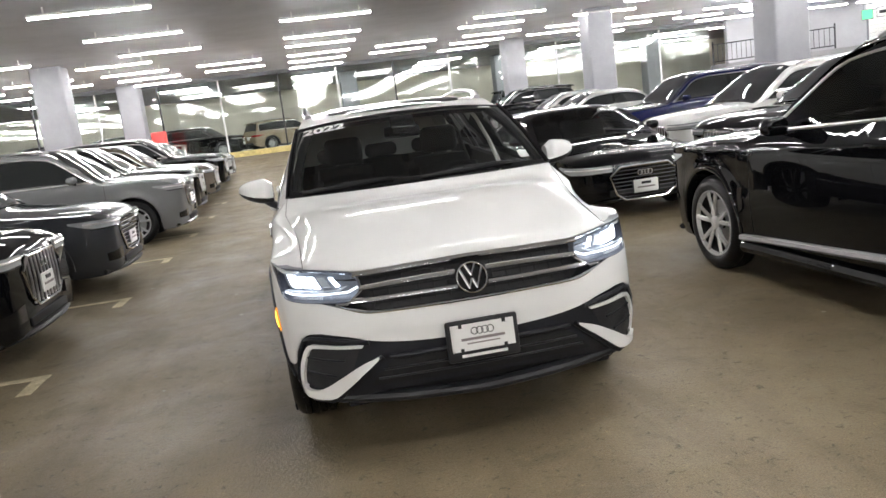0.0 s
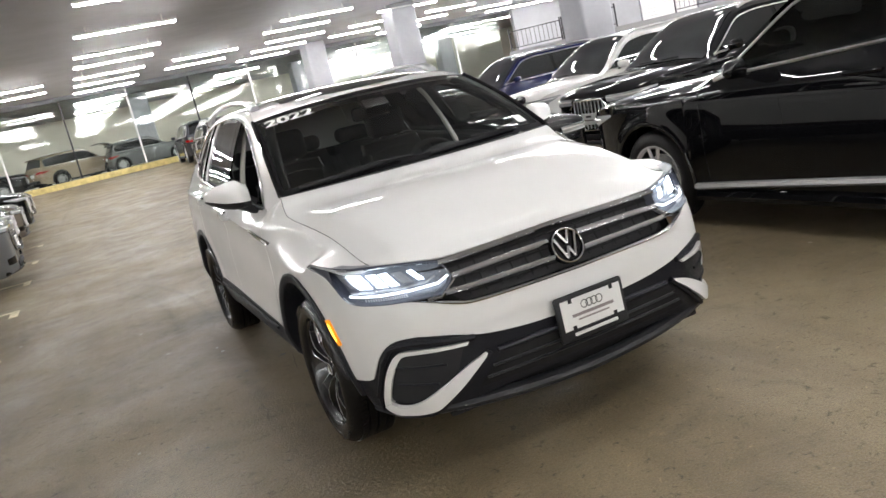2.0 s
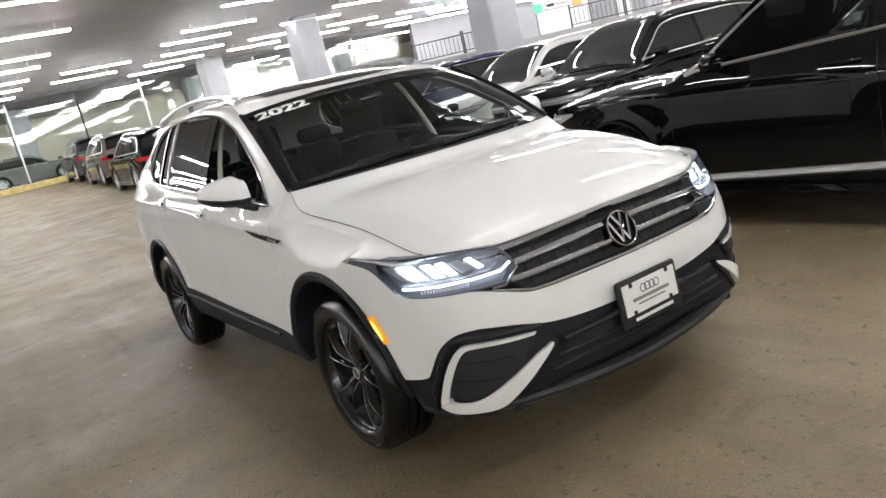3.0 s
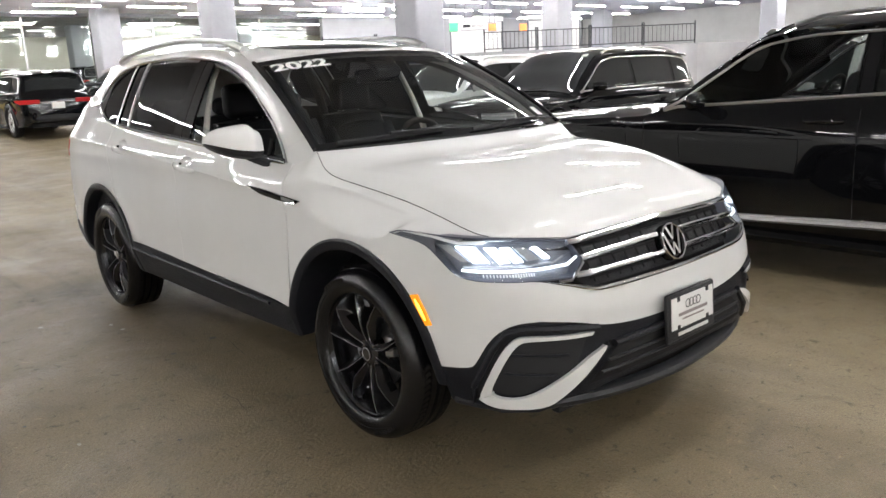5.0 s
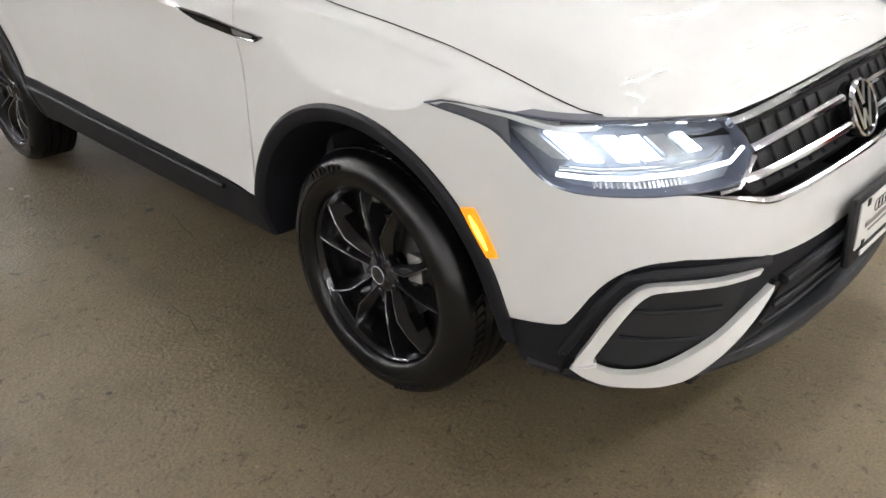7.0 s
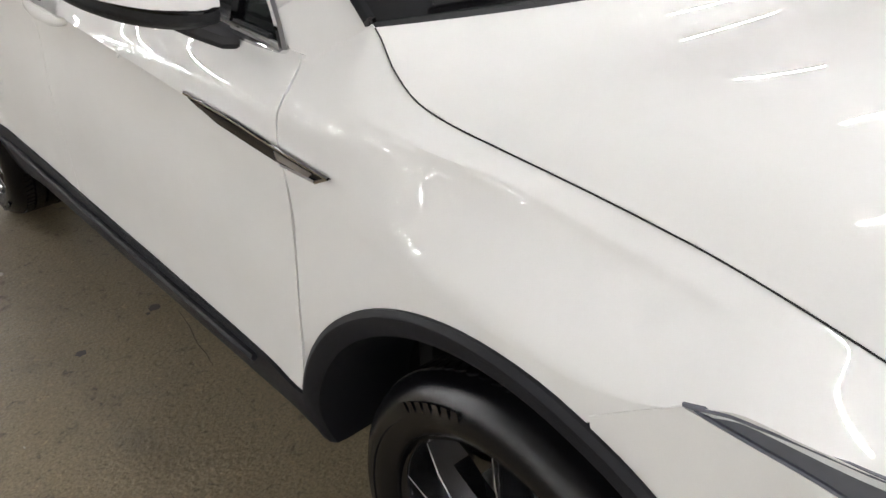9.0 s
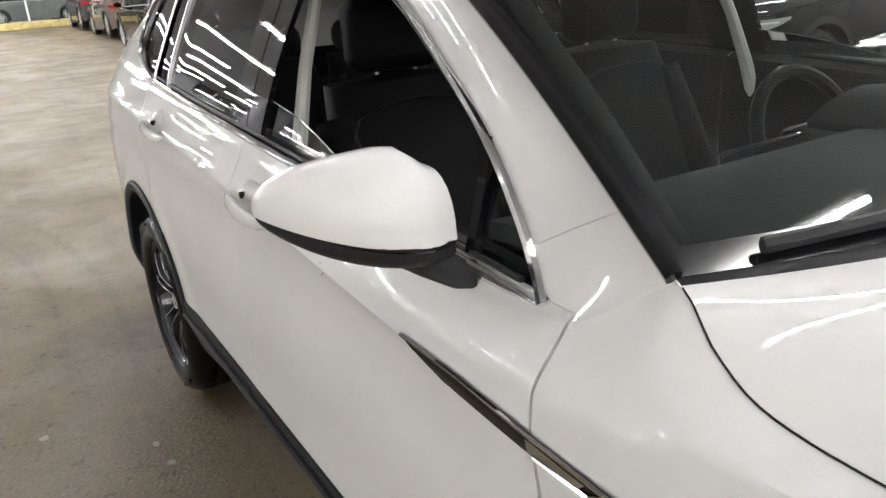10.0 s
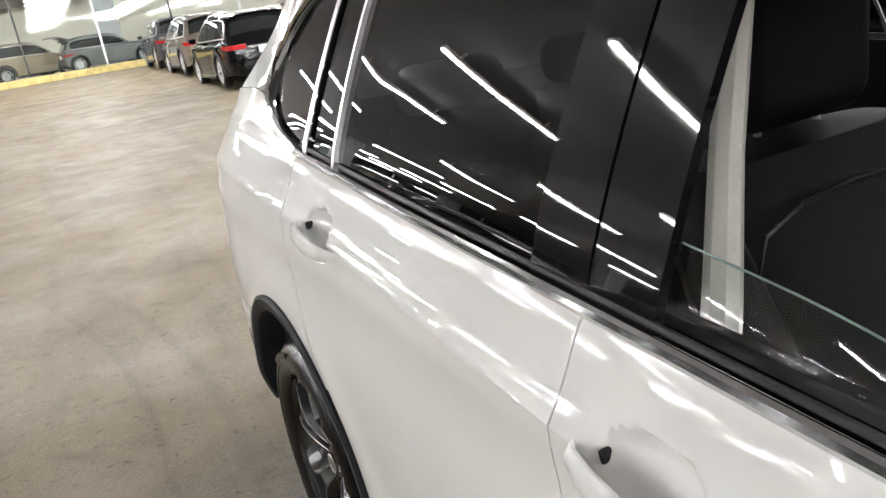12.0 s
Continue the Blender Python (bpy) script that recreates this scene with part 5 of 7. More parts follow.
def build_white_car():
    car = thing("white_suv", "white midsize SUV with dark cladding and lit headlights", "car")
    fm = lambda off=0.0: (lambda p: front_pt(p.x, p.y, off))
    sm = lambda off=0.0: (lambda p: side_pt_w(p.x, p.y, off))

    def panel(p):
        """The flank, with a row of the mesh laid along the crease."""
        zc = crease_z(p.x)
        return side_pt_w(p.x, zc if abs(p.y - zc) < 0.0042 else p.y)

    Q = lambda pts: [(q_of_x(x), z) for x, z in pts]
    qs = lambda y: q_of_y(y)

    # front bumper skin, whole width
    low_r = [(0.0, 0.548), (0.25, 0.55), (0.466, 0.575), (0.588, 0.614), (0.70, 0.628)]
    top_r = [(0.0, 0.695), (0.30, 0.697), (0.485, 0.702), (0.56, 0.725), (0.665, 0.757), (0.70, 0.761)]
    mir = lambda pts: [(-x, z) for x, z in reversed(pts)] + pts[1:]
    bumper = part("front_bumper", coons(Q(mir(low_r)), Q(mir(top_r)), Q([(-0.70, 0.628), (-0.70, 0.761)]), Q([(0.70, 0.628), (0.70, 0.761)]), fm(), 60, 8, -0.012), P_WHITE, car, "white painted bumper skin")
    for sx in (-1, 1):
        arc = [(qs(y), z) for y, z in arch_arc(0, 10, 76)]
        tip = (qs(-0.262), 0.903)
        corner = coons(Q([(0.70, 0.628), (0.767, 0.624), (0.815, 0.575), (0.845, 0.47), (0.853, 0.452)]) + [(qs(-0.478), 0.438)],
                       Q([(0.70, 0.761), (0.80, 0.763), (0.845, 0.768), (0.864, 0.785), (0.88, 0.844), (0.892, 0.885)]) + [tip],
                       Q([(0.70, 0.628), (0.70, 0.761)]), arc + [tip], fm(), 26, 22, -0.012)
        part("bumper_corner", mirrored(corner, sx), P_WHITE, bumper, "white painted bumper corner")
        # fender
        fen = sheet(fender_fn, 110, 64, -0.012)
        part("fender", mirrored(fen, sx), P_WHITE, car, "white painted fender")
        # doors and quarter
        front_edge = [(0.4815, 0.472), (0.458, 0.60), (0.454, 0.85), (0.468, 1.02), (0.468, 1.106)]
        d1 = coons([(0.4815, 0.472), (0.72, 0.486), (1.1, 0.494), (1.5985, 0.505)], [(0.468, 1.106), (1.276, 1.150), (1.5985, 1.165)], front_edge, [(1.5985, 0.505), (1.6065, 0.85), (1.5985, 1.165)], panel, 110, 84, -0.012)
        door = part("front_door", mirrored(d1, sx), P_WHITE, car, "white painted front door")
        rear_edge = [(2.352, 0.524), (2.40, 0.66), (2.47, 0.74), (2.56, 0.85), (2.635, 1.0), (2.645, 1.219)]
        d2 = coons([(1.6015, 0.505), (1.755, 0.515), (2.352, 0.524)], [(1.6015, 1.165), (2.078, 1.186), (2.645, 1.219)], [(1.6015, 0.505), (1.6095, 0.85), (1.6015, 1.165)], rear_edge, panel, 100, 84, -0.012)
        door2 = part("rear_door", mirrored(d2, sx), P_WHITE, car, "white painted rear door")
        qarc = arch_arc(2.80, 48, 170)
        qq = coons(qarc, [(2.651, 1.219), (2.86, 1.25), (3.04, 1.305), (3.2, 1.33), (3.62, 1.31)], [qarc[0], (2.55, 0.82), (2.641, 1.0), (2.651, 1.219)], [qarc[-1], (3.5, 0.52), (3.70, 0.75), (3.72, 1.05), (3.62, 1.31)], panel, 70, 64, -0.012)
        part("quarter_panel", mirrored(qq, sx), P_WHITE, car, "white painted quarter panel")
        # pillar and cantrail: from the screen edge and roof line to the window frame
        inner = edge([(0.786, 0.335, 1.122), (0.797, 0.362, 1.157), (0.765, 0.50, 1.25), (0.738, 0.74, 1.395), (0.682, 1.03, 1.538), (0.64, 1.25, 1.598), (0.61, 1.6, 1.630), (0.60, 2.0, 1.642), (0.592, 2.5, 1.634), (0.575, 3.0, 1.612), (0.555, 3.35, 1.588)])
        ft = [(0.455, 1.085)] + FRAME_TOP[:11] + [(3.02, 1.47), (3.10, 1.38)]
        outer = edge([side_pt_w(y, z, -0.012 if i == 0 else 0.0) for i, (y, z) in enumerate(ft)])
        m0, m1 = inner, outer

        def cant(u, v):
            p = m0(u).lerp(m1(u), v)
            n = Vector((0.6, -0.25 * (1 - u), 0.75)).normalized()
            return p + n * 0.008 * math.sin(math.pi * v) * smooth01(u * 7)
        part("roof_side", mirrored(sheet(cant, 80, 8, -0.02), sx), P_WHITE, car, "white painted pillar and roof side")
        sa, sb = Vector((0.838, 0.572, 1.143)), Vector((0.772, 0.446, 1.219))
        us = [k / 600 for k in range(240)]
        ua, ub = min(us, key=lambda u: (m1(u) - sa).length), min(us, key=lambda u: (m0(u) - sb).length)
        part("pillar_seam", mirrored(tube([cant(lerp(ub, ua, k / 12), k / 12) for k in range(1, 13)], 0.0010, 5), sx), M_SATIN, car)
        dp = coons(edge([side_pt_w(3.10, 1.38), side_pt_w(3.09, 1.345), side_pt_w(3.2, 1.33)]), edge([Vector((0.555, 3.35, 1.588)), Vector((0.60, 3.48, 1.46)), side_pt_w(3.62, 1.31)]),
                   edge([side_pt_w(3.10, 1.38), Vector((0.555, 3.35, 1.588))]), edge([side_pt_w(3.2, 1.33), side_pt_w(3.62, 1.31)]), lambda p: p, 14, 14, -0.012)
        part("rear_pillar", mirrored(dp, sx), P_WHITE, car)
        # cladding
        sill = coons([(0.47, 0.325), (1.2, 0.312), (2.40, 0.325)], [(0.46, 0.468), (0.60, 0.471), (0.64, 0.483), (1.6, 0.507), (2.37, 0.528)], [(0.47, 0.325), (0.46, 0.468)], [(2.40, 0.325), (2.37, 0.528)], sm(0.006), 40, 8, -0.03)
        skirt = part("sill_cladding", mirrored(sill, sx), M_CLADDING, car, "dark grained sill cladding")
        part("sill_edge", mirrored(tube([side_pt_w(y, 0.455 + 0.012 * (y - 0.66) / 0.9, 0.012) for y in [0.66 + 1.68 * k / 12 for k in range(13)]], 0.009, 6), sx), M_CLADDING, skirt)
        for yc, a0, a1, nm in ((0.0, 1, 182, "front"), (2.80, -4, 178, "rear")):
            bm = bmesh.new()
            rows = []
            for k in range(49):
                a = radians(lerp(a0, a1, k / 48))
                row = []
                for r_, o in ((0.4935, -0.004), (0.494, 0.006), (0.484, 0.0125), (0.462, 0.012), (0.449, 0.004), (0.445, -0.02), (0.445, -0.10), (0.447, -0.28)):
                    y, z = yc - r_ * math.cos(a), 0.352 + r_ * math.sin(a)
                    base = front_pt(qs(y), z) if yc == 0 and y < -0.16 else Vector((lerp(abs(front_pt(qs(y), z).x), side_x(y, z), smooth01((y + 0.16) / 0.16)), y, z)) if yc == 0 else side_pt_w(y, z)
                    xx = base.x + o if o > -0.1 else 0.90 + o
                    row.append(Vector((xx, y, z)))
                rows.append(row)
            add_grid(bm, rows)
            part("wheel_arch_trim", mirrored(bm, sx), M_CLADDING, car, "dark grained wheel arch cladding")
            part("wheel_well", half_drum(sx * 0.90, yc, 0.352, 0.446, -0.50, -0.20, sx), M_DARK, car)
        # headlight
        ltop = Q([(0.527, 0.877), (0.64, 0.894), (0.74, 0.904), (0.87, 0.913)]) + [(qs(-0.33), 0.924), (qs(-0.262), 0.903)]
        lbot = Q([(0.556, 0.761), (0.68, 0.761), (0.80, 0.763), (0.845, 0.768), (0.86, 0.777)])
        lleft = Q([(0.556, 0.761), (0.498, 0.812), (0.527, 0.877)])
        lright = Q([(0.86, 0.777), (0.88, 0.844), (0.892, 0.885)]) + [(qs(-0.262), 0.903)]
        lamp = part("headlight", mirrored(coons(lbot, ltop, lleft, lright, fm(-0.05), 24, 10), sx), M_LAMPBASE, car, "lit LED headlight with dark housing")
        gl = part("lens", mirrored(coons(lbot, ltop, lleft, lright, fm(-0.002), 30, 12), sx), M_LAMPGLASS, lamp, "clear polycarbonate lens")
        gl.visible_shadow = False
        rim = []
        for e_, rev in ((lbot, 0), (lright, 0), (ltop, 1), (lleft, 1)):
            f = edge(e_)
            rim += [f(1 - k / 16 if rev else k / 16) for k in range(16)]
        rim.append(rim[0])
        part("lamp_wall", mirrored(sheet(lambda u, v: front_pt(rim[round(u * 64)].x, rim[round(u * 64)].y, lerp(-0.003, -0.052, v)), 64, 3), sx), M_BEZEL, lamp, "dark blue-grey lamp wall")
        part("lamp_bezel", mirrored(tube([front_pt(p.x, p.y, -0.004) for p in rim], 0.0032, 6), sx), M_BEZEL, lamp, "dark blue-grey bezel")
        wing = coons([(qs(-0.50), 0.842), (qs(-0.40), 0.872), (qs(-0.30), 0.898), (qs(-0.272), 0.903)], [(qs(-0.50), 0.905), (qs(-0.40), 0.914), (qs(-0.33), 0.917), (qs(-0.272), 0.905)],
                     [(qs(-0.50), 0.842), (qs(-0.50), 0.905)], [(qs(-0.272), 0.903), (qs(-0.272), 0.905)], fm(-0.006), 10, 4)
        part("lamp_wing", mirrored(wing, sx), M_LAMPWING, lamp, "grey outer lamp wing")
        for x0, x1, zt, zb, mt in ((0.856, 0.872, 0.876, 0.822, M_LENS), (0.810, 0.848, 0.873, 0.819, M_LED), (0.752, 0.786, 0.870, 0.819, M_LED), (0.706, 0.738, 0.868, 0.819, M_LED), (0.652, 0.692, 0.864, 0.822, M_LENS), (0.612, 0.632, 0.862, 0.824, M_LED)):
            blk = coons(Q([(x0 - 0.016, zb), (x1 - 0.016, zb)]), Q([(x0 + 0.012, zt), (x1 + 0.012, zt)]), Q([(x0 - 0.016, zb), (x0 + 0.012, zt)]), Q([(x1 - 0.016, zb), (x1 + 0.012, zt)]), fm(-0.038), 3, 3, 0.02)
            part("led_block", mirrored(blk, sx), mt, lamp, "glowing LED module" if mt is M_LED else "clear lamp module")
        part("light_guide", mirrored(tube([front_pt(q_of_x(x), z, -0.014) for x, z in ((0.515, 0.818), (0.56, 0.799), (0.66, 0.796), (0.76, 0.795), (0.82, 0.796), (0.853, 0.799))], 0.005, 6), sx), M_DRL, lamp, "glowing white light strip")
        part("lamp_bar", mirrored(tube([front_pt(q_of_x(x), z, -0.020) for x, z in ((0.56, 0.826), (0.60, 0.811), (0.70, 0.808), (0.80, 0.808), (0.85, 0.810))], 0.0045, 6), sx), M_LENS, lamp, "pale reflector bar")
        part("lamp_bar", mirrored(tube([front_pt(q_of_x(x), z, -0.012) for x, z in ((0.53, 0.873), (0.64, 0.888), (0.74, 0.897), (0.84, 0.90))], 0.006, 6), sx), M_CHROME, lamp)
        rib = bmesh.new()
        for k in range(18):
            x = 0.68 + 0.008 * k
            a, b = front_pt(q_of_x(x), 0.774, -0.02), front_pt(q_of_x(x), 0.786, -0.02)
            add_tube(rib, [a, b], 0.0025, 5)
        part("reflector_ribs", mirrored(rib, sx), M_SATIN, lamp)
        # side marker
        mk = coons([(-0.438, 0.585), (-0.463, 0.591)], [(-0.371, 0.689), (-0.405, 0.696)], [(-0.438, 0.585), (-0.402, 0.64), (-0.371, 0.689)], [(-0.463, 0.591), (-0.434, 0.648), (-0.405, 0.696)], lambda p: front_pt(qs(p.x), p.y, 0.008), 4, 8, 0.02)
        marker = part("side_marker", mirrored(mk, sx), M_AMBER, car, "lit amber side marker")
        part("lit_element", mirrored(tube([front_pt(qs(a), b, 0.0095) for a, b in ((-0.440, 0.605), (-0.425, 0.632), (-0.409, 0.658), (-0.396, 0.678))], [0.002, 0.0055, 0.0055, 0.002], 6), sx), M_AMBERLIT, marker, "bright yellow bulb glow")
        # lower black bumper, corner
        lowc = coons(Q([(0.0, 0.345), (0.3, 0.345), (0.5, 0.335), (0.7, 0.285), (0.83, 0.285)]) + [(qs(-0.49), 0.290)], Q([(0.0, 0.553), (0.25, 0.555), (0.466, 0.58), (0.588, 0.619), (0.70, 0.633), (0.767, 0.629), (0.815, 0.58), (0.845, 0.475), (0.853, 0.457)]) + [(qs(-0.478), 0.442)],
                     Q([(0, 0.345), (0, 0.553)]), [(qs(-0.49), 0.290), (qs(-0.478), 0.442)], fm(-0.006), 44, 12, -0.02)
        lower = part("lower_bumper", mirrored(lowc, sx), M_CLADDING, car, "dark grained lower bumper")
        # fog surround
        fog = part("fog_recess", mirrored(coons(Q([(0.585, 0.462), (0.70, 0.38), (0.768, 0.352), (0.823, 0.372)]), Q([(0.545, 0.558), (0.66, 0.562), (0.735, 0.566), (0.757, 0.562)]), Q([(0.585, 0.462), (0.545, 0.558)]), Q([(0.823, 0.372), (0.785, 0.511), (0.757, 0.562)]), fm(0.001), 16, 8), sx), M_BLACKPLASTIC, lower, "black fog lamp recess")
        for zz in (0.43, 0.50):
            part("recess_slat", mirrored(tube([front_pt(q_of_x(lerp(0.62 if zz > 0.46 else 0.66, 0.79, t)), zz + 0.012 * t, 0.004) for t in (0, 0.25, 0.5, 0.75, 1)], 0.006, 6), sx), M_CLADDING, fog)
        fr_top = coons(Q([(0.535, 0.557), (0.66, 0.561), (0.74, 0.563), (0.762, 0.555), (0.785, 0.505), (0.823, 0.375), (0.817, 0.356)]), Q([(0.525, 0.566), (0.66, 0.571), (0.748, 0.577), (0.770, 0.567), (0.798, 0.513), (0.836, 0.362), (0.838, 0.34)]),
                       Q([(0.535, 0.557), (0.525, 0.569)]), Q([(0.817, 0.356), (0.842, 0.34)]), fm(0.014), 40, 3, -0.018)
        part("fog_frame", mirrored(fr_top, sx), P_WHITE, lower, "white painted fog lamp frame")
        wedge = coons(Q([(0.464, 0.496), (0.56, 0.422), (0.655, 0.343), (0.69, 0.318), (0.78, 0.312), (0.83, 0.316), (0.845, 0.335)]), Q([(0.466, 0.505), (0.545, 0.482), (0.64, 0.428), (0.72, 0.372), (0.768, 0.351), (0.805, 0.352), (0.819, 0.36)]),
                      Q([(0.464, 0.496), (0.466, 0.505)]), Q([(0.845, 0.335), (0.819, 0.36)]), lambda p: front_pt(p.x, p.y, 0.012 + 0.13 * max(0.0, 0.50 - p.y) * smooth01((0.98 - p.x) / 0.12)), 36, 6, -0.018)
        part("fog_wedge", mirrored(wedge, sx), P_WHITE, lower, "white painted bumper wedge")
        part("fog_outer_trim", mirrored(tube([front_pt(q_of_x(x), z, 0.004) for x, z in ((0.45, 0.505), (0.55, 0.418), (0.66, 0.325), (0.70, 0.302), (0.80, 0.296), (0.852, 0.315), (0.85, 0.38), (0.812, 0.53), (0.785, 0.59), (0.75, 0.603), (0.60, 0.592), (0.50, 0.578))], 0.013, 6), sx), M_CLADDING, lower)
        # mirror
        bm = bmesh.new()
        rows = []
        for k in range(25):
            t = 1 - (1 - k / 24) ** 1.8
            x = lerp(0.885, 1.10, t)
            sy = 0.085 * math.sqrt(max(0.0, 1 - (max(0, t - 0.25) / 0.75) ** 2.6)) * (0.78 + 0.22 * smooth01(t * 4)) + 0.0015
            sz_t = 0.120 * math.sqrt(max(0.0, 1 - (max(0, t - 0.05) / 0.95) ** 1.75)) * (0.72 + 0.28 * smooth01(t * 4.0)) + 0.001
            cy, cz = 0.715 + 0.075 * t * t, 1.156 + 0.046 * t ** 2
            rows.append([Vector((x, cy + sy * math.copysign(abs(math.cos(a)) ** 0.8, math.cos(a)), cz + sz_t * max(0, math.sin(a)) ** 0.85)) for a in [math.pi * j / 12 for j in range(13)]])
        add_grid(bm, rows)
        for rw in (rows[0],):
            bm.faces.new([bm.verts.new(p) for p in rw])
        mirror = part("wing_mirror", mirrored(bm, sx), P_WHITE, car, "white painted mirror cap")
        lo = bmesh.new()
        rows = []
        for k in range(25):
            t = 1 - (1 - k / 24) ** 1.8
            x = lerp(0.885, 1.097, t)
            sy = 0.082 * math.sqrt(max(0.0, 1 - (max(0, t - 0.25) / 0.75) ** 2.6)) * (0.78 + 0.22 * smooth01(t * 4)) + 0.001
            dz = 0.036 * math.sqrt(max(0.0, 1 - (max(0, t - 0.3) / 0.7) ** 2)) + 0.001
            cy = 0.715 + 0.075 * t * t
            rows.append([Vector((x, cy + sy * math.cos(a), 1.154 + 0.046 * t ** 2 - dz * math.sin(a) ** 0.6)) for a in [math.pi * j / 12 for j in range(13)]])
        add_grid(lo, rows)
        lo.faces.new([lo.verts.new(p) for p in rows[0]])
        part("mirror_base", mirrored(lo, sx), M_BLACKPLASTIC, mirror, "black lower mirror shell")
        part("mirror_seam", mirrored(tube([Vector((lerp(0.89, 1.09, t), 0.715 + 0.075 * t * t - (0.085 * math.sqrt(max(0.0, 1 - (max(0, t - 0.25) / 0.75) ** 2.6)) * (0.78 + 0.22 * smooth01(t * 4))), 1.154 + 0.046 * t ** 2)) for t in [k / 10 for k in range(11)]], 0.004, 5), sx), M_GLOSSBLACK, mirror)
        part("mirror_stalk", mirrored(tube([(0.856, 0.655, 1.098), (0.876, 0.665, 1.102), (0.908, 0.69, 1.122), (0.945, 0.715, 1.15)], [0.024, 0.026, 0.028, 0.032], 10, 0.75, up=Vector((0.4, 0, 1))), sx), M_BLACKPLASTIC, mirror, "black mirror foot")
        # handles
        for ya, yb, d_ in ((1.325, 1.555, door), (2.29, 2.50, door2)):
            zc = crease_z((ya + yb) / 2) - 0.002
            cup = bmesh.new()
            bmesh.ops.create_uvsphere(cup, u_segments=20, v_segments=12, radius=1.0, matrix=Matrix.Translation((side_x((ya + yb) / 2, zc) - 0.012, (ya + yb) / 2 + 0.0, zc + 0.018)) @ Matrix.Diagonal((0.016, 0.068, 0.034, 1)))
            hd = part("door_handle", mirrored(tube([(side_x(ya, zc) + o, lerp(ya, yb, t), zc + 0.02 * (t - 0.5) + dz) for t, o, dz in ((0, 0.0, 0), (0.08, 0.016, 0), (0.25, 0.026, 0.001), (0.5, 0.03, 0.002), (0.75, 0.026, 0.003), (0.92, 0.016, 0.004), (1.0, 0.0, 0.004))],
                                             [0.006, 0.014, 0.018, 0.019, 0.018, 0.014, 0.006], 10, 0.55, up=Vector((1, 0, 0))), sx), P_WHITE, d_, "white door handle")
            # a small dark block stands in for the shadow inside the handle dish
            hy = lerp(ya, yb, 0.62)
            part("handle_recess", mirrored(box((side_x(hy, zc) + 0.014, hy + 0.050, zc + 0.014), (0.018, 0.006, 0.016), 0.003, m=Matrix.Rotation(radians(-12), 4, "X")), sx), M_DARK, hd, "dark block for the shade in the handle dish")
        # fender badge
        bd = coons([(0.645, 0.966), (0.45, 0.948), (0.36, 0.948)], [(0.752, 0.997), (0.60, 0.990), (0.33, 0.962)], [(0.645, 0.966), (0.752, 0.997)], [(0.36, 0.948), (0.33, 0.962)], lambda p: (fender_pt if p.x < 0.45 else side_pt_w)(p.x, p.y, 0.005), 22, 4, -0.006)
        badge = part("fender_badge", mirrored(bd, sx), M_GLOSSBLACK, car, "slim black and chrome fender badge")
        part("badge_chrome", mirrored(tube([(fender_pt if y < 0.45 else side_pt_w)(y, z, 0.007) for y, z in ((0.748, 0.998), (0.60, 0.991), (0.45, 0.976), (0.33, 0.963), (0.36, 0.950), (0.45, 0.951))], 0.003, 5), sx), M_CHROME, badge)
        plq = coons([(0.455, 0.957), (0.375, 0.953)], [(0.46, 0.972), (0.365, 0.962)], [(0.455, 0.957), (0.46, 0.972)], [(0.375, 0.953), (0.365, 0.962)], lambda p: (fender_pt if p.x < 0.45 else side_pt_w)(p.x, p.y, 0.0085), 6, 2)
        part("badge_plaque", mirrored(plq, sx), M_SATIN, badge)
        # windows
        tr = [side_pt_w(y, z, 0.006) for y, z in FRAME_TOP]
        fe = edge(tr)
        part("window_trim", mirrored(tube([fe(k / 90) for k in range(91)], 0.0075, 6), sx), M_CHROME, car, "chrome window surround")
        be = edge([side_pt_w(y, z - 0.002, 0.008) for y, z in BELT])
        part("belt_trim", mirrored(tube([be(0.004 + 0.996 * k / 40) for k in range(41)], [0.002, 0.006] + [0.0075] * 39, 8, 1.2), sx), M_CHROME, car, "chrome belt strip")
        bi = edge([side_pt_w(y, z + 0.009, -0.003) for y, z in BELT])
        part("belt_seal", mirrored(tube([bi(k / 40) for k in range(1, 41)], 0.0045, 6), sx), M_BLACKPLASTIC, car)
        top_y = curve1([(p[0], p[1]) for p in FRAME_TOP[:13]])
        bel_y = curve1([(p[0], p[1]) for p in BELT] + [(2.86, 1.255), (3.03, 1.31)])

        def pane(y0, y1, s0, s1, inset, nu, nv, mat_, name_, parent_, lab, grow=0.0):
            def fn(u, v):
                ya, yb = lerp(y0, y1, u), lerp(y0 + s0, y1 + s1, u)
                zb, zt = bel_y(ya) + 0.0, top_y(yb) - 0.004
                y, z = lerp(ya, yb, v), lerp(zb, zt, v)
                return side_pt_w(y, z, inset)
            ob = part(name_, mirrored(sheet(fn, nu, nv), sx), mat_, parent_, lab)
            ob.visible_shadow = False
            return ob
        pane(1.705, 2.405, 0.015, 0.05, -0.010, 16, 12, M_PRIVACY, "rear_window", door2, "dark tinted rear door window")
        pane(2.61, 3.0, 0.035, 0.0, -0.010, 12, 12, M_PRIVACY, "quarter_window", car, "dark tinted quarter window")

        def strip(y0, y1, s0, inset, mat_, name_, parent_, lab=""):
            def fn(u, v):
                ya, yb = lerp(y0, y1, u), lerp(y0, y1, u) + s0
                y, z = lerp(ya, yb, v), lerp(bel_y(ya), top_y(yb) - 0.003, v)
                return side_pt_w(y, z, inset)
            return part(name_, mirrored(sheet(fn, 2, 10, -0.012), sx), mat_, parent_, lab)
        strip(1.50, 1.60, 0.01, -0.001, M_GLOSSBLACK, "middle_pillar", car, "gloss black door pillar")
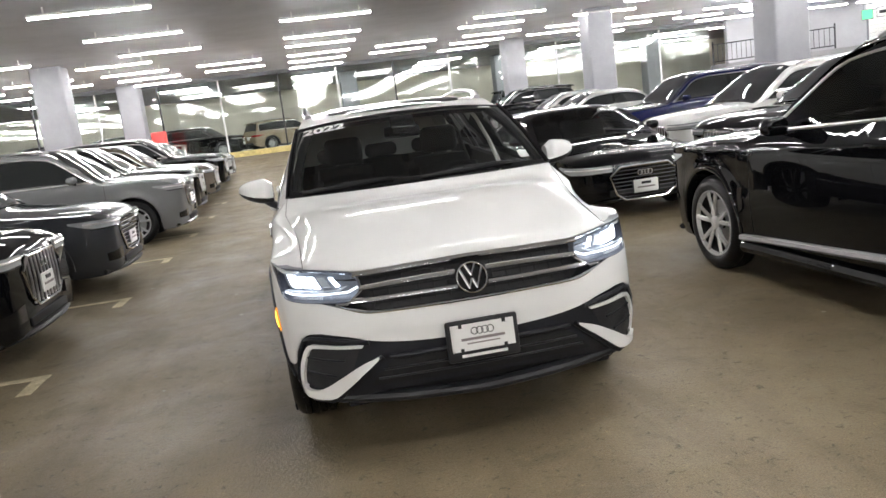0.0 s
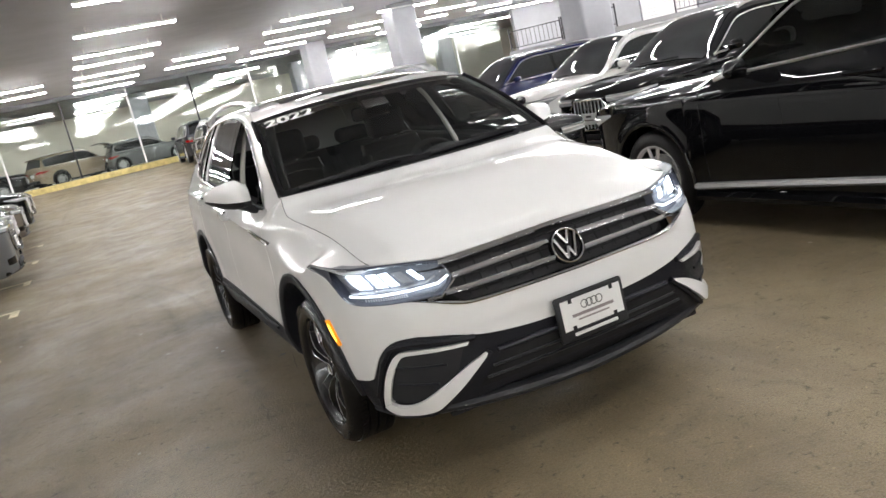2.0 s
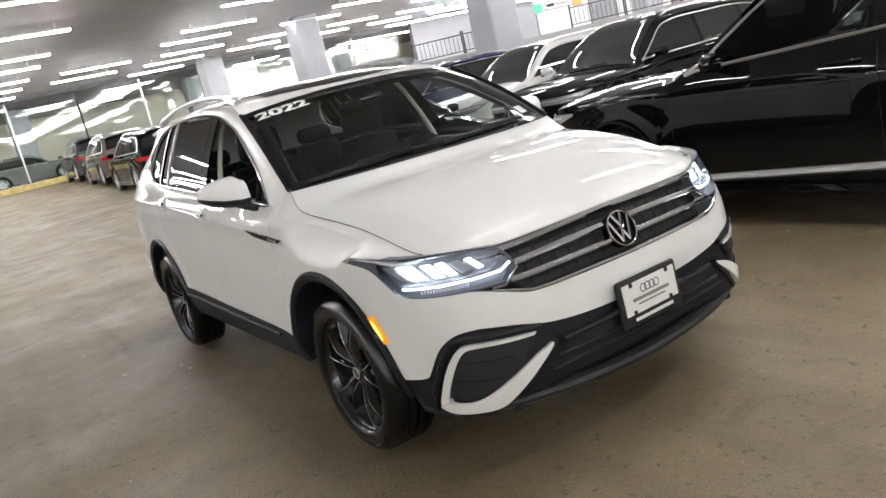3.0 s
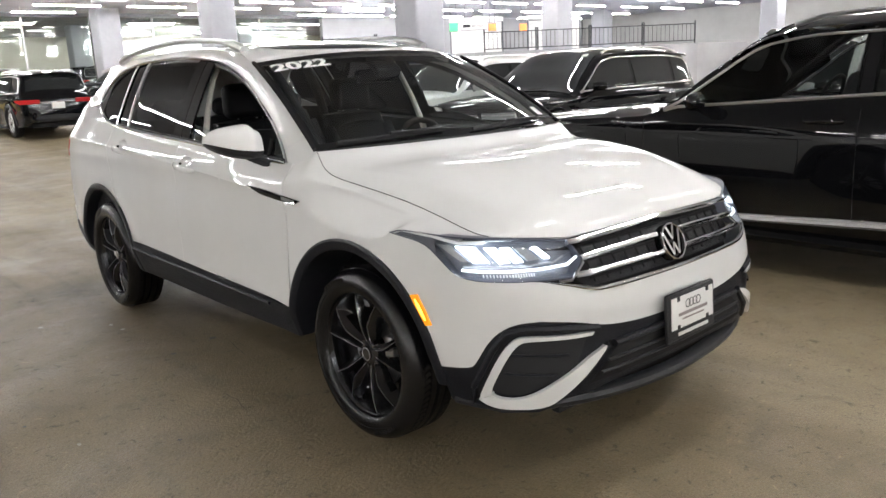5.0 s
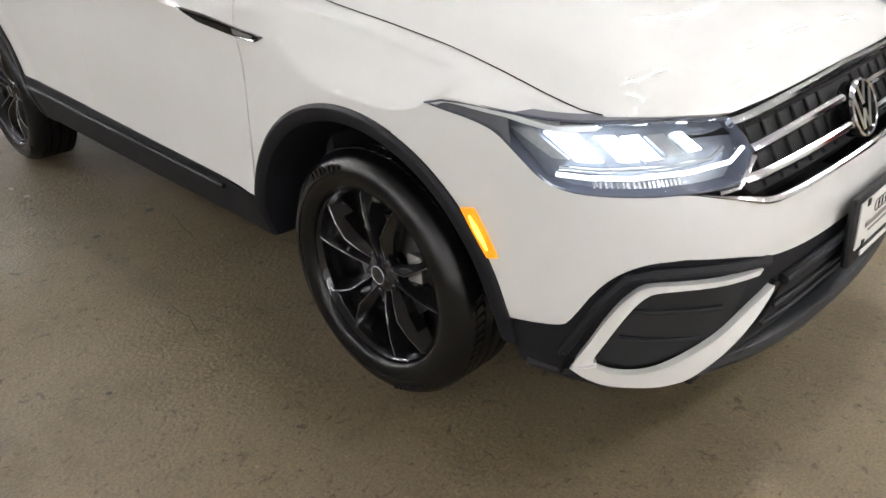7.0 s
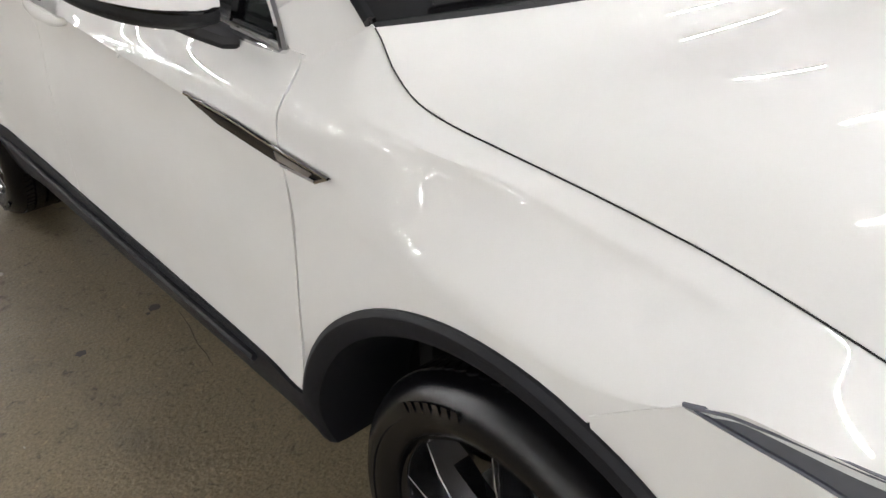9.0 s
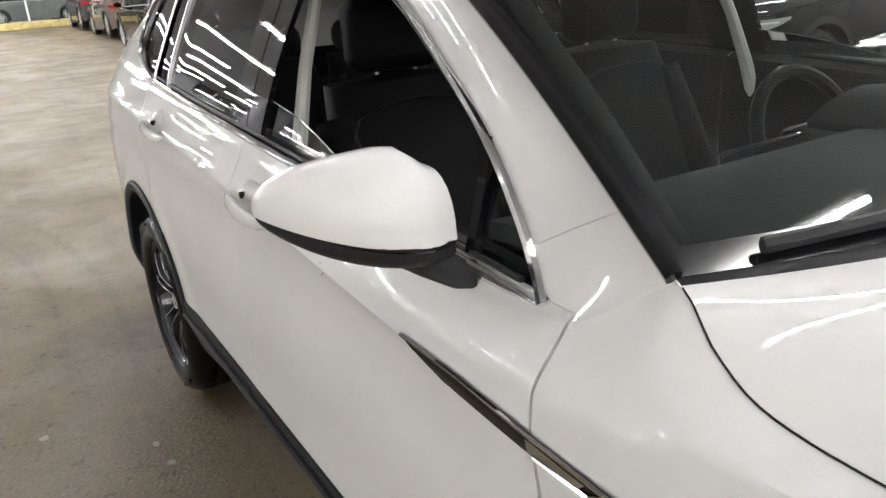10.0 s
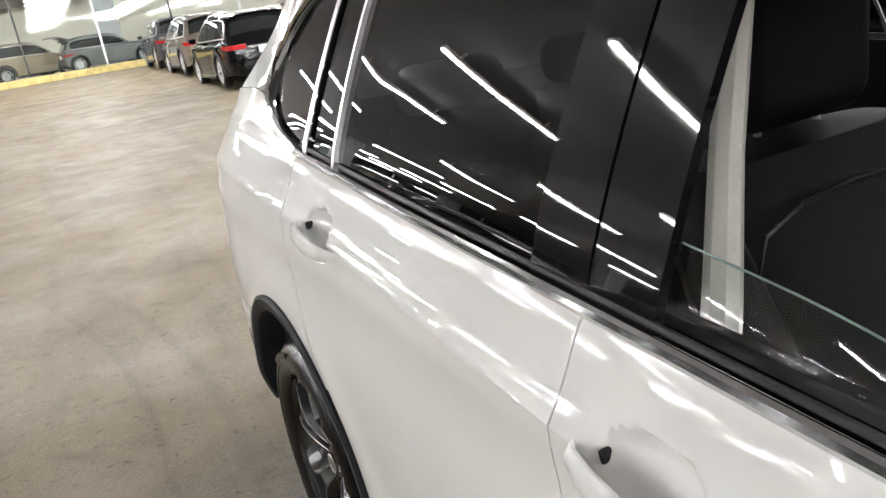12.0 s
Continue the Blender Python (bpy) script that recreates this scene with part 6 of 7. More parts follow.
        strip(1.605, 1.71, 0.012, -0.001, M_GLOSSBLACK, "middle_pillar", car, "gloss black door pillar")
        strip(2.405, 2.417, 0.05, 0.001, M_SATIN, "divider_trim", door2, "thin bright window divider")
        pane(2.417, 2.585, 0.05, 0.036, -0.008, 6, 12, M_PRIVACY, "fixed_window", door2, "narrow dark fixed pane")
        strip(2.583, 2.590, 0.036, 0.000, M_GLOSSBLACK, "window_divider", car)
        strip(2.590, 2.612, 0.036, 0.002, M_SATIN, "divider_trim", car, "bright window divider")
        # front window: mostly lowered pane
        glass_top = curve1([(0.80, 1.10), (0.95, 1.136), (1.15, 1.186), (1.35, 1.225), (1.50, 1.242)])
        gp = part("front_window", mirrored(sheet(lambda u, v: side_pt_w(lerp(0.80, 1.50, u), lerp(bel_y(lerp(0.80, 1.50, u)) - 0.002, glass_top(lerp(0.80, 1.50, u)), v), -0.016), 20, 6), sx), M_SIDEGLASS, door, "clear door window, mostly lowered")
        gp.visible_shadow = False
        part("glass_edge", mirrored(tube([side_pt_w(y, glass_top(y), -0.016) for y in [0.86 + 0.64 * k / 20 for k in range(21)]], 0.0013, 5), sx), M_GLASSEDGE, gp, "polished glass edge")
        qp = part("front_quarter_window", mirrored(sheet(lambda u, v: side_pt_w(lerp(0.50, 0.66, u), lerp(bel_y(lerp(0.50, 0.66, u)), max(bel_y(lerp(0.5, 0.66, u)) + 0.002, top_y(lerp(0.50, 0.66, u)) - 0.012), v), -0.012), 8, 8), sx), M_SIDEGLASS, car, "small fixed corner window")
        qp.visible_shadow = False
        part("corner_divider", mirrored(tube([side_pt_w(0.675, 1.118, -0.008), side_pt_w(0.685, 1.19, -0.010), side_pt_w(0.70, top_y(0.70) - 0.01, -0.008)], 0.013, 6), sx), M_GLOSSBLACK, car)
        fi = edge([side_pt_w(y, z - 0.02, -0.022) for y, z in FRAME_TOP[3:9]])
        part("window_channel", mirrored(tube([fi(k / 30) for k in range(31)], 0.015, 6), sx), M_BLACKPLASTIC, car)
        # inner pillar trims
        part("inner_pillar_trim", mirrored(tube([(0.797, 1.49, 1.02), (0.757, 1.508, 1.16), (0.715, 1.535, 1.30), (0.65, 1.572, 1.46), (0.60, 1.585, 1.54), (0.55, 1.56, 1.575)], [0.026, 0.022, 0.019, 0.018, 0.019, 0.02], 8, 0.8, up=Vector((1, 0, 0.3))), sx), M_TRIMBEIGE, car, "pale inner door pillar trim")
        part("inner_screen_pillar", mirrored(tube([(0.755, 0.40, 1.16), (0.715, 0.58, 1.29), (0.655, 0.82, 1.43), (0.60, 1.02, 1.52)], 0.028, 8, 0.7), sx), M_DASH, car, "dark inner screen pillar trim")
        part("inner_rear_trim", mirrored(tube([(0.74, 2.62, 1.15), (0.70, 2.64, 1.35), (0.60, 2.62, 1.54)], 0.05, 8, 0.5, up=Vector((1, 0, 0.2))), sx), M_DASH, car)
        part("door_card", mirrored(sheet(lambda u, v: (lerp(0.84, 0.80, v) - 0.03 * math.sin(math.pi * v), lerp(0.55, 1.606, u), lerp(0.45, bel_y(lerp(0.55, 1.606, u)) - 0.012, v)), 8, 8, 0.02), sx), M_DASH, door, "black inner door panel")
        part("door_card", mirrored(sheet(lambda u, v: (lerp(0.84, 0.80, v) - 0.03 * math.sin(math.pi * v), lerp(1.61, 2.5, u), lerp(0.55, bel_y(lerp(1.61, 2.5, u)) - 0.012, v)), 8, 8, 0.02), sx), M_DASH, door2, "black inner door panel")
        for ya, yb, own in ((0.70, 1.606, door), (1.61, 2.5, door2)):
            part("window_ledge", mirrored(sheet(lambda u, v: Vector((0.79, lerp(ya, yb, u), bel_y(lerp(ya, yb, u)) - 0.014)).lerp(side_pt_w(lerp(ya, yb, u), bel_y(lerp(ya, yb, u)) + 0.002, -0.024), v), 12, 2), sx), M_DASH, own)
        # roof rail
        rp = [(0.60, 1.27, 1.612), (0.605, 1.36, 1.643), (0.612, 1.5, 1.668), (0.612, 1.8, 1.69), (0.608, 2.2, 1.697), (0.602, 2.6, 1.674), (0.595, 2.9, 1.645), (0.587, 3.03, 1.612)]
        re_ = edge(rp)
        part("roof_rail", mirrored(tube([re_(k / 30) for k in range(31)], [0.016 + 0.012 * (k < 3 or k > 27) for k in range(31)], 8, 0.9), sx), M_SATIN, car, "satin silver roof rail")
        # wheels
        for yc in (0.0, 2.80):
            hero_wheel(car, sx, yc)

    # seam between hood and fenders
    for sx in (-1, 1):
        part("hood_gap", tube([(sx * (gap_x(y) + 0.001), y, gap_z(y) + 0.0015) for y in [-0.61 + 0.965 * k / 60 for k in range(61)]], 0.0013, 6), M_DARK, car)
    # hood
    gap = lambda sx: [(sx * gap_x(y), y, gap_z(y)) for y in [-0.622 + 0.982 * k / 70 for k in range(71)]]

    def hood_front(t):
        x = 2 * t - 1
        ax = abs(x)
        xx = x * gap_x(-0.622)
        y = curve1([(0, -0.79), (0.35, -0.784), (0.66, -0.768), (0.85, -0.712), (1.0, -0.622)])(ax)
        z = curve1([(0, 0.892), (0.66, 0.884), (0.85, 0.897), (1.0, gap_z(-0.622))])(ax)
        return Vector((xx, y, z))

    def hood_back(t):
        x = 2 * t - 1
        return Vector((x * 0.793, 0.36 - 0.19 * (1 - abs(x) ** 2.2), lerp(1.165, 1.156, x * x)))
    le, ri = edge(gap(-1)), edge(gap(1))
    c = [hood_front(0), hood_front(1), hood_back(0), hood_back(1)]

    def hood_fn(u, v):
        vv = v ** 1.25
        p = (1 - vv) * hood_front(u) + vv * hood_back(u) + (1 - u) * le(vv) + u * ri(vv) - ((1 - u) * (1 - vv) * c[0] + u * (1 - vv) * c[1] + (1 - u) * vv * c[2] + u * vv * c[3])
        s = 2 * u - 1
        crown = (1 - abs(s) ** 6.0)
        roll = (1 - vv) ** 1.0 * (1 - math.exp(-vv / 0.05))
        ridge = math.exp(-((abs(s) - lerp(0.86, 0.92, vv)) / 0.04) ** 2)
        p.z += HOOD_ROLL * roll * crown + HOOD_CROWN * math.sin(math.pi * vv) * crown + 0.0045 * ridge * math.sin(math.pi * min(1, vv * 1.1)) ** 0.5
        return p
    part("hood", sheet(hood_fn, 120, 48, -0.012), P_WHITE, car, "white painted hood")
    part("hood_underside", sheet(lambda u, v: hood_fn(u, v) + Vector((0, 0, -0.05)), 12, 8), M_DARK, car)
    # windscreen
    def ws_fn(u, v, off=0.0):
        s = 2 * u - 1
        b = Vector((s * 0.792, 0.368 - 0.165 * (1 - abs(s) ** 2.2), lerp(1.172, 1.160, s * s)))
        t = Vector((s * 0.684, 1.028 - 0.135 * (1 - s * s), lerp(1.582, 1.540, abs(s) ** 2.4)))
        p = b.lerp(t, v)
        n = Vector((0.2 * s, -0.5, 0.84)).normalized()
        return p + n * (0.022 * math.sin(math.pi * v) + off)
    wsob = part("windscreen", sheet(ws_fn, 40, 24), M_SCREEN, car, "clear windscreen")
    wsob.visible_shadow = False
    for nm, us, vs in (("u", (0.0, 0.014), (0, 1)), ("u", (0.986, 1.0), (0, 1)), ("v", (0.014, 0.986), (0, 0.050)), ("v", (0.014, 0.986), (0.945, 1.0))):
        part("screen_border", sheet(lambda u, v: ws_fn(lerp(us[0], us[1], u), lerp(vs[0], vs[1], v), 0.002), 30 if nm == "v" else 3, 24 if nm == "u" else 3), M_FRIT, wsob, "black screen border")
    for s0 in (0.0, 1.0):
        part("screen_seal", tube([ws_fn(s0, k / 20, 0.003) + Vector(((0.5 - s0) * -0.008, 0, 0)) for k in range(21)], 0.011, 6), M_GLOSSBLACK, wsob)
    part("cowl", sheet(lambda u, v: Vector(((2 * u - 1) * 0.79, 0.37 - 0.19 * (1 - abs(2 * u - 1) ** 2.2) + lerp(0.005, -0.03, v) , lerp(1.163, 1.118, v))), 30, 3), M_BLACKPLASTIC, car, "black cowl panel")
    for x0, x1 in ((-0.70, -0.18), (-0.02, 0.55)):
        wp = [ws_fn((lerp(x0, x1, t) / 0.79 + 1) / 2, lerp(0.018, 0.05, t), 0.016) for t in [k / 10 for k in range(11)]]
        wiper = part("wiper", tube(wp, 0.007, 6, 1.4), M_BLACKPLASTIC, car, "black wiper blade")
        part("wiper_arm", tube([wp[5] + Vector((0, -0.004, 0.012)), wp[8] + Vector((0, -0.02, 0.012)), wp[10] + Vector((0.06, -0.04, -0.004))], [0.007, 0.009, 0.012], 6, 0.6), M_BLACKPLASTIC, wiper)
        part("wiper_clip", box(wp[5] + Vector((0, -0.002, 0.012)), (0.06, 0.016, 0.016), 0.004), M_BLACKPLASTIC, wiper)
    # year on the screen
    cu = bpy.data.curves.new("year_lettering", "FONT")
    cu.body, cu.size, cu.extrude = "2022", 0.118, 0.0005
    cu.offset = 0.004
    tmp = bpy.data.objects.new("tmp", cu)
    scene.collection.objects.link(tmp)
    me = bpy.data.meshes.new_from_object(tmp.evaluated_get(bpy.context.evaluated_depsgraph_get()))
    bpy.data.objects.remove(tmp)
    bm = bmesh.new()
    bm.from_mesh(me)
    xs = [v.co.x for v in bm.verts]
    zs = [v.co.y for v in bm.verts]
    x0, x1, z0, z1 = min(xs), max(xs), min(zs), max(zs)
    for v in bm.verts:
        a, b = (v.co.x - x0) / (x1 - x0), (v.co.y - z0) / (z1 - z0)
        ub, vb = lerp(0.035, 0.228, a), lerp(0.835, 0.935, b)
        v.co = ws_fn(ub, vb, 0.004 + (0.0006 if v.co.z > 0 else 0.0))
    part("year_lettering", bm, M_LETTER, wsob, "white number 2022 on the windscreen", smooth=0)
    part("inspection_sticker", sheet(lambda u, v: ws_fn(lerp(0.90, 0.94, u), lerp(0.10, 0.19, v), 0.003), 2, 2), M_STICKER, wsob, "small pale sticker")
    part("screen_label", sheet(lambda u, v: ws_fn(lerp(0.88, 0.945, u), lerp(0.93, 0.965, v), 0.0035), 2, 2), M_STICKER, wsob, "small pale label")
    # roof
    def roof_fn(u, v):
        s = 2 * v - 1
        y = lerp(1.028 - 0.135 * (1 - s * s), 3.42, u)
        e = curve1([(0.0, 0.684), (0.10, 0.64), (0.25, 0.612), (0.42, 0.60), (0.7, 0.585), (1.0, 0.55)])(u)
        ze = curve1([(0.9, 1.540), (1.03, 1.541), (1.25, 1.600), (1.6, 1.631), (2.0, 1.642), (2.5, 1.635), (3.0, 1.613), (3.42, 1.582)])(y)
        return Vector((s * e, y, ze + (1 - abs(s) ** 2.4) * (0.034 if u > 0.05 else lerp(0.034, 0.034, u / 0.05))))
    part("roof", sheet(roof_fn, 50, 24, -0.02), P_WHITE, car, "white painted roof")
    part("sunroof", sheet(lambda u, v: roof_fn(lerp(0.10, 0.66, u), lerp(0.14, 0.86, v)) + Vector((0, 0, 0.004)), 20, 12), M_WINDOW, car, "dark panoramic glass roof")
    part("roof_lining", sheet(lambda u, v: roof_fn(lerp(0.02, 0.98, u), lerp(0.03, 0.97, v)) + Vector((0, 0, -0.045)), 16, 10), M_DASH, car, "dark roof lining")
    # tailgate and rear end
    def back_fn(u, v):
        s = 2 * u - 1
        z = lerp(0.40, 1.585, v)
        half = curve1([(0.40, 0.74), (0.6, 0.80), (0.95, 0.80), (1.25, 0.72), (1.42, 0.64), (1.585, 0.55)])(z)
        y = curve1([(0.40, 3.78), (0.6, 3.83), (0.95, 3.80), (1.2, 3.72), (1.38, 3.60), (1.585, 3.43)])(z)
        return Vector((s * half, y - 0.20 * abs(s) ** 3.2, z))
    part("tailgate", sheet(back_fn, 24, 24, 0.01), P_WHITE, car, "white painted tailgate")
    part("rear_lining", sheet(lambda u, v: back_fn(lerp(0.04, 0.96, u), lerp(0.1, 0.66, v)) + Vector((0, -0.06, 0)), 12, 8), M_DASH, car)
    for sx in (-1, 1):
        part("quarter_lining", mirrored(sheet(lambda u, v: side_pt_w(lerp(2.5, 3.45, u), lerp(0.5, 1.24, v), -0.07), 10, 8), sx), M_DASH, car)
    part("rear_screen", sheet(lambda u, v: back_fn(lerp(0.1, 0.9, u), lerp(0.66, 0.96, v)) + Vector((0, 0.006, 0.002)), 12, 6), M_WINDOW, car, "dark rear window")
    part("rear_spoiler", sheet(lambda u, v: Vector(((2 * u - 1) * 0.545, lerp(3.30, 3.60, v), lerp(1.60, 1.572, v) + 0.02 * (1 - (2 * u - 1) ** 2))), 12, 4, 0.02), P_WHITE, car)
    for sx in (-1, 1):
        part("tail_light", mirrored(sheet(lambda u, v: side_pt_w(lerp(3.60, 3.745, u), lerp(0.98, 1.10, v), 0.006), 8, 4, 0.02), sx), M_TAIL, car, "red tail light")
        part("rear_reflector", mirrored(sheet(lambda u, v: side_pt_w(lerp(3.56, 3.60, u), lerp(0.50, 0.62, v), 0.005), 2, 3, 0.01), sx), P_WHITE, car)
        part("rear_cladding", mirrored(sheet(lambda u, v: side_pt_w(lerp(3.26, 3.76, u), lerp(0.30, lerp(0.46, 0.55, u), v), 0.004), 10, 4, 0.02), sx), M_CLADDING, car)
    part("rear_bumper", sheet(lambda u, v: back_fn(u, lerp(-0.06, 0.16, v)) + Vector((0, 0.02, 0)), 24, 5, 0.02), M_CLADDING, car)
    # grille
    gtop = Q(mir([(0.0, 0.888), (0.30, 0.886), (0.527, 0.877)]))
    gbot = Q(mir([(0.0, 0.700), (0.30, 0.702), (0.487, 0.706)]))
    gl_ = Q([(-0.487, 0.706), (-0.555, 0.758), (-0.50, 0.812), (-0.527, 0.877)])
    gr_ = Q([(0.487, 0.706), (0.555, 0.758), (0.50, 0.812), (0.527, 0.877)])
    grille = part("grille", coons(gbot, gtop, gl_, gr_, fm(-0.05), 50, 10), M_BLACKPLASTIC, car, "black radiator grille with chrome bars")
    fp = lambda x, z, o: front_pt(q_of_x(x), z, o)
    part("grille_backing", sheet(lambda u, v: fp(lerp(-0.56, 0.56, u), lerp(0.66, 0.90, v), -0.085), 30, 6), M_DARK, grille)
    part("grille_bar", tube([fp(-0.53 + 1.06 * k / 40, curve1([(0, 0.880), (0.53, 0.868)])(abs(-0.53 + 1.06 * k / 40)), -0.004) for k in range(41)], 0.011, 8), M_CHROME, grille, "chrome upper grille bar")
    for zc, ze, xe in ((0.822, 0.812, 0.505), (0.762, 0.762, 0.55)):
        for sx in (-1, 1):
            part("grille_bar", tube([fp(sx * lerp(0.072, xe, k / 20), lerp(zc, ze, (k / 20) ** 2), -0.008) for k in range(21)], 0.0130, 8, 0.9), M_CHROME, grille, "chrome grille bar")
    lowb = [(0.0, 0.703), (0.30, 0.705), (0.47, 0.708), (0.52, 0.718), (0.60, 0.742), (0.66, 0.757)]
    lp = edge(Q(mir(lowb)))
    part("grille_bar", tube([front_pt(lp(k / 60).x, lp(k / 60).y, 0.002) for k in range(61)], [0.010 * smooth01(0.15 + min(k, 60 - k) / 9) for k in range(61)], 8, 0.8), M_CHROME, grille, "chrome lower grille frame")
    for sx in (-1, 1):
        part("grille_wing", mirrored(tube([fp(x, z, -0.004) for x, z in ((0.50, 0.80), (0.54, 0.773), (0.57, 0.752), (0.62, 0.752))], 0.006, 6), sx), M_CHROME, grille)
    for k in range(14):
        x = -0.455 + 0.07 * k
        if abs(x) > 0.09:
            part("grille_rib", tube([fp(x, 0.72, -0.036), fp(x, 0.865, -0.042)], 0.004, 6), M_DARK, grille)
    for z in (0.735, 0.792, 0.848):
        part("grille_slat", tube([fp(-0.47 + 0.94 * k / 24, z, -0.040) for k in range(25)], 0.004, 6), M_DARK, grille)
    ec = front_pt(0, 0.785, 0.0)
    tilt = Matrix.Translation((0, ec.y + 0.01, 0.785)) @ Matrix.Rotation(radians(-22), 4, "X")
    em = lathe([(0.02, 0.07), (-0.012, 0.073), (-0.018, 0.066), (-0.006, 0.060), (-0.004, 0.0005)], 40, axis="y")
    bmesh.ops.transform(em, matrix=tilt, verts=em.verts)
    emblem = part("emblem", em, M_GLOSSBLACK, grille, "round black and chrome emblem")
    ring = lathe([(-0.018, 0.066), (-0.021, 0.069), (-0.018, 0.073), (-0.010, 0.073), (-0.010, 0.066)], 40, axis="y", closed=True)
    bmesh.ops.transform(ring, matrix=tilt, verts=ring.verts)
    part("emblem_ring", ring, M_CHROME, emblem)
    for pts in (((-0.052, 0.042), (-0.018, -0.05)), ((0.052, 0.042), (0.018, -0.05)), ((-0.018, -0.05), (0.0, -0.004)), ((0.018, -0.05), (0.0, -0.004)), ((-0.024, 0.062), (0.0, 0.01)), ((0.024, 0.062), (0.0, 0.01))):
        b2 = tube([(p[0], -0.012, p[1]) for p in pts], 0.007, 6)
        bmesh.ops.transform(b2, matrix=tilt, verts=b2.verts)
        part("emblem_bar", b2, M_CHROME, emblem)
    # lower intake and lip
    part("lower_intake", coons(Q([(-0.52, 0.372), (0.52, 0.372)]), Q([(-0.40, 0.485), (0.40, 0.485)]), Q([(-0.52, 0.372), (-0.46, 0.44), (-0.40, 0.485)]), Q([(0.52, 0.372), (0.46, 0.44), (0.40, 0.485)]), fm(0.0015), 30, 6), M_DARK, car, "dark lower intake")
    for z, hw in ((0.405, 0.48), (0.445, 0.45)):
        part("intake_slat", tube([fp(-hw + 2 * hw * k / 24, z, 0.006) for k in range(25)], 0.008, 6, 0.7), M_BLACKPLASTIC, car)
    part("upper_intake_bar", tube([fp(-0.42 + 0.84 * k / 24, 0.50, 0.004) for k in range(25)], 0.016, 8, 0.8), M_CLADDING, car)
    lipe = edge([(x, -0.885 + 0.11 * (abs(x) / 0.66) ** 3, 0.315 - 0.03 * (1 - abs(x) / 0.66)) for x in [-0.66 + 1.32 * k / 12 for k in range(13)]])
    part("front_lip", tube([lipe(k / 40) for k in range(41)], 0.034, 10, 0.8), M_LIPGREY, car, "satin grey front lip")
    for sx in (-1, 1):
        part("air_dam", mirrored(tube([(0.60, -0.78, 0.315), (0.72, -0.705, 0.305), (0.79, -0.61, 0.30), (0.82, -0.50, 0.30)], 0.02, 8), sx), M_BLACKPLASTIC, car)
    part("intake_panel", box((0, -0.80, 0.335), (1.26, 0.04, 0.13), 0.01), M_DARK, car)
    part("undertray", box((0, 1.4, 0.36), (1.2, 4.2, 0.10), 0.03), M_DARK, car)
    # plate
    pl = part("plate_frame", box((0, -0.945, 0.526), (0.332, 0.022, 0.190), 0.012, m=Matrix.Rotation(radians(-3), 4, "X")), M_BLACKPLASTIC, car, "black dealer plate frame")
    R = Matrix.Translation((0, -0.945, 0.528)) @ Matrix.Rotation(radians(-3), 4, "X")

    def flat(name, cx, cz, sx_, sz_, mt, lab=""):
        b2 = box((cx, -0.0125, cz), (sx_, 0.004, sz_), 0.001)
        bmesh.ops.transform(b2, matrix=R, verts=b2.verts)
        return part(name, b2, mt, pl, lab, smooth=0)
    flat("plate_sheet", 0, 0.0135, 0.290, 0.122, M_PLATE, "white dealer plate insert")
    for k in range(4):
        rg = bmesh.new()
        add_lathe(rg, [(-0.0155, 0.0135), (-0.0165, 0.0155), (-0.0155, 0.0175), (-0.0145, 0.0155)], 20, axis="y", closed=True)
        bmesh.ops.transform(rg, matrix=R @ Matrix.Translation((-0.036 + 0.024 * k, 0, 0.040)), verts=rg.verts)
        part("plate_mark", rg, M_INK, pl)
    flat("plate_line", 0.0, 0.006, 0.20, 0.012, M_GREYINK).location.y = -0.0025
    flat("plate_line", 0.0, -0.014, 0.15, 0.006, M_GREYINK).location.y = -0.0025
    flat("plate_line", 0.0, -0.068, 0.21, 0.013, M_PLATE).location.y = -0.0025
    for x in (-0.10, 0.10):
        for z in (0.068, -0.042):
            flat("plate_clip", x, z, 0.016, 0.018, M_BLACKPLASTIC).location.y = -0.003
    # cabin
    part("cabin_floor", box((0, 1.6, 0.36), (1.5, 2.9, 0.06), 0.02), M_DARK, car)
    part("bulkhead", box((0, 0.36, 0.72), (1.45, 0.05, 0.72), 0.02), M_DARK, car)
    part("dashboard", sheet(lambda u, v: Vector(((2 * u - 1) * 0.74, lerp(0.30 + 0.10 * (2 * u - 1) ** 2, 0.92, v), 1.10 - 0.008 * v + 0.03 * math.sin(math.pi * v) - 0.10 * max(0, v - 0.8) * 5 * v)), 24, 12, 0.03), M_DASH, car, "dark dashboard")
    part("dash_front", box((0, 0.90, 0.86), (1.46, 0.10, 0.40), 0.04), M_DASH, car)
    part("centre_screen", box((0, 0.86, 1.03), (0.26, 0.02, 0.15), 0.01), M_GLOSSBLACK, car)
    part("instrument_hood", sheet(lambda u, v: Vector((0.37 + (2 * u - 1) * 0.20, lerp(0.55, 0.88, v), 1.12 + 0.05 * (1 - (2 * u - 1) ** 2) * smooth01(v * 2))), 10, 6, 0.02), M_DASH, car)
    wr = bmesh.new()
    add_lathe(wr, [(0.018 * math.cos(a), 0.185 + 0.018 * math.sin(a)) for a in [2 * math.pi * k / 8 for k in range(8)]], 40, axis="y", closed=True)
    bmesh.ops.transform(wr, matrix=Matrix.Translation((0.37, 1.0, 1.02)) @ Matrix.Rotation(radians(-24), 4, "X"), verts=wr.verts)
    sw = part("steering_wheel", wr, M_CLOTH, car, "black steering wheel")
    part("steering_hub", box((0.37, 1.0, 1.01), (0.17, 0.06, 0.12), 0.025, m=Matrix.Rotation(radians(-24), 4, "X")), M_CLOTH, sw)
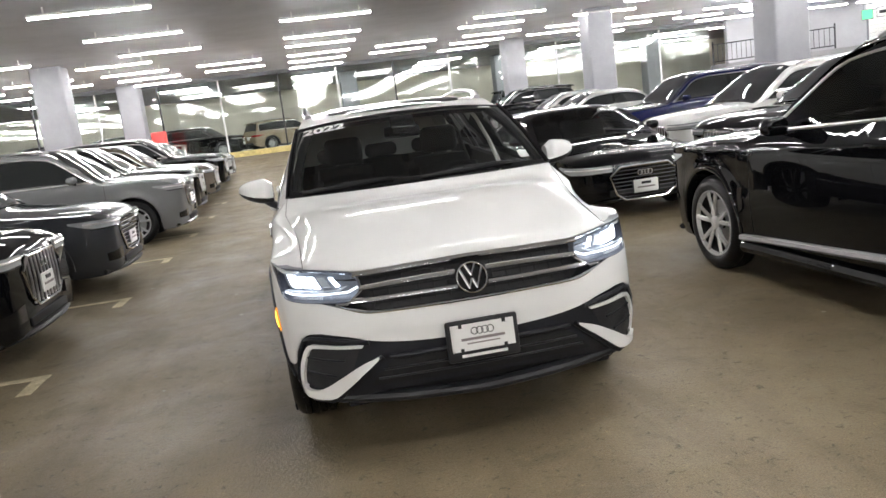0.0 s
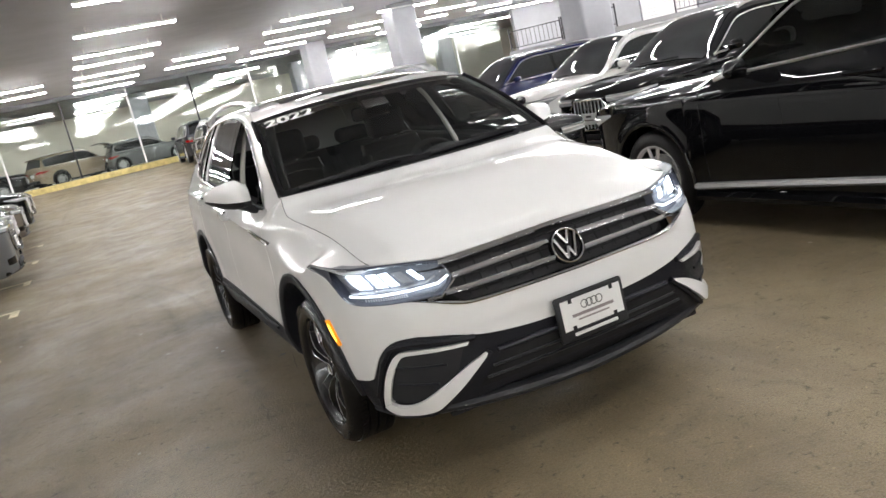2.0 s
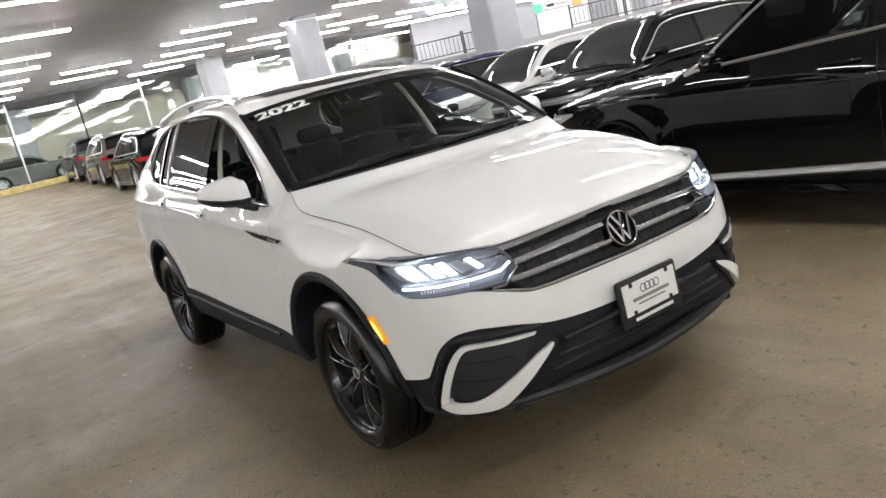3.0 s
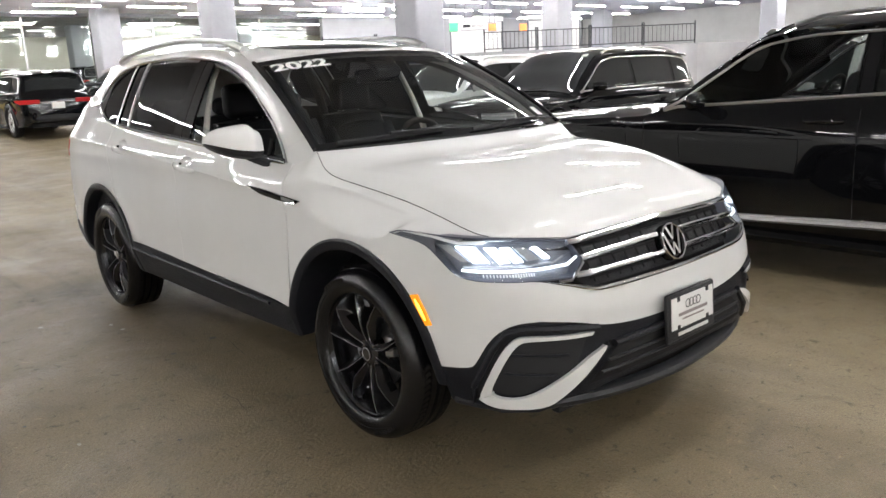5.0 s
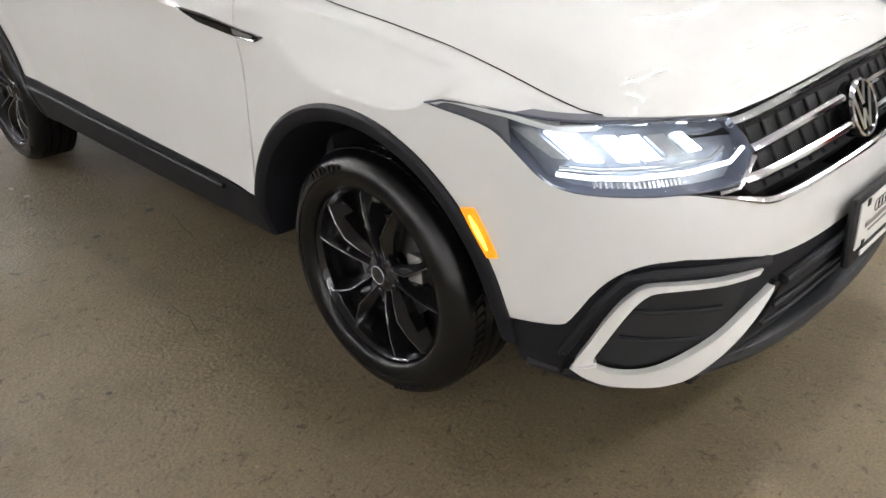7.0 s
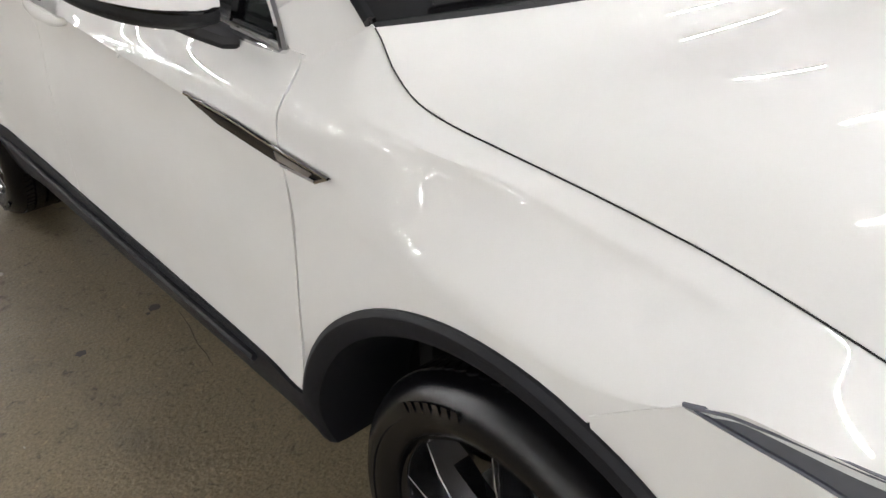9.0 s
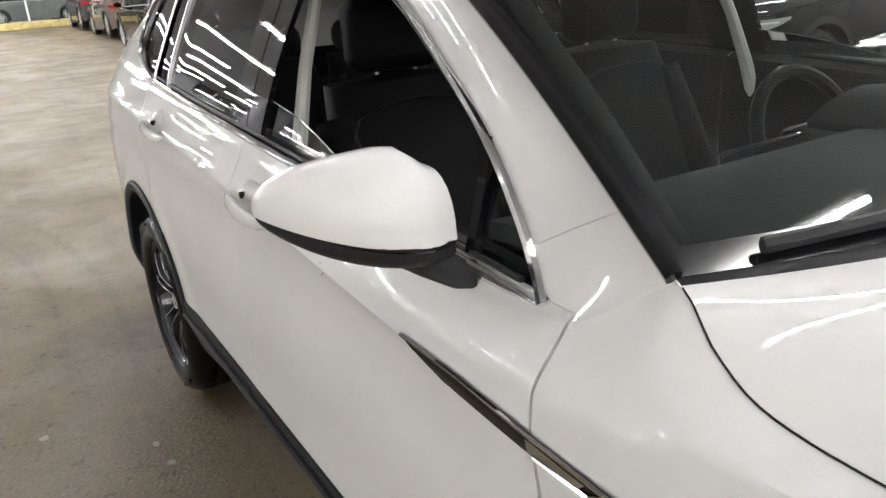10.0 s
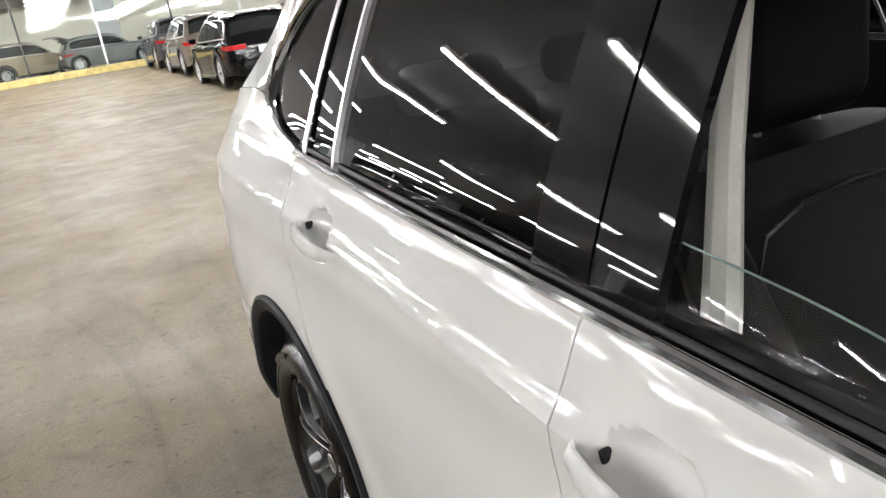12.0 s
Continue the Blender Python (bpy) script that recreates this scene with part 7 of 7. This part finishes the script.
    for dx in (-0.12, 0.12):
        part("steering_spoke", box((0.37 + dx, 0.995, 1.02), (0.12, 0.03, 0.035), 0.008), M_DASH, sw)
    part("mirror_inside", box((0, 0.98, 1.45), (0.24, 0.05, 0.08), 0.02), M_GLOSSBLACK, car, "black inside mirror")
    part("sensor_housing", box((0, 0.90, 1.50), (0.16, 0.14, 0.06), 0.02, m=Matrix.Rotation(radians(38), 4, "X")), M_GLOSSBLACK, car)
    for x in (-0.37, 0.37):
        hero_seat(car, x, 1.50)
    for x in (-0.42, 0.0, 0.42):
        hero_seat(car, x, 2.42, rear=True)
    part("console", box((0, 1.35, 0.66), (0.20, 0.9, 0.30), 0.04), M_DASH, car)
    return car


def hero_seat(car, x, y, rear=False):
    """A seat with cushion, back and headrest, rounded, with piping."""
    w = 0.245 if not rear else 0.20

    def shell(u, v, d, z0, z1, lean, depth):
        a = 2 * math.pi * u
        f = lerp(0.75, 1.0, math.sin(math.pi * min(1, 0.25 + v * 0.6)))
        px = math.copysign(abs(math.cos(a)) ** 0.55, math.cos(a)) * w * f
        py = math.copysign(abs(math.sin(a)) ** 0.55, math.sin(a)) * depth
        return Vector((x + px, y + py + lean * v, lerp(z0, z1, v)))
    back = bmesh.new()
    rows = [[shell(k / 32, j / 14, 0, 0.58, 1.225, 0.25, 0.085 - 0.030 * (j / 14) ** 2) for k in range(32)] for j in range(15)]
    rows.append([Vector((x, y + 0.26, 1.245))] * 32)
    add_grid(back, rows, closed_v=True)
    bmesh.ops.remove_doubles(back, verts=back.verts, dist=1e-4)
    seat = part("seat", back, M_CLOTH, car, "black seat with pale piping")
    part("seat_cushion", box((x, y - 0.20, 0.60), (2 * w, 0.52, 0.20), 0.06, m=Matrix.Rotation(radians(8), 4, "X"), seg=3), M_CLOTH, seat)
    for sx in (-1, 1):
        part("side_bolster", tube([(x + sx * (w - 0.02), y - 0.05 + 0.24 * t, lerp(0.66, 1.14, t) ) for t in [k / 12 for k in range(13)]], [0.045 + 0.016 * math.sin(math.pi * min(1.0, 0.15 + 0.8 * k / 12)) for k in range(13)], 12, 0.8, up=Vector((0, 1, 0))), M_CLOTH, seat)
    if not rear:
        part("piping", tube([(x + s * w * 0.86, y - 0.084 + 0.235 * t + 0.03 * max(0, abs(s) - 0.8) * 5, lerp(0.62, 1.205, t)) for s, t in ((-1, 0.1), (-1, 0.5), (-0.97, 0.80), (-0.85, 0.90), (-0.5, 0.945), (0, 0.955), (0.5, 0.945), (0.85, 0.90), (0.97, 0.80), (1, 0.5), (1, 0.1))], 0.0035, 5), M_LIPGREY, seat, "grey seam piping")
    hr = part("headrest", box((x, y + 0.255, 1.345 if not rear else 1.29), (0.285, 0.105, 0.20 if not rear else 0.12), 0.050, seg=6), M_CLOTH, seat, "black headrest")
    for dx in (-0.06, 0.06):
        part("headrest_post", tube([(x + dx, y + 0.25, 1.19), (x + dx, y + 0.25, 1.28)], 0.006, 6), M_SATIN, hr)


M_TYRE = material("dressed_tyre_rubber", (0.0045, 0.0045, 0.0055), 0.24, spec=0.5, grain=0.2, grain_scale=120, stain=0.25, stain_scale=8, bump=0.12, bump_scale=220, rough_var=0.02)


def hero_wheel(car, sx, yc):
    """Dark five-spoke wheel with machined edges on a road tyre."""
    R, rr, wd = 0.358, 0.252, 0.22
    xo = 0.888 if yc < 1 else 0.902
    wheel = part("wheel", lathe([(-wd, 0.10), (-wd, rr), (-0.04, rr), (-0.028, rr * 0.985), (-0.10, rr * 0.93), (-0.12, 0.10)], 48, sign=sx), M_DARKALLOY, car, "dark wheel barrel")
    wheel.location = (sx * xo, yc, R - 0.003)
    prof = [(-wd, rr * 0.97), (-wd - 0.004, rr + 0.02), (-wd + 0.01, R - 0.035), (-wd + 0.03, R - 0.006), (-0.16, R), (-0.155, R - 0.009), (-0.145, R - 0.009), (-0.14, R), (-0.115, R + 0.001), (-0.11, R - 0.009), (-0.10, R - 0.009), (-0.095, R + 0.001),
            (-0.07, R), (-0.065, R - 0.009), (-0.055, R - 0.009), (-0.05, R - 0.001), (-0.022, R - 0.004), (-0.004, R - 0.014), (0.010, R - 0.030), (0.018, R - 0.045), (0.019, R - 0.058), (0.0165, R - 0.0585), (0.018, R - 0.066), (0.013, rr + 0.024), (0.006, rr + 0.012), (0.0, rr + 0.006), (-0.012, rr + 0.003), (-0.03, rr)]
    tyre = part("tyre", lathe(prof, 72, sign=sx), M_TYRE, wheel, "black road tyre")
    tb = bmesh.new()
    for k in range(84):
        a = 2 * math.pi * k / 84
        for ox, w_ in ((-0.050, 0.026), (-0.083, 0.022), (-0.127, 0.022), (-0.176, 0.026)):
            c = Vector((sx * ox, math.cos(a) * (R - 0.0045), math.sin(a) * (R - 0.0045)))
            add_box(tb, c, (w_, 0.019, 0.010), m=Matrix.Rotation(a - math.pi / 2, 4, "X") @ Matrix.Rotation(0.35 * (1 if ox > -0.1 else -1), 4, "Z"))
    tagged(part("tread_block", tb, M_TYRE, tyre), kind="stuff")
    letters = bmesh.new()
    for a0 in (0.9, 4.0):
        for k in range(7):
            a = a0 + 0.07 * k
            add_box(letters, (sx * 0.0175, math.cos(a) * (rr + 0.066), math.sin(a) * (rr + 0.066)), (0.004, 0.014, 0.018), m=Matrix.Rotation(a - math.pi / 2, 4, "X"))
    tagged(part("sidewall_mark", letters, M_TYRE, tyre), kind="stuff")
    part("rim_lip", lathe([(-0.030, rr * 0.955), (-0.012, rr * 0.97), (-0.008, rr * 0.985), (-0.009, rr * 1.002), (-0.03, rr * 1.0)], 64, sign=sx), M_DARKALLOY, wheel)
    part("machined_ring", lathe([(-0.0085, rr * 0.984), (-0.006, rr * 0.992), (-0.0085, rr * 1.0)], 64, sign=sx), M_DARKALLOY, wheel, "dark glossy rim edge")
    for k in range(5):
        a0 = 2 * math.pi * k / 5 + math.pi / 2 + 0.12
        bm = bmesh.new()
        hl = bmesh.new()
        for d in (-1, 1):
            a1, a2 = a0 + d * 0.215, a0 + d * 0.275
            pin = Vector((-0.042, math.cos(a0 + d * 0.35) * 0.052, math.sin(a0 + d * 0.35) * 0.052))
            mid = Vector((-0.026, math.cos(a1) * rr * 0.55, math.sin(a1) * rr * 0.55))
            out = Vector((-0.018, math.cos(a2) * rr * 0.965, math.sin(a2) * rr * 0.965))
            t = Vector((0, -math.sin(a2), math.cos(a2)))
            rows = []
            for p, wb, w_, dp, rg in ((pin, 0.013, 0.010, 0.034, 0.004), (pin.lerp(mid, 0.5), 0.017, 0.016, 0.038, 0.013), (mid, 0.021, 0.019, 0.042, 0.017), (mid.lerp(out, 0.5), 0.023, 0.014, 0.040, 0.013), (out, 0.025, 0.003, 0.032, 0.001)):
                rows.append([p - t * d * wb + Vector((-dp, 0, 0)), p - t * d * lerp(w_, wb, 0.3) + Vector((-0.020, 0, 0)), p - t * d * w_ * 0.25 + Vector((rg, 0, 0)), p + t * d * w_ + Vector((-0.010, 0, 0)), p + t * d * wb + Vector((-dp, 0, 0))])
            add_grid(bm, rows)
            add_tube(hl, [r[2] + Vector((0.0006, 0, 0)) for r in rows], [0.0006, 0.0011, 0.0013, 0.0011, 0.0006], 5)
        for b2 in (bm, hl):
            if sx < 0:
                bmesh.ops.scale(b2, vec=(-1, 1, 1), verts=b2.verts)
        part("spoke", bm, M_DARKALLOY, wheel, "dark twin spoke", smooth=18.0)
        part("spoke_edge", hl, M_SATIN, wheel, "bright machined spoke edge")
    cap = part("hub_cap", lathe([(-0.07, 0.062), (-0.042, 0.060), (-0.034, 0.045), (-0.030, 0.032), (-0.024, 0.030), (-0.0235, 0.0005)], 28, sign=sx), M_DARKALLOY, wheel)
    part("cap_ring", lathe([(-0.0245, 0.024), (-0.0225, 0.026), (-0.0245, 0.028)], 28, sign=sx), M_SATIN, cap)
    for k in range(5):
        a = 2 * math.pi * k / 5 + math.pi / 2 + 0.75
        part("wheel_nut", lathe([(-0.06, 0.009), (-0.035, 0.009), (-0.032, 0.005), (-0.032, 0.0003)], 8, sign=sx, centre=(0, math.cos(a) * 0.056, math.sin(a) * 0.056)), M_DARKALLOY, wheel)
    part("brake_disc", lathe([(-0.085, 0.07), (-0.085, 0.15), (-0.10, 0.15), (-0.10, 0.07)], 40, sign=sx), M_DISC, wheel, "steel brake disc")
    part("brake_caliper", box((-sx * 0.075, -0.12 if yc < 1 else 0.12, 0.03), (0.05, 0.06, 0.13), 0.012), M_SATIN, wheel)


build_white_car()
